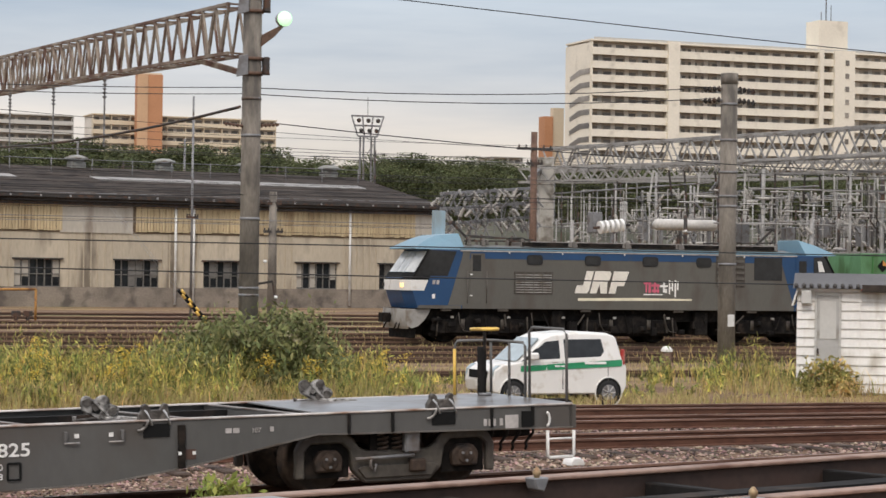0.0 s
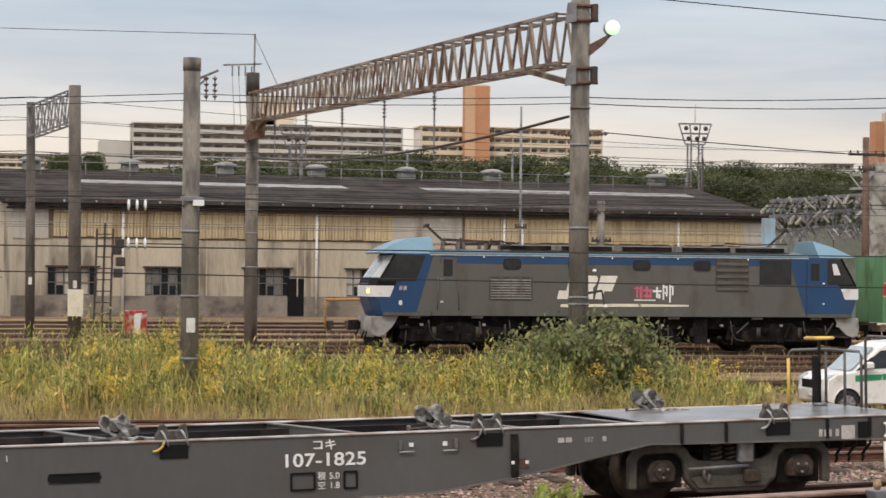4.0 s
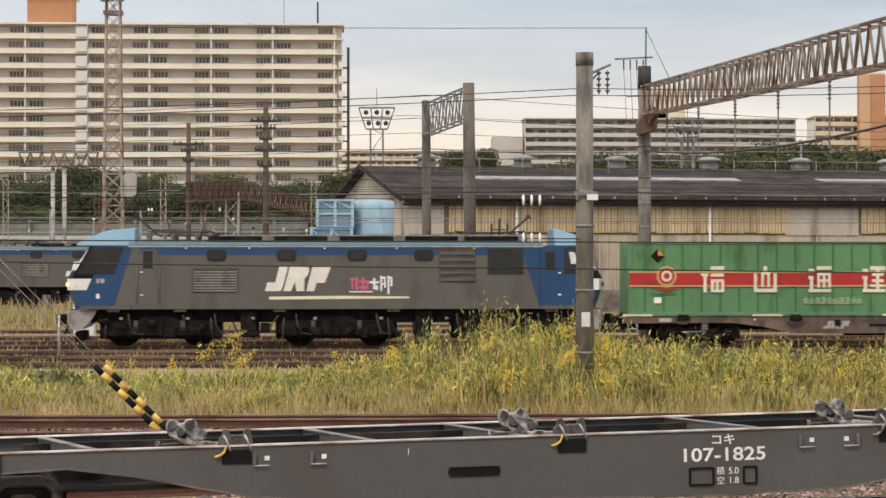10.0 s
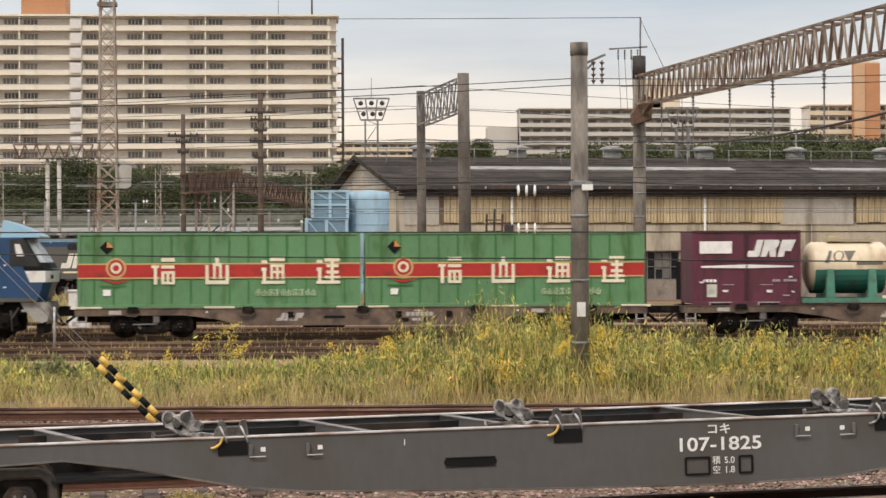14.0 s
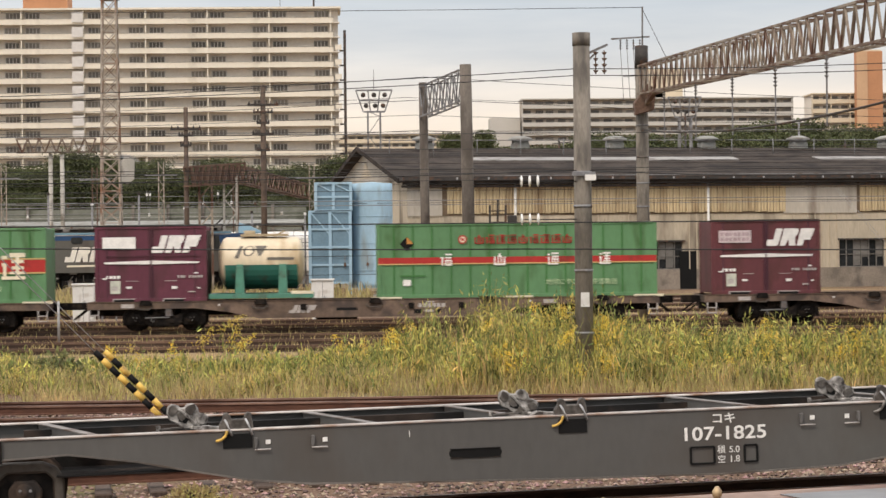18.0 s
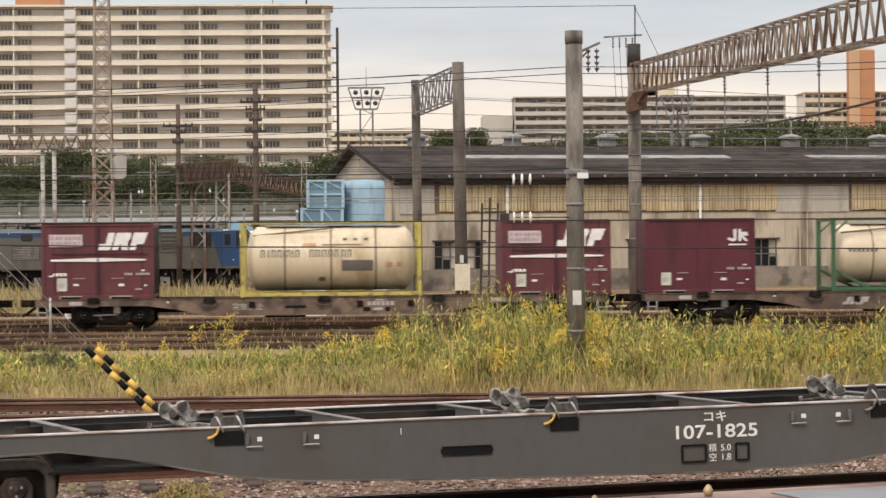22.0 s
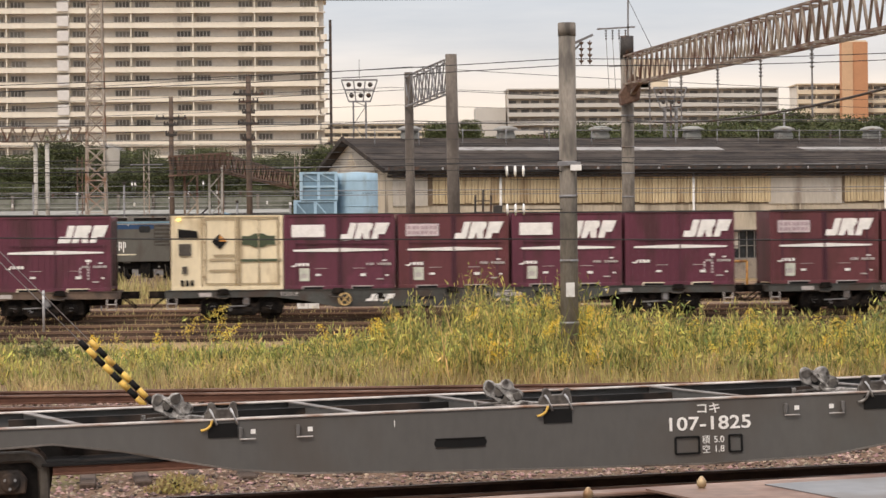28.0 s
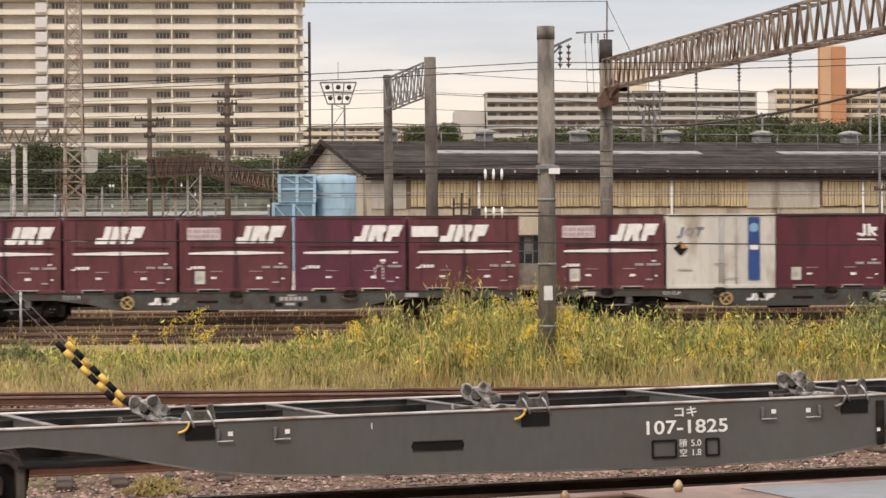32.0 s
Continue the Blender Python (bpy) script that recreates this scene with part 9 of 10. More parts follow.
arm_pole(-7.9, 125, 10.8, ((9.6, 0.85), (9.25, 0.4), (8.7, 0.3)), M["pole_brown"], "dark crossarm pole with hanging gear", 0.16, False)
arm_pole(-3.65, 125, 12.0, ((10.9, 0.85), (10.5, 0.55), (9.9, 0.35), (9.3, 0.6), (8.4, 0.35)), M["pole_brown"], "tall rusty crossarm pole with insulators", 0.19, False)
arm_pole(42.3, 98, 9.4, ((8.6, 0.9), (7.9, 0.4)), M["rustbrown"], "rusty pole before the substation", 0.2, False)
arm_pole(32.5, 108, 6.6, ((6.0, 0.4), (4.6, 0.5)), M["conc"], "short concrete pole with cable fittings", 0.24, False)
arm_pole(29.4, 112, 11.5, ((5.3, 0.3),), M["galv_dk"], "slender dark mast beside the substation", 0.07, False)

fp = thing("twin_post_frame", "pair of pale posts carrying a rusty head frame", "frame", pose(-18.0, 150, -0.2))
for x in (-0.38, 0.38):
    part("post", Geo().cyl((x, 0, 0), (x, 0, 9.4), 0.14, 10), M["conc_lt"], fp)
truss(fp, (-2.6, 0, 10.4), (2.6, 0, 10.4), 0.9, 0.5, 7, 0.08, 0.06, M["lattice"])

rb = thing("rusty_gantry", "rust-brown lattice gantry beam on lattice legs", "gantry", pose(0, 0, 0))
truss(rb, (-7.8, 124.6, 7.3), (-5.0, 128.0, 7.6), 1.05, 0.6, 9, 0.1, 0.1, M["rustbrown"])
truss(rb, (-5.0, 128.0, 7.4), (-1.6, 150.0, 7.0), 0.9, 0.5, 12, 0.08, 0.07, M["rustbrown"])
for x, y in ((-5.6, 127.2), (-6.9, 125.8)):
    g = Geo()
    for sx in (-0.35, 0.35):
        g.bar((x + sx, y, -0.2), (x + sx, y, 6.9), 0.12)
    for k in range(8):
        s_ = 1 if k % 2 else -1
        g.bar((x - 0.35 * s_, y, 0.8 * k), (x + 0.35 * s_, y, 0.8 * k + 0.8), 0.07)
    part("lattice_leg", g, M["conc_lt"] if x > -6 else M["lattice"], rb, "pale lattice leg")
for k in range(9):
    x, y = -24 + 3.1 * k + random.uniform(-0.8, 0.8), 134 + 5.5 * (k % 3)
    p = thing("signal_post", "slim yard post with small lamps", "post", pose(x, y, -0.2), group="slim yard posts")
    h_ = random.uniform(5.0, 8.0)
    part("shaft", Geo().cyl((0, 0, 0), (0, 0, h_), 0.06, 8), M["galv_dk"], p)
    part("lamp", Geo().box(-0.08, 0.08, -0.08, 0.08, h_ - 0.06, h_ + 0.1), M["porcelain"] if k % 2 else M["iron"], p)


# slim masts along the shed's far side, with droppers
for k, (x, zt) in enumerate(((17.5, 11.2), (23.5, 10.6), (28.5, 13.6), (36.0, 12.4), (40.5, 11.0), (46.5, 13.2), (52.0, 10.8), (58.0, 11.4), (63.0, 12.8), (76.0, 11.6), (84.0, 10.8))):
    p = thing("slim_mast", "slim dark wire mast behind the shed", "mast", pose(x, 172 + 4 * (k % 3), -0.2), group="slim wire masts")
    part("shaft", Geo().cyl((0, 0, 0), (0, 0, zt), 0.11, 8, 0.08), M["galv_dk"] if k % 2 else M["iron"], p)
    part("crossarm", Geo().bar((-0.5, 0, zt - 0.4), (0.9, 0, zt - 0.3), 0.08), M["iron"], p)


# ---- substation ----
M["silver"] = mat("silver_painted_steel", (0.31, 0.30, 0.285), 0.55, 0.2, (8, 0.15), (0.6, 0.2), ((0.2, 0.18, 0.16), 0.3, 1.5), 0.05)


M["glaze"] = mat("pale_gray_glaze", (0.50, 0.475, 0.44), 0.35, 0, (8, 0.1), (1, 0.2), None, 0)
M["silver_lt"] = mat("bright_silver_pipe", (0.46, 0.445, 0.415), 0.5, 0.2, (8, 0.15), (0.6, 0.2), None, 0.05)


def substation():
    s = thing("substation", "outdoor substation of silver frames, pipes and insulators", "substation", pose(0, 0, 0))
    truss(s, (50.1, 114, 9.35), (56.6, 78, 9.35), 1.25, 0.9, 22, 0.13, 0.07, M["silver"])
    truss(s, (46.9, 110, 8.0), (58.5, 84, 8.2), 0.7, 0.8, 20, 0.11, 0.06, M["silver"])
    truss(s, (52.5, 118, 8.6), (66, 100, 8.7), 0.9, 0.8, 16, 0.11, 0.06, M["silver"])
    part("column", Geo().box(47.2, 48.0, 108.5, 109.3, -0.3, 8.6), M["conc_lt"], s, "gray concrete column", 0.03)
    part("column_head", Geo().bar((46.2, 107.5, 7.4), (48.5, 110, 8.6), 0.25), M["galv_dk"], s)
    rnd = random.Random(5)
    posts = []
    for i in range(11):
        for j in range(4):
            x, y = 46.3 + 2.0 * i + rnd.uniform(-0.3, 0.3), 90 + 6.5 * j + rnd.uniform(-0.5, 0.5)
            if x < 44.5 + 0.12 * (y - 90):
                continue
            h_ = rnd.choice((5.2, 6.0, 6.8, 7.4))
            part("pipe_post", Geo().cyl((x, y, -0.3), (x, y, h_), rnd.choice((0.06, 0.09, 0.11)), 8), M["silver"] if rnd.random() < 0.75 else M["iron"], s)
            posts.append((x, y, h_))
    for z in (3.6, 4.9, 6.5):
        for j in range(3):
            y = 90 + 8.5 * j
            x0 = 46 + rnd.uniform(0, 4)
            part("bus_pipe", Geo().cyl((x0, y, z), (x0 + rnd.uniform(5, 12), y + 0.3, z + rnd.uniform(-0.1, 0.1)), 0.035, 8), M["silver"], s)
        for x in (47.5, 53.0, 60.0):
            part("bus_pipe", Geo().cyl((x, 90, z + 0.2), (x + 0.5, 110, z + 0.2), 0.04, 8), M["silver"] if z < 6 else M["galv_dk"], s)
    # small rectangular pipe frames, thin uprights and slanted links
    for k in range(96):
        x, y, z = 46.5 + 0.225 * k + rnd.uniform(-0.4, 0.4), rnd.uniform(90, 112), rnd.uniform(3.5, 5.6)
        if x < 45.2 + 0.12 * (y - 90):
            continue
        w_, h_ = rnd.uniform(0.35, 1.0), rnd.uniform(0.8, 2.2)
        part("pipe_frame", Geo().tube([(x, y, z), (x, y, z + h_), (x + w_, y, z + h_), (x + w_, y, z)], 0.035, 6, True), M["silver_lt"] if k % 3 else M["silver"], s)
        part("upright", Geo().cyl((x - 0.3, y + 0.5, -0.3), (x - 0.3, y + 0.5, z + h_ + 0.4), 0.035, 6), M["silver"] if k % 2 else M["iron"], s)
        part("link", Geo().bar((x + w_, y, z + 0.3), (x + w_ + rnd.uniform(-0.9, 0.9), y, z - rnd.uniform(0.2, 0.8)), 0.045), M["iron"] if k % 2 else M["silver"], s)
    ins = Geo()
    for k in range(5):
        ins.lathe([(0.02, 0.0 + 0.1 * k), (0.085, 0.025 + 0.1 * k), (0.04, 0.05 + 0.1 * k), (0.03, 0.1 + 0.1 * k)], (0, 0, 0), "z", 8)
    im = ins.mesh("insulator", M["glaze"])
    dk = ins.mesh("insulator", M["galv_dk"])
    for x, y, h_ in posts:
        for n in range(rnd.choice((6, 8, 10))):
            part("insulator", im if n % 3 else dk, None, s, at=pose(x + rnd.uniform(-0.9, 0.9), y + rnd.uniform(-0.5, 0.5), rnd.uniform(3.2, h_ - 0.6), rnd.choice((0, 35, -35, 90)), rnd.choice((0, 40, -40)), rnd.uniform(0, 360)))
    # fans of slanted insulators under the beams
    for k in range(64):
        x, y = 46.8 + 0.32 * k, 96 + rnd.uniform(-1.5, 1.5)
        z = rnd.choice((4.55, 4.9, 5.15, 6.2))
        for tilt_ in (-34, 0, 34) if k % 3 else (-28, 28):
            part("insulator", im if (k + tilt_) % 5 else dk, None, s, at=pose(x, y, z, 0, tilt_ + rnd.uniform(-8, 8), 0))
        part("bus_stub", Geo().bar((x - 0.3, y, z - 0.03), (x + 0.3, y, z - 0.03), 0.05), M["silver_lt"] if k % 2 else M["galv_dk"], s)
    for k in range(26):
        x = 46.6 + 0.8 * k
        part("hanger", Geo().bar((x, 94, 7.4), (x + rnd.uniform(-0.25, 0.25), 94, rnd.uniform(5.2, 6.3)), 0.07), M["iron"] if k % 3 else M["silver_lt"], s)
        part("cross_pipe", Geo().cyl((x, 93, 5.6 + 0.3 * (k % 4)), (x + rnd.uniform(0.8, 2.2), 93, 5.6 + 0.3 * (k % 4)), 0.04, 6), M["silver_lt"], s)
    # three rows of slanted insulators on long beams
    for r in range(3):
        z0 = 6.05 - 0.72 * r
        part("insulator_beam", Geo().bar((38.0, 99, z0 + 0.15), (44.5, 103, z0 + 0.7), 0.14), M["galv_dk"], s)
        for k in range(46):
            t = k / 45 + rnd.uniform(-0.01, 0.01)
            part("insulator", im if k % 3 else dk, None, s, at=pose(38.1 + 6.3 * t, 99 + 4 * t + rnd.uniform(-1, 1), z0 + rnd.uniform(-0.1, 0.3) + 0.5 * t, 180 + rnd.uniform(-25, 25), rnd.choice((32, -30, 50, -48)), 0))
            if k % 3 == 0:
                part("link", Geo().bar((38.1 + 6.3 * t, 98.6 + 4 * t, z0 + 0.2 + 0.5 * t), (38.1 + 6.3 * t + rnd.uniform(-0.6, 0.6), 98.6 + 4 * t, z0 - rnd.uniform(0.4, 0.9) + 0.5 * t), 0.05), M["galv_dk"], s)
    part("transformer_tank", Geo().lathe([(0, -1.6), (0.11, -1.6), (0.22, -1.5), (0.25, -1.4), (0.25, 1.4), (0.22, 1.5), (0, 1.52)], (46.75, 91, 4.80), "x", 20), M["glaze"], s, "white horizontal bushing tube")
    for dx in (-1.2, 1.2):
        part("tank_leg", Geo().bar((46.75 + dx, 91, -0.3), (46.75 + dx, 91, 4.6), 0.12), M["galv_dk"], s)
    part("disc_rod", Geo().cyl((42.2, 91, 4.58), (44.0, 91, 4.75), 0.06, 8), M["iron"], s)
    part("disc_leg", Geo().bar((43.1, 91, -0.3), (43.1, 91, 4.5), 0.12), M["galv_dk"], s)
    for k in range(5):
        part("disc", Geo().cyl((42.5 + 0.25 * k, 91, 4.6 + 0.03 * k), (42.63 + 0.25 * k, 91, 4.62 + 0.03 * k), 0.29, 14), M["porcelain"], s, "stack of pale discs")
    for x, z in ((45.9, 5.0), (48.6, 4.6), (53.9, 4.6), (56.5, 4.5), (58.6, 5.0), (60.8, 4.6), (62.6, 5.2)):
        part("switch_box", Geo().box(x - 0.25, x + 0.25, 98.5, 99.2, z - 0.5, z + 0.5), M["galv_dk"], s, "gray switchgear box", 0.03)
    part("grey_house", Geo().box(47.4, 68, 118, 124, -0.3, 5.4), M["wall_gr"], s, "low gray-green control building")
    part("blue_post", Geo().box(36.2, 36.7, 95, 95.4, -0.2, 5.3), M["pale_blue"], s, "light blue post")


substation()


# ---- overhead wires ----
def wire(a, b, sag=0.0, r=0.012, material="wire", n=10, label="thin dark overhead wire above the yard"):
    a, b = Vector(a), Vector(b)
    line = []
    for k in range(n + 1):
        p = a.lerp(b, k / n)
        p.z -= sag * 4 * (k / n) * (1 - k / n)
        line.append(p)
    solo("overhead_wire", Geo().tube(line, r, 5), M[material], label, "wire", group="overhead wires")


wire((-14, 46.5, 3.22), (40, 46.5, 3.12), 0.03, 0.014, label="black cable strung along the grass strip")
wire((-14, 46.5, 2.92), (4, 46.5, 2.62), 0.05, 0.014, label="black cable strung along the grass strip")
wire((4, 46.5, 2.62), (40, 46.5, 2.40), 0.08, 0.014, label="black cable strung along the grass strip")
wire((-14, 46.2, 4.1), (5.27, 46.9, 4.25), 0.1, 0.010)
wire((5.27, 46.9, 4.25), (13.68, 46.9, 4.2), 0.12, 0.010)
for z in (4.02, 3.23):
    iw = part("line_insulator", Geo().cyl((-1.35, -0.5, z), (-0.15, -0.1, z), 0.012, 6), M["wire"], pc, "wire stay with three white insulators", at=pose(0, 0, -ground_z(5.27, 47.0)))
    for dx in (-0.17 - 1.15, -1.15, 0.17 - 1.15):
        part("insulator_disc", Geo().lathe([(0.02, -0.03), (0.10, -0.02), (0.13, 0.0), (0.10, 0.02), (0.02, 0.03)], (dx, -0.43, z), "x", 12), M["porcelain"], iw)
wire((13.75, 46.85, 8.78), (40, 46.5, 7.6), 0.1, 0.012)
for z_, h_ in ((7.28, 6.52), (7.0, 6.38)):
    wire((13.9, 47.05, h_), (26.5, 50, z_), 0.16, 0.011)
    wire((5.45, 47.0, h_ - 0.15), (13.5, 47.05, h_), 0.06, 0.009)
    wire((-14, 47.0, h_ - 0.75), (5.1, 47.0, h_ - 0.15), 0.12, 0.009)
wire((14.2, 46.95, 5.76), (40, 52, 5.5), 0.3, 0.012)
wire((13.45, 47.1, 6.1), (11.9, 86, 7.1), 0.45, 0.035, "iron", label="thick brown feeder cable beside the gantry")
wire((12.0, 86, 11.75), (12.22, 81.2, 9.4), 0.0, 0.012, n=2, label="thin stay wire from the mast to the gantry")
wire((12.0, 86, 11.8), (-60, 86, 12.4), 0.3, 0.012)
rnd = random.Random(11)
for k, (y, z) in enumerate(((77, 5.4), (77, 6.6), (81.6, 5.4), (86.6, 5.3), (86.6, 6.5), (95.5, 6.7))):
    wire((-70, y, z + 0.1), (120, y, z - 0.1), 0.06, 0.011, n=24)
for k in range(12):
    y, z = 131 + 3.9 * k, (1.2, 2.0, 2.7, 3.4, 4.2, 4.9, 5.6)[k % 7] + 0.1 * (k % 3)
    wire((-90, y, z + rnd.uniform(-0.1, 0.3)), (3.5 + 0.05 * k, y, z + rnd.uniform(-0.2, 0.2)), 0.1, 0.014, "galv" if k % 2 else "wire", n=12)
for k in range(16):
    y = 104 + 4.2 * k
    z = (5.4, 6.4, 7.3, 5.0, 8.4, 6.0, 9.6)[k % 7] + rnd.uniform(-0.3, 0.3)
    wire((-90, y, z + rnd.uniform(-0.3, 0.5)), (130, y, z + rnd.uniform(-0.3, 0.3)), 0.15, 0.013 + 0.006 * (k % 3 == 0), "wire" if k % 3 else "galv_dk", n=24)
for k, (z0, z1) in enumerate(((10.2, 10.6), (10.9, 12.4), (9.4, 9.8), (11.4, 11.2), (9.0, 8.6), (12.6, 13.4))):
    wire((-90, 150 + 5 * k, z0), (5.4, 120 + 8 * k, z1), 0.6, 0.016, n=14)
    wire((5.4, 120 + 8 * k, z1), (95, 150 + 4 * k, z0 + 0.8), 0.9, 0.016, n=14)


# droppers with pale insulators hung in the wires of the back yard
bead_rnd = random.Random(23)
for k in range(46):
    n, x = k % 12, bead_rnd.uniform(-26, 3)
    t = (x + 90) / 94.0
    z = (2.4 + 0.42 * n) * (1 - t) + (2.3 + 0.43 * n) * t - 0.12 * 4 * t * (1 - t)
    d = thing("wire_dropper", "short wire dropper with a pale insulator", "insulator", pose(x, 133 + 2.6 * n, z), group="wire droppers")
    part("rod", Geo().cyl((0, 0, -0.8), (0, 0, 0.05), 0.018, 5), M["galv_dk"], d)
    part("bead", Geo().lathe([(0.0, -0.12), (0.05, -0.11), (0.09, -0.03), (0.05, 0.03), (0.09, 0.08), (0, 0.12)], (0, 0, -0.2 if k % 2 else -0.5), "z", 8), M["porcelain"] if k % 3 else M["rustbrown"], d)
for k in range(12):
    y = 133 + 2.6 * k
    wire((-90, y, 2.4 + 0.42 * k), (4.0, y, 2.3 + 0.43 * k), 0.12, 0.017, "galv_dk" if k % 3 == 1 else "wire", n=14)
for k, x in enumerate((-23.5, -20.6, -15.3, -10.4, -6.0, -1.2)):
    p = thing("lattice_post", "slim lattice post carrying yard wires", "post", pose(x, 140 + 4 * (k % 3), -0.2), group="lattice yard posts")
    for dx in (-0.16, 0.16):
        part("leg", Geo().bar((dx, 0, 0), (dx, 0, 8.4), 0.06), M["mast"] if k % 2 else M["rustbrown"], p)
    g = Geo()
    for j in range(17):
        q = 0.16 if j % 2 else -0.16
        g.bar((-q, 0, 0.49 * j), (q, 0, 0.49 * j + 0.49), 0.035)
    part("lacing", g, M["mast"] if k % 2 else M["rustbrown"], p)
    part("crossarm", Geo().bar((-1.0, 0, 7.6), (1.0, 0, 7.6), 0.08), M["galv_dk"], p)


# ---- plants ----
def quads_mesh(name, q, material):
    """q: an array of quads (n, 4, 3)."""
    n = len(q)
    me = bpy.data.meshes.new(name)
    me.vertices.add(4 * n)
    me.vertices.foreach_set("co", q.reshape(-1).astype(np.float32))
    me.loops.add(4 * n)
    me.loops.foreach_set("vertex_index", np.arange(4 * n, dtype=np.int32))
    me.polygons.add(n)
    me.polygons.foreach_set("loop_start", np.arange(0, 4 * n, 4, dtype=np.int32))
    me.update(calc_edges=True)
    me.validate()
    me.materials.append(material)
    return me


RNG = np.random.default_rng(7)


def blades(base, height, width, bend, seed=0):
    """Two-piece tapered blades: base (n, 3), height, width, bend (n)."""
    n = len(base)
    ang = RNG.uniform(0, 2 * np.pi, n)
    side = np.stack([np.cos(ang), np.sin(ang), 0 * ang], 1) * (width / 2)[:, None]
    la = RNG.uniform(0, 2 * np.pi, n)
    lean = np.stack([np.cos(la), np.sin(la), 0 * la], 1) * (bend * height)[:, None]
    up = np.stack([0 * ang, 0 * ang, height], 1)
    p0, p1, p2 = base, base + up * 0.55 + lean * 0.35, base + up + lean
    q1 = np.stack([p0 - side, p0 + side, p1 + side * 0.8, p1 - side * 0.8], 1)
    q2 = np.stack([p1 - side * 0.8, p1 + side * 0.8, p2 + side * 0.12, p2 - side * 0.12], 1)
    return np.concatenate([q1, q2]), p1, p2


def leaves(centre, size, up_bias=0.3, slim=0.32):
    """One leaf quad round each centre, turned at random."""
    n = len(centre)
    d = RNG.normal(size=(n, 3))
    d[:, 2] = np.abs(d[:, 2]) * up_bias + 0.1
    d /= np.linalg.norm(d, axis=1, keepdims=True)
    e = np.cross(d, RNG.normal(size=(n, 3)))
    e /= np.linalg.norm(e, axis=1, keepdims=True)
    d, e = d * size[:, None], e * (size * slim)[:, None]
    return np.stack([centre - d * 0.5, centre + e, centre + d * 0.5, centre - e], 1)


M["grass"] = leafy("green_grass_blades", (0.33, 0.335, 0.108), 0.5, 0.35, (1.3, 0.5), (0.50, 0.38, 0.15), 0.9)
M["herb"] = leafy("goldenrod_leaves", (0.275, 0.32, 0.10), 0.65, 0.35, (1.5, 0.55), (0.46, 0.39, 0.115), 1.1)
M["dry"] = leafy("dry_straw_blades", (0.55, 0.42, 0.21), 0.4, 0.4, (1.1, 0.3), (0.40, 0.35, 0.14), 0.7)
M["gold"] = leafy("goldenrod_flowers", (0.84, 0.58, 0.085), 0.25, 0.3, (1.1, 0.2), (0.72, 0.58, 0.14), 1.6)
M["bush"] = leafy("bush_leaves", (0.20, 0.215, 0.09), 0.6, 0.35)
M["bush_pale"] = leafy("pale_seed_heads", (0.30, 0.27, 0.17), 0.4)
M["tree"] = leafy("dark_tree_leaves", (0.085, 0.098, 0.04), 0.6, 0.15, (0.35, 0.3))
M["weed"] = leafy("drying_weeds", (0.42, 0.35, 0.16), 0.4, 0.4)
M["bark"] = mat("gray_brown_bark", (0.10, 0.08, 0.06), 0.9, 0, (14, 0.3), (2, 0.2), None, 0.4)


def grow_height(x):
    return np.interp(x, [-12, -7, -3.5, -0.8, 1.4, 3.0, 5.0, 7.0, 9.0, 12, 16, 17.5, 21, 24, 25.4, 26.6, 28.2, 31, 36], [0.5, 0.42, 0.34, 0.5, 0.8, 1.45, 1.6, 1.0, 0.95, 0.95, 0.98, 0.34, 0.18, 0.2, 0.75, 1.0, 0.6, 0.5, 0.45])


def ground_of(p):
    return np.array([ground_z(float(x), float(y)) for x, y in p])


def scatter(n, x0, x1, y0, y1, clump=0.0):
    p = np.stack([RNG.uniform(x0, x1, n), RNG.uniform(y0, y1, n)], 1)
    if clump:
        k = np.array([noise.noise(Vector((float(x) * 0.9, float(y) * 0.9, 9))) for x, y in p])
        p = p[k > RNG.uniform(-clump, clump, n)]
    return p


def patchy(p):
    """Taller and shorter clumps."""
    return np.array([1.0 + 0.62 * noise.noise(Vector((float(x) * 0.8, float(y) * 0.6, 31))) + 0.42 * noise.noise(Vector((float(x) * 2.6, float(y) * 1.5, 47))) for x, y in p])


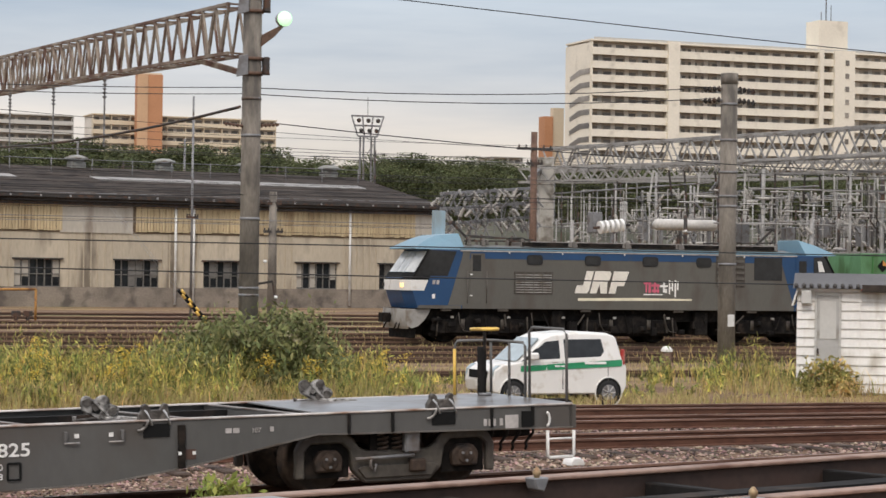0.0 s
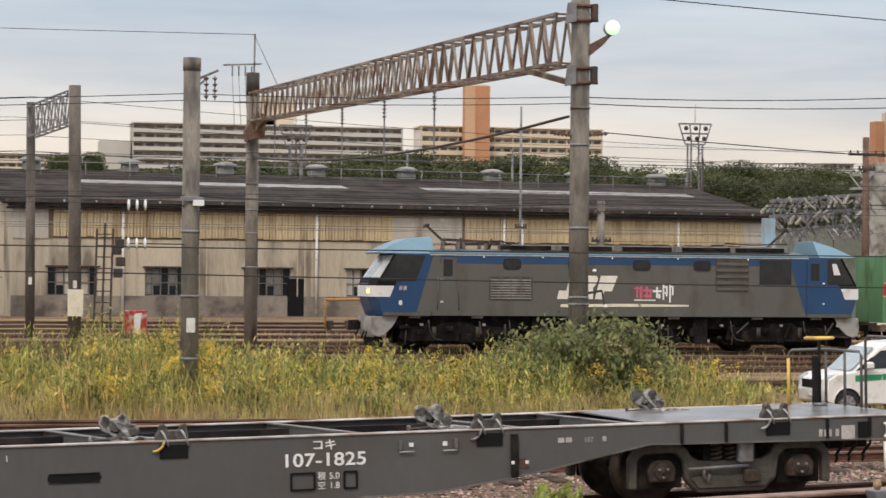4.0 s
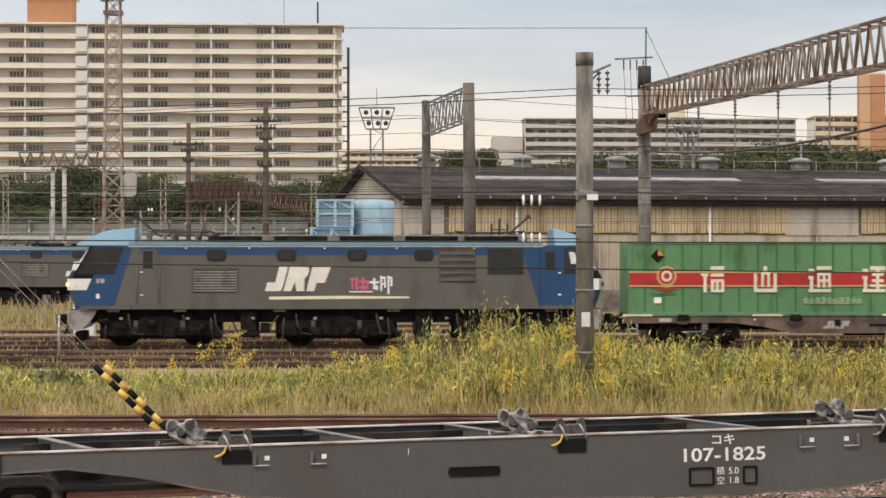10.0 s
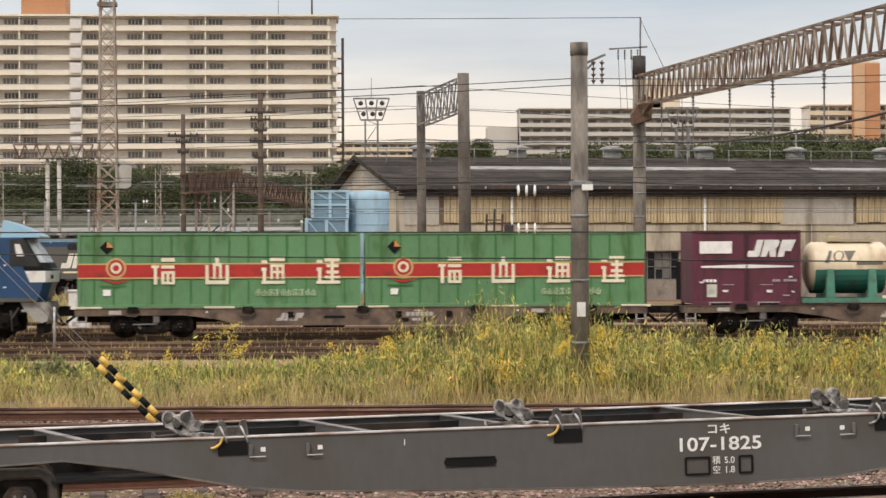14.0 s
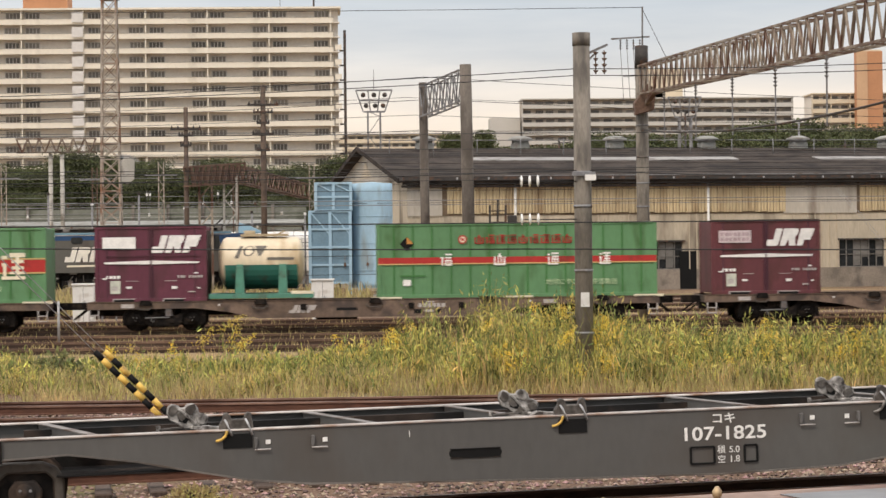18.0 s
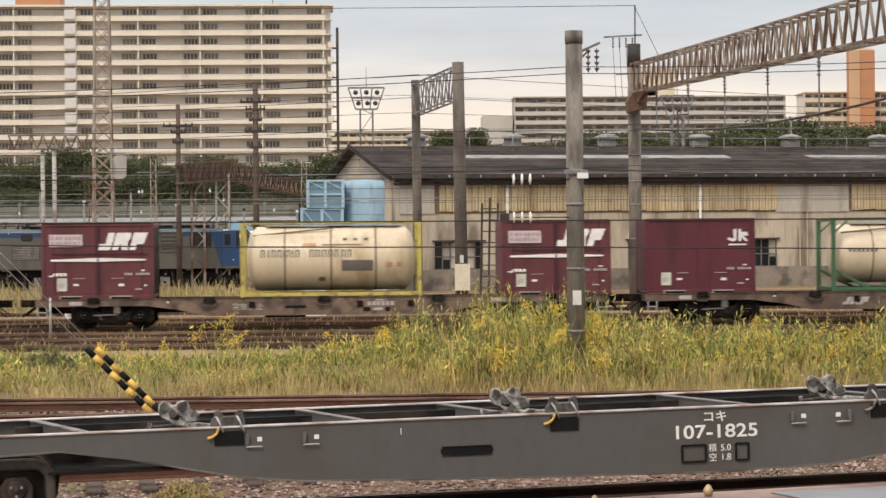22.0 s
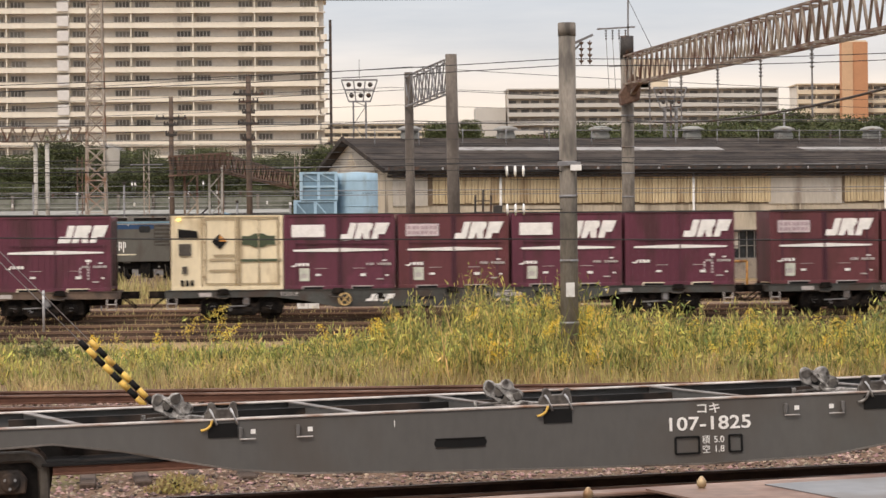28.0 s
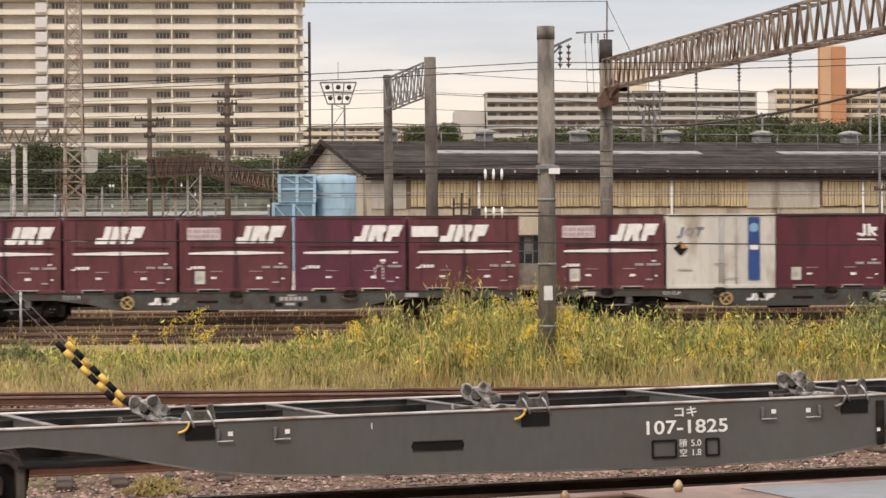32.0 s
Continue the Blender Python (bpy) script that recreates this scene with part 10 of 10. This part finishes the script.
def meadow():
    # grass between the stems
    p = np.concatenate([scatter(22000, -12, 17, 42.2, 51.0, 0.35), scatter(6000, 16, 37, 43.2, 51, 0.3)])
    h = grow_height(p[:, 0]) * patchy(p) * RNG.uniform(0.35, 1.0, len(p)) * np.interp(p[:, 1], [42, 44, 51], [0.55, 0.95, 1.0])
    b = np.column_stack([p, ground_of(p)])
    q, _, _ = blades(b, h, RNG.uniform(0.012, 0.03, len(p)), RNG.uniform(0.05, 0.45, len(p)))
    solo("tall_grass", quads_mesh("tall_grass", q, M["grass"]), None, "tall green meadow grass between the tracks", "grass", kind="stuff")
    # goldenrod: leafy stems, some ending in plumes
    p = np.concatenate([scatter(11500, -12, 16.5, 42.7, 50.5, 0.25), scatter(800, 17, 30, 45, 50.5, 0.2)])
    h = grow_height(p[:, 0]) * patchy(p) * RNG.uniform(0.4, 1.12, len(p)) * np.interp(p[:, 1], [42.6, 44.6, 51], [0.45, 0.95, 1.0])
    tall = np.array([(-2.32, 46.0), (-2.12, 46.3), (-2.55, 46.2), (-1.95, 45.8), (-3.75, 46.4), (-4.5, 46.8), (-3.3, 47.0), (0.3, 46.5), (0.55, 46.1), (1.2, 46.4)])
    p = np.concatenate([p, tall])
    h = np.concatenate([h, [1.42, 1.2, 1.15, 1.05, 0.85, 0.8, 0.85, 1.0, 0.9, 1.1]])
    b = np.column_stack([p, ground_of(p)])
    q, mid_, tip = blades(b, h, np.full(len(p), 0.014), RNG.uniform(0.02, 0.16, len(p)))
    parts_ = [q]
    for t in np.linspace(0.22, 1.0, 14):
        c = b + (tip - b) * t + RNG.normal(size=b.shape) * 0.045
        parts_.append(leaves(c, RNG.uniform(0.13, 0.27, len(c)) * (1.2 - 0.5 * t), 2.5, 0.10))
    solo("goldenrod_stems", quads_mesh("goldenrod_stems", np.concatenate(parts_), M["herb"]), None, "leafy goldenrod stems in the grass strip", "wild plants", kind="stuff")
    k = np.array([noise.noise(Vector((float(x) * 0.55, float(y) * 0.5, 4))) for x, y in p])
    k2 = np.array([noise.noise(Vector((float(x) * 1.7, float(y) * 1.4, 14))) for x, y in p])
    rich = np.interp(p[:, 0], [-12, 1.5, 3, 5.5, 7.5, 16.2, 16.8], [0.7, 0.8, 1.5, 1.5, 0.7, 0.8, 0.0])
    pick = (k + 0.8 * k2 > 0.2) & (RNG.uniform(0, 1, len(p)) < 0.25 * rich) & (h > 0.5)
    pick[-10:] = True
    tops = tip[pick]
    size = RNG.uniform(1.0, 2.1, len(tops))
    lean = RNG.normal(size=(len(tops), 2)) * 0.12
    fl = []
    for n in range(120):
        # a loose cone that widens downwards and nods to one side
        t = RNG.uniform(0, 1, len(tops)) ** 0.8
        off = RNG.normal(size=tops.shape) * (0.018 + 0.055 * t)[:, None]
        off[:, 2] = off[:, 2] * 0.5 - 0.26 * t
        off[:, :2] += lean * (1 - t)[:, None]
        fl.append(leaves(tops + off * size[:, None], RNG.uniform(0.030, 0.052, len(tops)), 0.8))
    solo("goldenrod_flowers", quads_mesh("goldenrod_flowers", np.concatenate(fl), M["gold"]), None, "yellow goldenrod flower plumes", "flowers", kind="stuff")
    # dry straw along the front edge
    p = np.concatenate([scatter(24000, -12, 18, 41.5, 44.2, 0.8), scatter(15000, 17, 38, 41.4, 46.5, 0.7), scatter(3500, -12, 18, 43.6, 50)])
    h = RNG.uniform(0.16, 0.5, len(p)) * np.interp(p[:, 1], [41.4, 42.5, 50], [0.6, 1.0, 1.5]) * np.interp(p[:, 0], [16.5, 18, 24.5, 26], [1.0, 0.55, 0.5, 0.9])
    b = np.column_stack([p, ground_of(p)])
    q, _, _ = blades(b, h, RNG.uniform(0.01, 0.026, len(p)), RNG.uniform(0.1, 0.7, len(p)))
    solo("dry_grass", quads_mesh("dry_grass", q, M["dry"]), None, "dry straw coloured grass along the rails", "grass", kind="stuff")
    # low tufts between the far tracks
    p = np.concatenate([scatter(12000, -16, 60, 56, 60.5, 0.12), scatter(9000, -16, 60, 60.5, 75.5, 0.1), scatter(1200, -16, 60, 64.2, 65.6, 0.1), scatter(1200, -20, 60, 69, 70, 0.1), scatter(1200, -20, 60, 73.6, 75.2, 0.1), scatter(2000, -20, 70, 79, 80.4, 0.15), scatter(2000, -20, 60, 83.5, 85.4, 0.15), scatter(9000, -25, 60, 79.5, 103, 0.2)])
    h = RNG.uniform(0.06, 0.2, len(p))
    b = np.column_stack([p, np.full(len(p), -0.14)])
    q, _, _ = blades(b, h, RNG.uniform(0.012, 0.03, len(p)), RNG.uniform(0.1, 0.6, len(p)))
    solo("yard_tufts", quads_mesh("yard_tufts", q, M["dry"]), None, "low dry tufts between the far tracks", "grass", kind="stuff")
    # taller straw that hides the far rails here and there
    p = scatter(9000, -18, 66, 54.5, 104, 0.06)
    h = RNG.uniform(0.14, 0.36, len(p))
    b = np.column_stack([p, np.full(len(p), -0.14)])
    q, _, _ = blades(b, h, RNG.uniform(0.012, 0.028, len(p)), RNG.uniform(0.1, 0.8, len(p)))
    solo("yard_straw", quads_mesh("yard_straw", q, M["dry"]), None, "thin dry straw between the far tracks", "grass", kind="stuff")
    p = np.concatenate([scatter(9000, -32, 2, 106, 119, 0.3), scatter(2500, -20, -2, 97, 103, 0.2)])
    h = RNG.uniform(0.5, 1.25, len(p)) * np.interp(p[:, 1], [97, 106, 112], [0.4, 0.8, 1.1])
    b = np.column_stack([p, np.full(len(p), -0.2)])
    q, _, _ = blades(b, h, RNG.uniform(0.04, 0.09, len(p)), RNG.uniform(0.1, 0.4, len(p)))
    solo("siding_weeds", quads_mesh("siding_weeds", q, M["weed"]), None, "weeds in front of the back siding", "grass", kind="stuff")


meadow()


def shrub(name, label, x, y, rx, ry, h, n, leaf, mat_, pale=0, yellow=0, limbs=9, low=0.1):
    s = thing(name, label, "bush" if h < 5 else "tree", pose(x, y, ground_z(x, y)))
    g = Geo()
    for k in range(limbs):
        a = 2 * math.pi * k / limbs + random.uniform(-0.3, 0.3)
        e = (rx * 0.55 * math.cos(a), ry * 0.55 * math.sin(a), h * random.uniform(0.5, 0.85))
        g.cyl((0, 0, -0.1), (e[0] * 0.4, e[1] * 0.4, e[2] * 0.5), 0.03, 6, 0.022)
        g.cyl((e[0] * 0.4, e[1] * 0.4, e[2] * 0.5), e, 0.022, 6, 0.008)
    part("stem_cluster", g, M["bark"], s, "thin branching stems")
    # clumps on an uneven dome
    m = 60
    d = RNG.normal(size=(m, 3))
    d[:, 2] = np.abs(d[:, 2])
    d /= np.linalg.norm(d, axis=1, keepdims=True)
    rad = RNG.uniform(0.55, 1.02, m)
    c = d * rad[:, None] * np.array([rx, ry, h])
    c[:, 2] = np.maximum(c[:, 2], low * h)
    pts = c[RNG.integers(0, m, n)] + RNG.normal(size=(n, 3)) * np.array([0.17 * rx, 0.17 * ry, 0.13 * h])
    pts[:, 2] = np.abs(pts[:, 2])
    part("crown", quads_mesh("crown", leaves(pts, RNG.uniform(0.7, 1.6, n) * leaf, 1.2, 0.2), mat_), None, s, "uneven leafy crown")
    if pale:
        pp = c[RNG.integers(0, m, pale)] * 1.03 + RNG.normal(size=(pale, 3)) * 0.1
        part("seed_heads", quads_mesh("seed_heads", leaves(pp, RNG.uniform(0.05, 0.1, pale), 0.5), M["bush_pale"]), None, s, "pale seed heads")
    if yellow:
        cc = np.array([[-0.2, -ry * 0.9, h * 0.42], [0.9, -ry * 0.8, h * 0.3]])
        pp = cc[RNG.integers(0, 2, yellow)] + RNG.normal(size=(yellow, 3)) * np.array([0.1, 0.05, 0.12])
        part("flowers", quads_mesh("flowers", leaves(pp, RNG.uniform(0.04, 0.07, yellow), 0.5), M["gold"]), None, s, "yellow flower heads")
    return s


shrub("large_bush", "large gray-green bush with pale seed heads", 13.58, 45.6, 2.1, 1.3, 1.78, 18000, 0.13, M["bush"], 2800, 260, 14)
shrub("low_bush", "low dark green weeds before the hut", 26.2, 43.9, 0.75, 0.5, 0.75, 1600, 0.12, M["grass"])
shrub("low_bush", "low green weeds in the grass strip", -5.6, 47.2, 0.8, 0.5, 0.6, 1200, 0.11, M["bush"], 100)
M["fresh"] = leafy("fresh_green_weed", (0.29, 0.33, 0.085), 0.5, 0.4)
shrub("low_bush", "feathery green weeds growing beside the wagon", 6.98, 24.5, 0.5, 0.22, 0.6, 1300, 0.1, M["fresh"])
shrub("low_bush", "yellowing weeds growing in the ballast", -1.75, 29.0, 0.42, 0.3, 0.2, 800, 0.06, M["dry"])


def tree_model(seed, h, conifer=False):
    """Crown of many small leaves round limb ends; trunk and limbs."""
    global RNG
    RNG = np.random.default_rng(100 + seed)
    t = thing("tree", "dark green broadleaf tree behind the yard" if not conifer else "pointed dark conifer behind the yard", "tree", group="trees behind the yard")
    g = Geo().cyl((0, 0, -0.3), (0, 0, h * 0.55), 0.28, 10, 0.16)
    n = 56
    ends = []
    for k in range(n):
        a = k * 2.4
        z = h * (0.30 + 0.65 * k / n) if not conifer else h * (0.15 + 0.8 * k / n)
        r = h * 0.30 * (1.0 - 0.75 * abs((k / n) - 0.35)) * (0.55 + 0.45 * ((k * 7) % 10) / 9) if not conifer else h * 0.16 * (1 - k / n) + 0.2
        e = (r * math.cos(a), r * math.sin(a), z)
        if k % 2 == 0:
            g.cyl((0, 0, z * 0.7), e, 0.09, 6, 0.03)
        ends.append(e)
    part("trunk", g, M["bark"], t, "gray-brown trunk and limbs")
    c = np.array(ends + [(0, 0, h * 0.9)])
    m = 44000
    spread = np.array([1.0, 1.0, 0.75]) * (h * 0.052 if not conifer else h * 0.04)
    pts = c[RNG.integers(0, len(c), m)] + np.clip(RNG.normal(size=(m, 3)), -1.7, 1.7) * spread
    pts[:, 2] = np.clip(pts[:, 2], 0.8, h * 1.05)
    part("crown", quads_mesh("crown", leaves(pts, RNG.uniform(0.13, 0.26, m), 0.9), M["tree"]), None, t, "uneven dark green crown")
    return t


TREE_H = (13.0, 15.5, 11.5, 14.2)
models = [tree_model(i, h_) for i, h_ in enumerate(TREE_H)]
pine = tree_model(4, 16.0, True)
tr_rnd = random.Random(3)
spots = []
for k in range(15):
    spots.append((-58 + 4.3 * k, 226 + tr_rnd.uniform(0, 14), 12.2 * tr_rnd.uniform(0.93, 1.06) / TREE_H[len(spots) % 4]))
for k in range(18):
    spots.append((-57 + 3.3 * k, 214 + tr_rnd.uniform(0, 5), tr_rnd.uniform(0.66, 0.84)))
for k in range(16):
    spots.append((-58 + 3.8 * k, 206 + tr_rnd.uniform(0, 4), tr_rnd.uniform(0.42, 0.55)))
for k in range(38):
    x = 14 + 4.1 * k
    top = float(np.interp(x, [14, 22, 30, 55, 75, 84, 94, 106, 120], [12.5, 14.0, 15.4, 16.6, 16.4, 15.2, 16.6, 16.0, 16.0]))
    spots.append((x, 248 + tr_rnd.uniform(0, 14), top * tr_rnd.uniform(0.94, 1.06) / TREE_H[len(spots) % 4]))
for k in range(38):
    spots.append((20 + 4.1 * k, 236 + tr_rnd.uniform(0, 8), 14.2 * tr_rnd.uniform(0.9, 1.05) / TREE_H[len(spots) % 4]))
for n, (x, y, s) in enumerate(spots):
    src = models[n % 4]
    m = pose(x, y, -0.2, 0, 0, tr_rnd.uniform(0, 360))
    ob = src if n < 4 else copy_thing(src, m)
    ob.matrix_basis = m
    ob.scale = (s * 1.15, s * 1.15, s)
pine.matrix_basis = pose(13.4, 250, -0.2)
copy_thing(pine, pose(17.2, 252, 0.1, 0, 0, 70))


# ---- loose ballast stones ----
def stones():
    rng = np.random.default_rng(21)
    n = 70000
    x, y = rng.uniform(-9, 35, n), rng.uniform(22.5, 41.5, n)
    keep = ~((y > 38.9) & (y < 41.1) & (rng.uniform(0, 1, n) < 0.4))
    x, y = x[keep], y[keep]
    n = len(x)
    z = np.array([ground_z(float(a), float(b)) for a, b in zip(x, y)]) + 0.01
    octa = np.array([[1, 0, 0], [-1, 0, 0], [0, 1, 0], [0, -1, 0], [0, 0, 1], [0, 0, -1]], float)
    v = octa[None] * rng.uniform(0.6, 1.3, (n, 6, 1)) * rng.uniform(0.018, 0.042, (n, 1, 1)) * np.array([1.15, 1.15, 0.75])
    a = rng.uniform(0, 6.28, n)
    rot = np.stack([np.stack([np.cos(a), -np.sin(a)], 1), np.stack([np.sin(a), np.cos(a)], 1)], 1)
    v[:, :, :2] = np.einsum("nij,nkj->nki", rot, v[:, :, :2])
    v += np.stack([x, y, z], 1)[:, None]
    tri = np.array([[0, 2, 4], [2, 1, 4], [1, 3, 4], [3, 0, 4], [2, 0, 5], [1, 2, 5], [3, 1, 5], [0, 3, 5]])
    f = (tri[None] + 6 * np.arange(n)[:, None, None]).reshape(-1, 3)
    me = bpy.data.meshes.new("ballast_stones")
    me.from_pydata(v.reshape(-1, 3).tolist(), [], f.tolist())
    me.materials.append(M["stones"])
    solo("ballast_stones", me, None, "loose rust-stained ballast stones between the near rails", "gravel", kind="stuff")


M["stones"] = leafy("rust_stained_stones", (0.27, 0.195, 0.155), 0.9, 0.0, (0.6, 0.25))
stones()


# ---- what moves ----
def motions():
    for ob, u, z in MOVING:
        walk(ob, [(t, pose(s + u, TRAIN_Y, z)) for t, s in TRAVEL])
    times = [t / 15 for t in range(0, 481)]
    ts, ss = [t for t, _ in TRAVEL], [s for _, s in TRAVEL]
    way = [float(np.interp(t, ts, ss)) for t in times]
    for ob, r in WHEELS:
        x, y, z = ob.matrix_basis.translation
        walk(ob, [(t, pose(x, y, z, 0, math.degrees(s - way[0]) / r, 0)) for t, s in zip(times, way)])


motions()
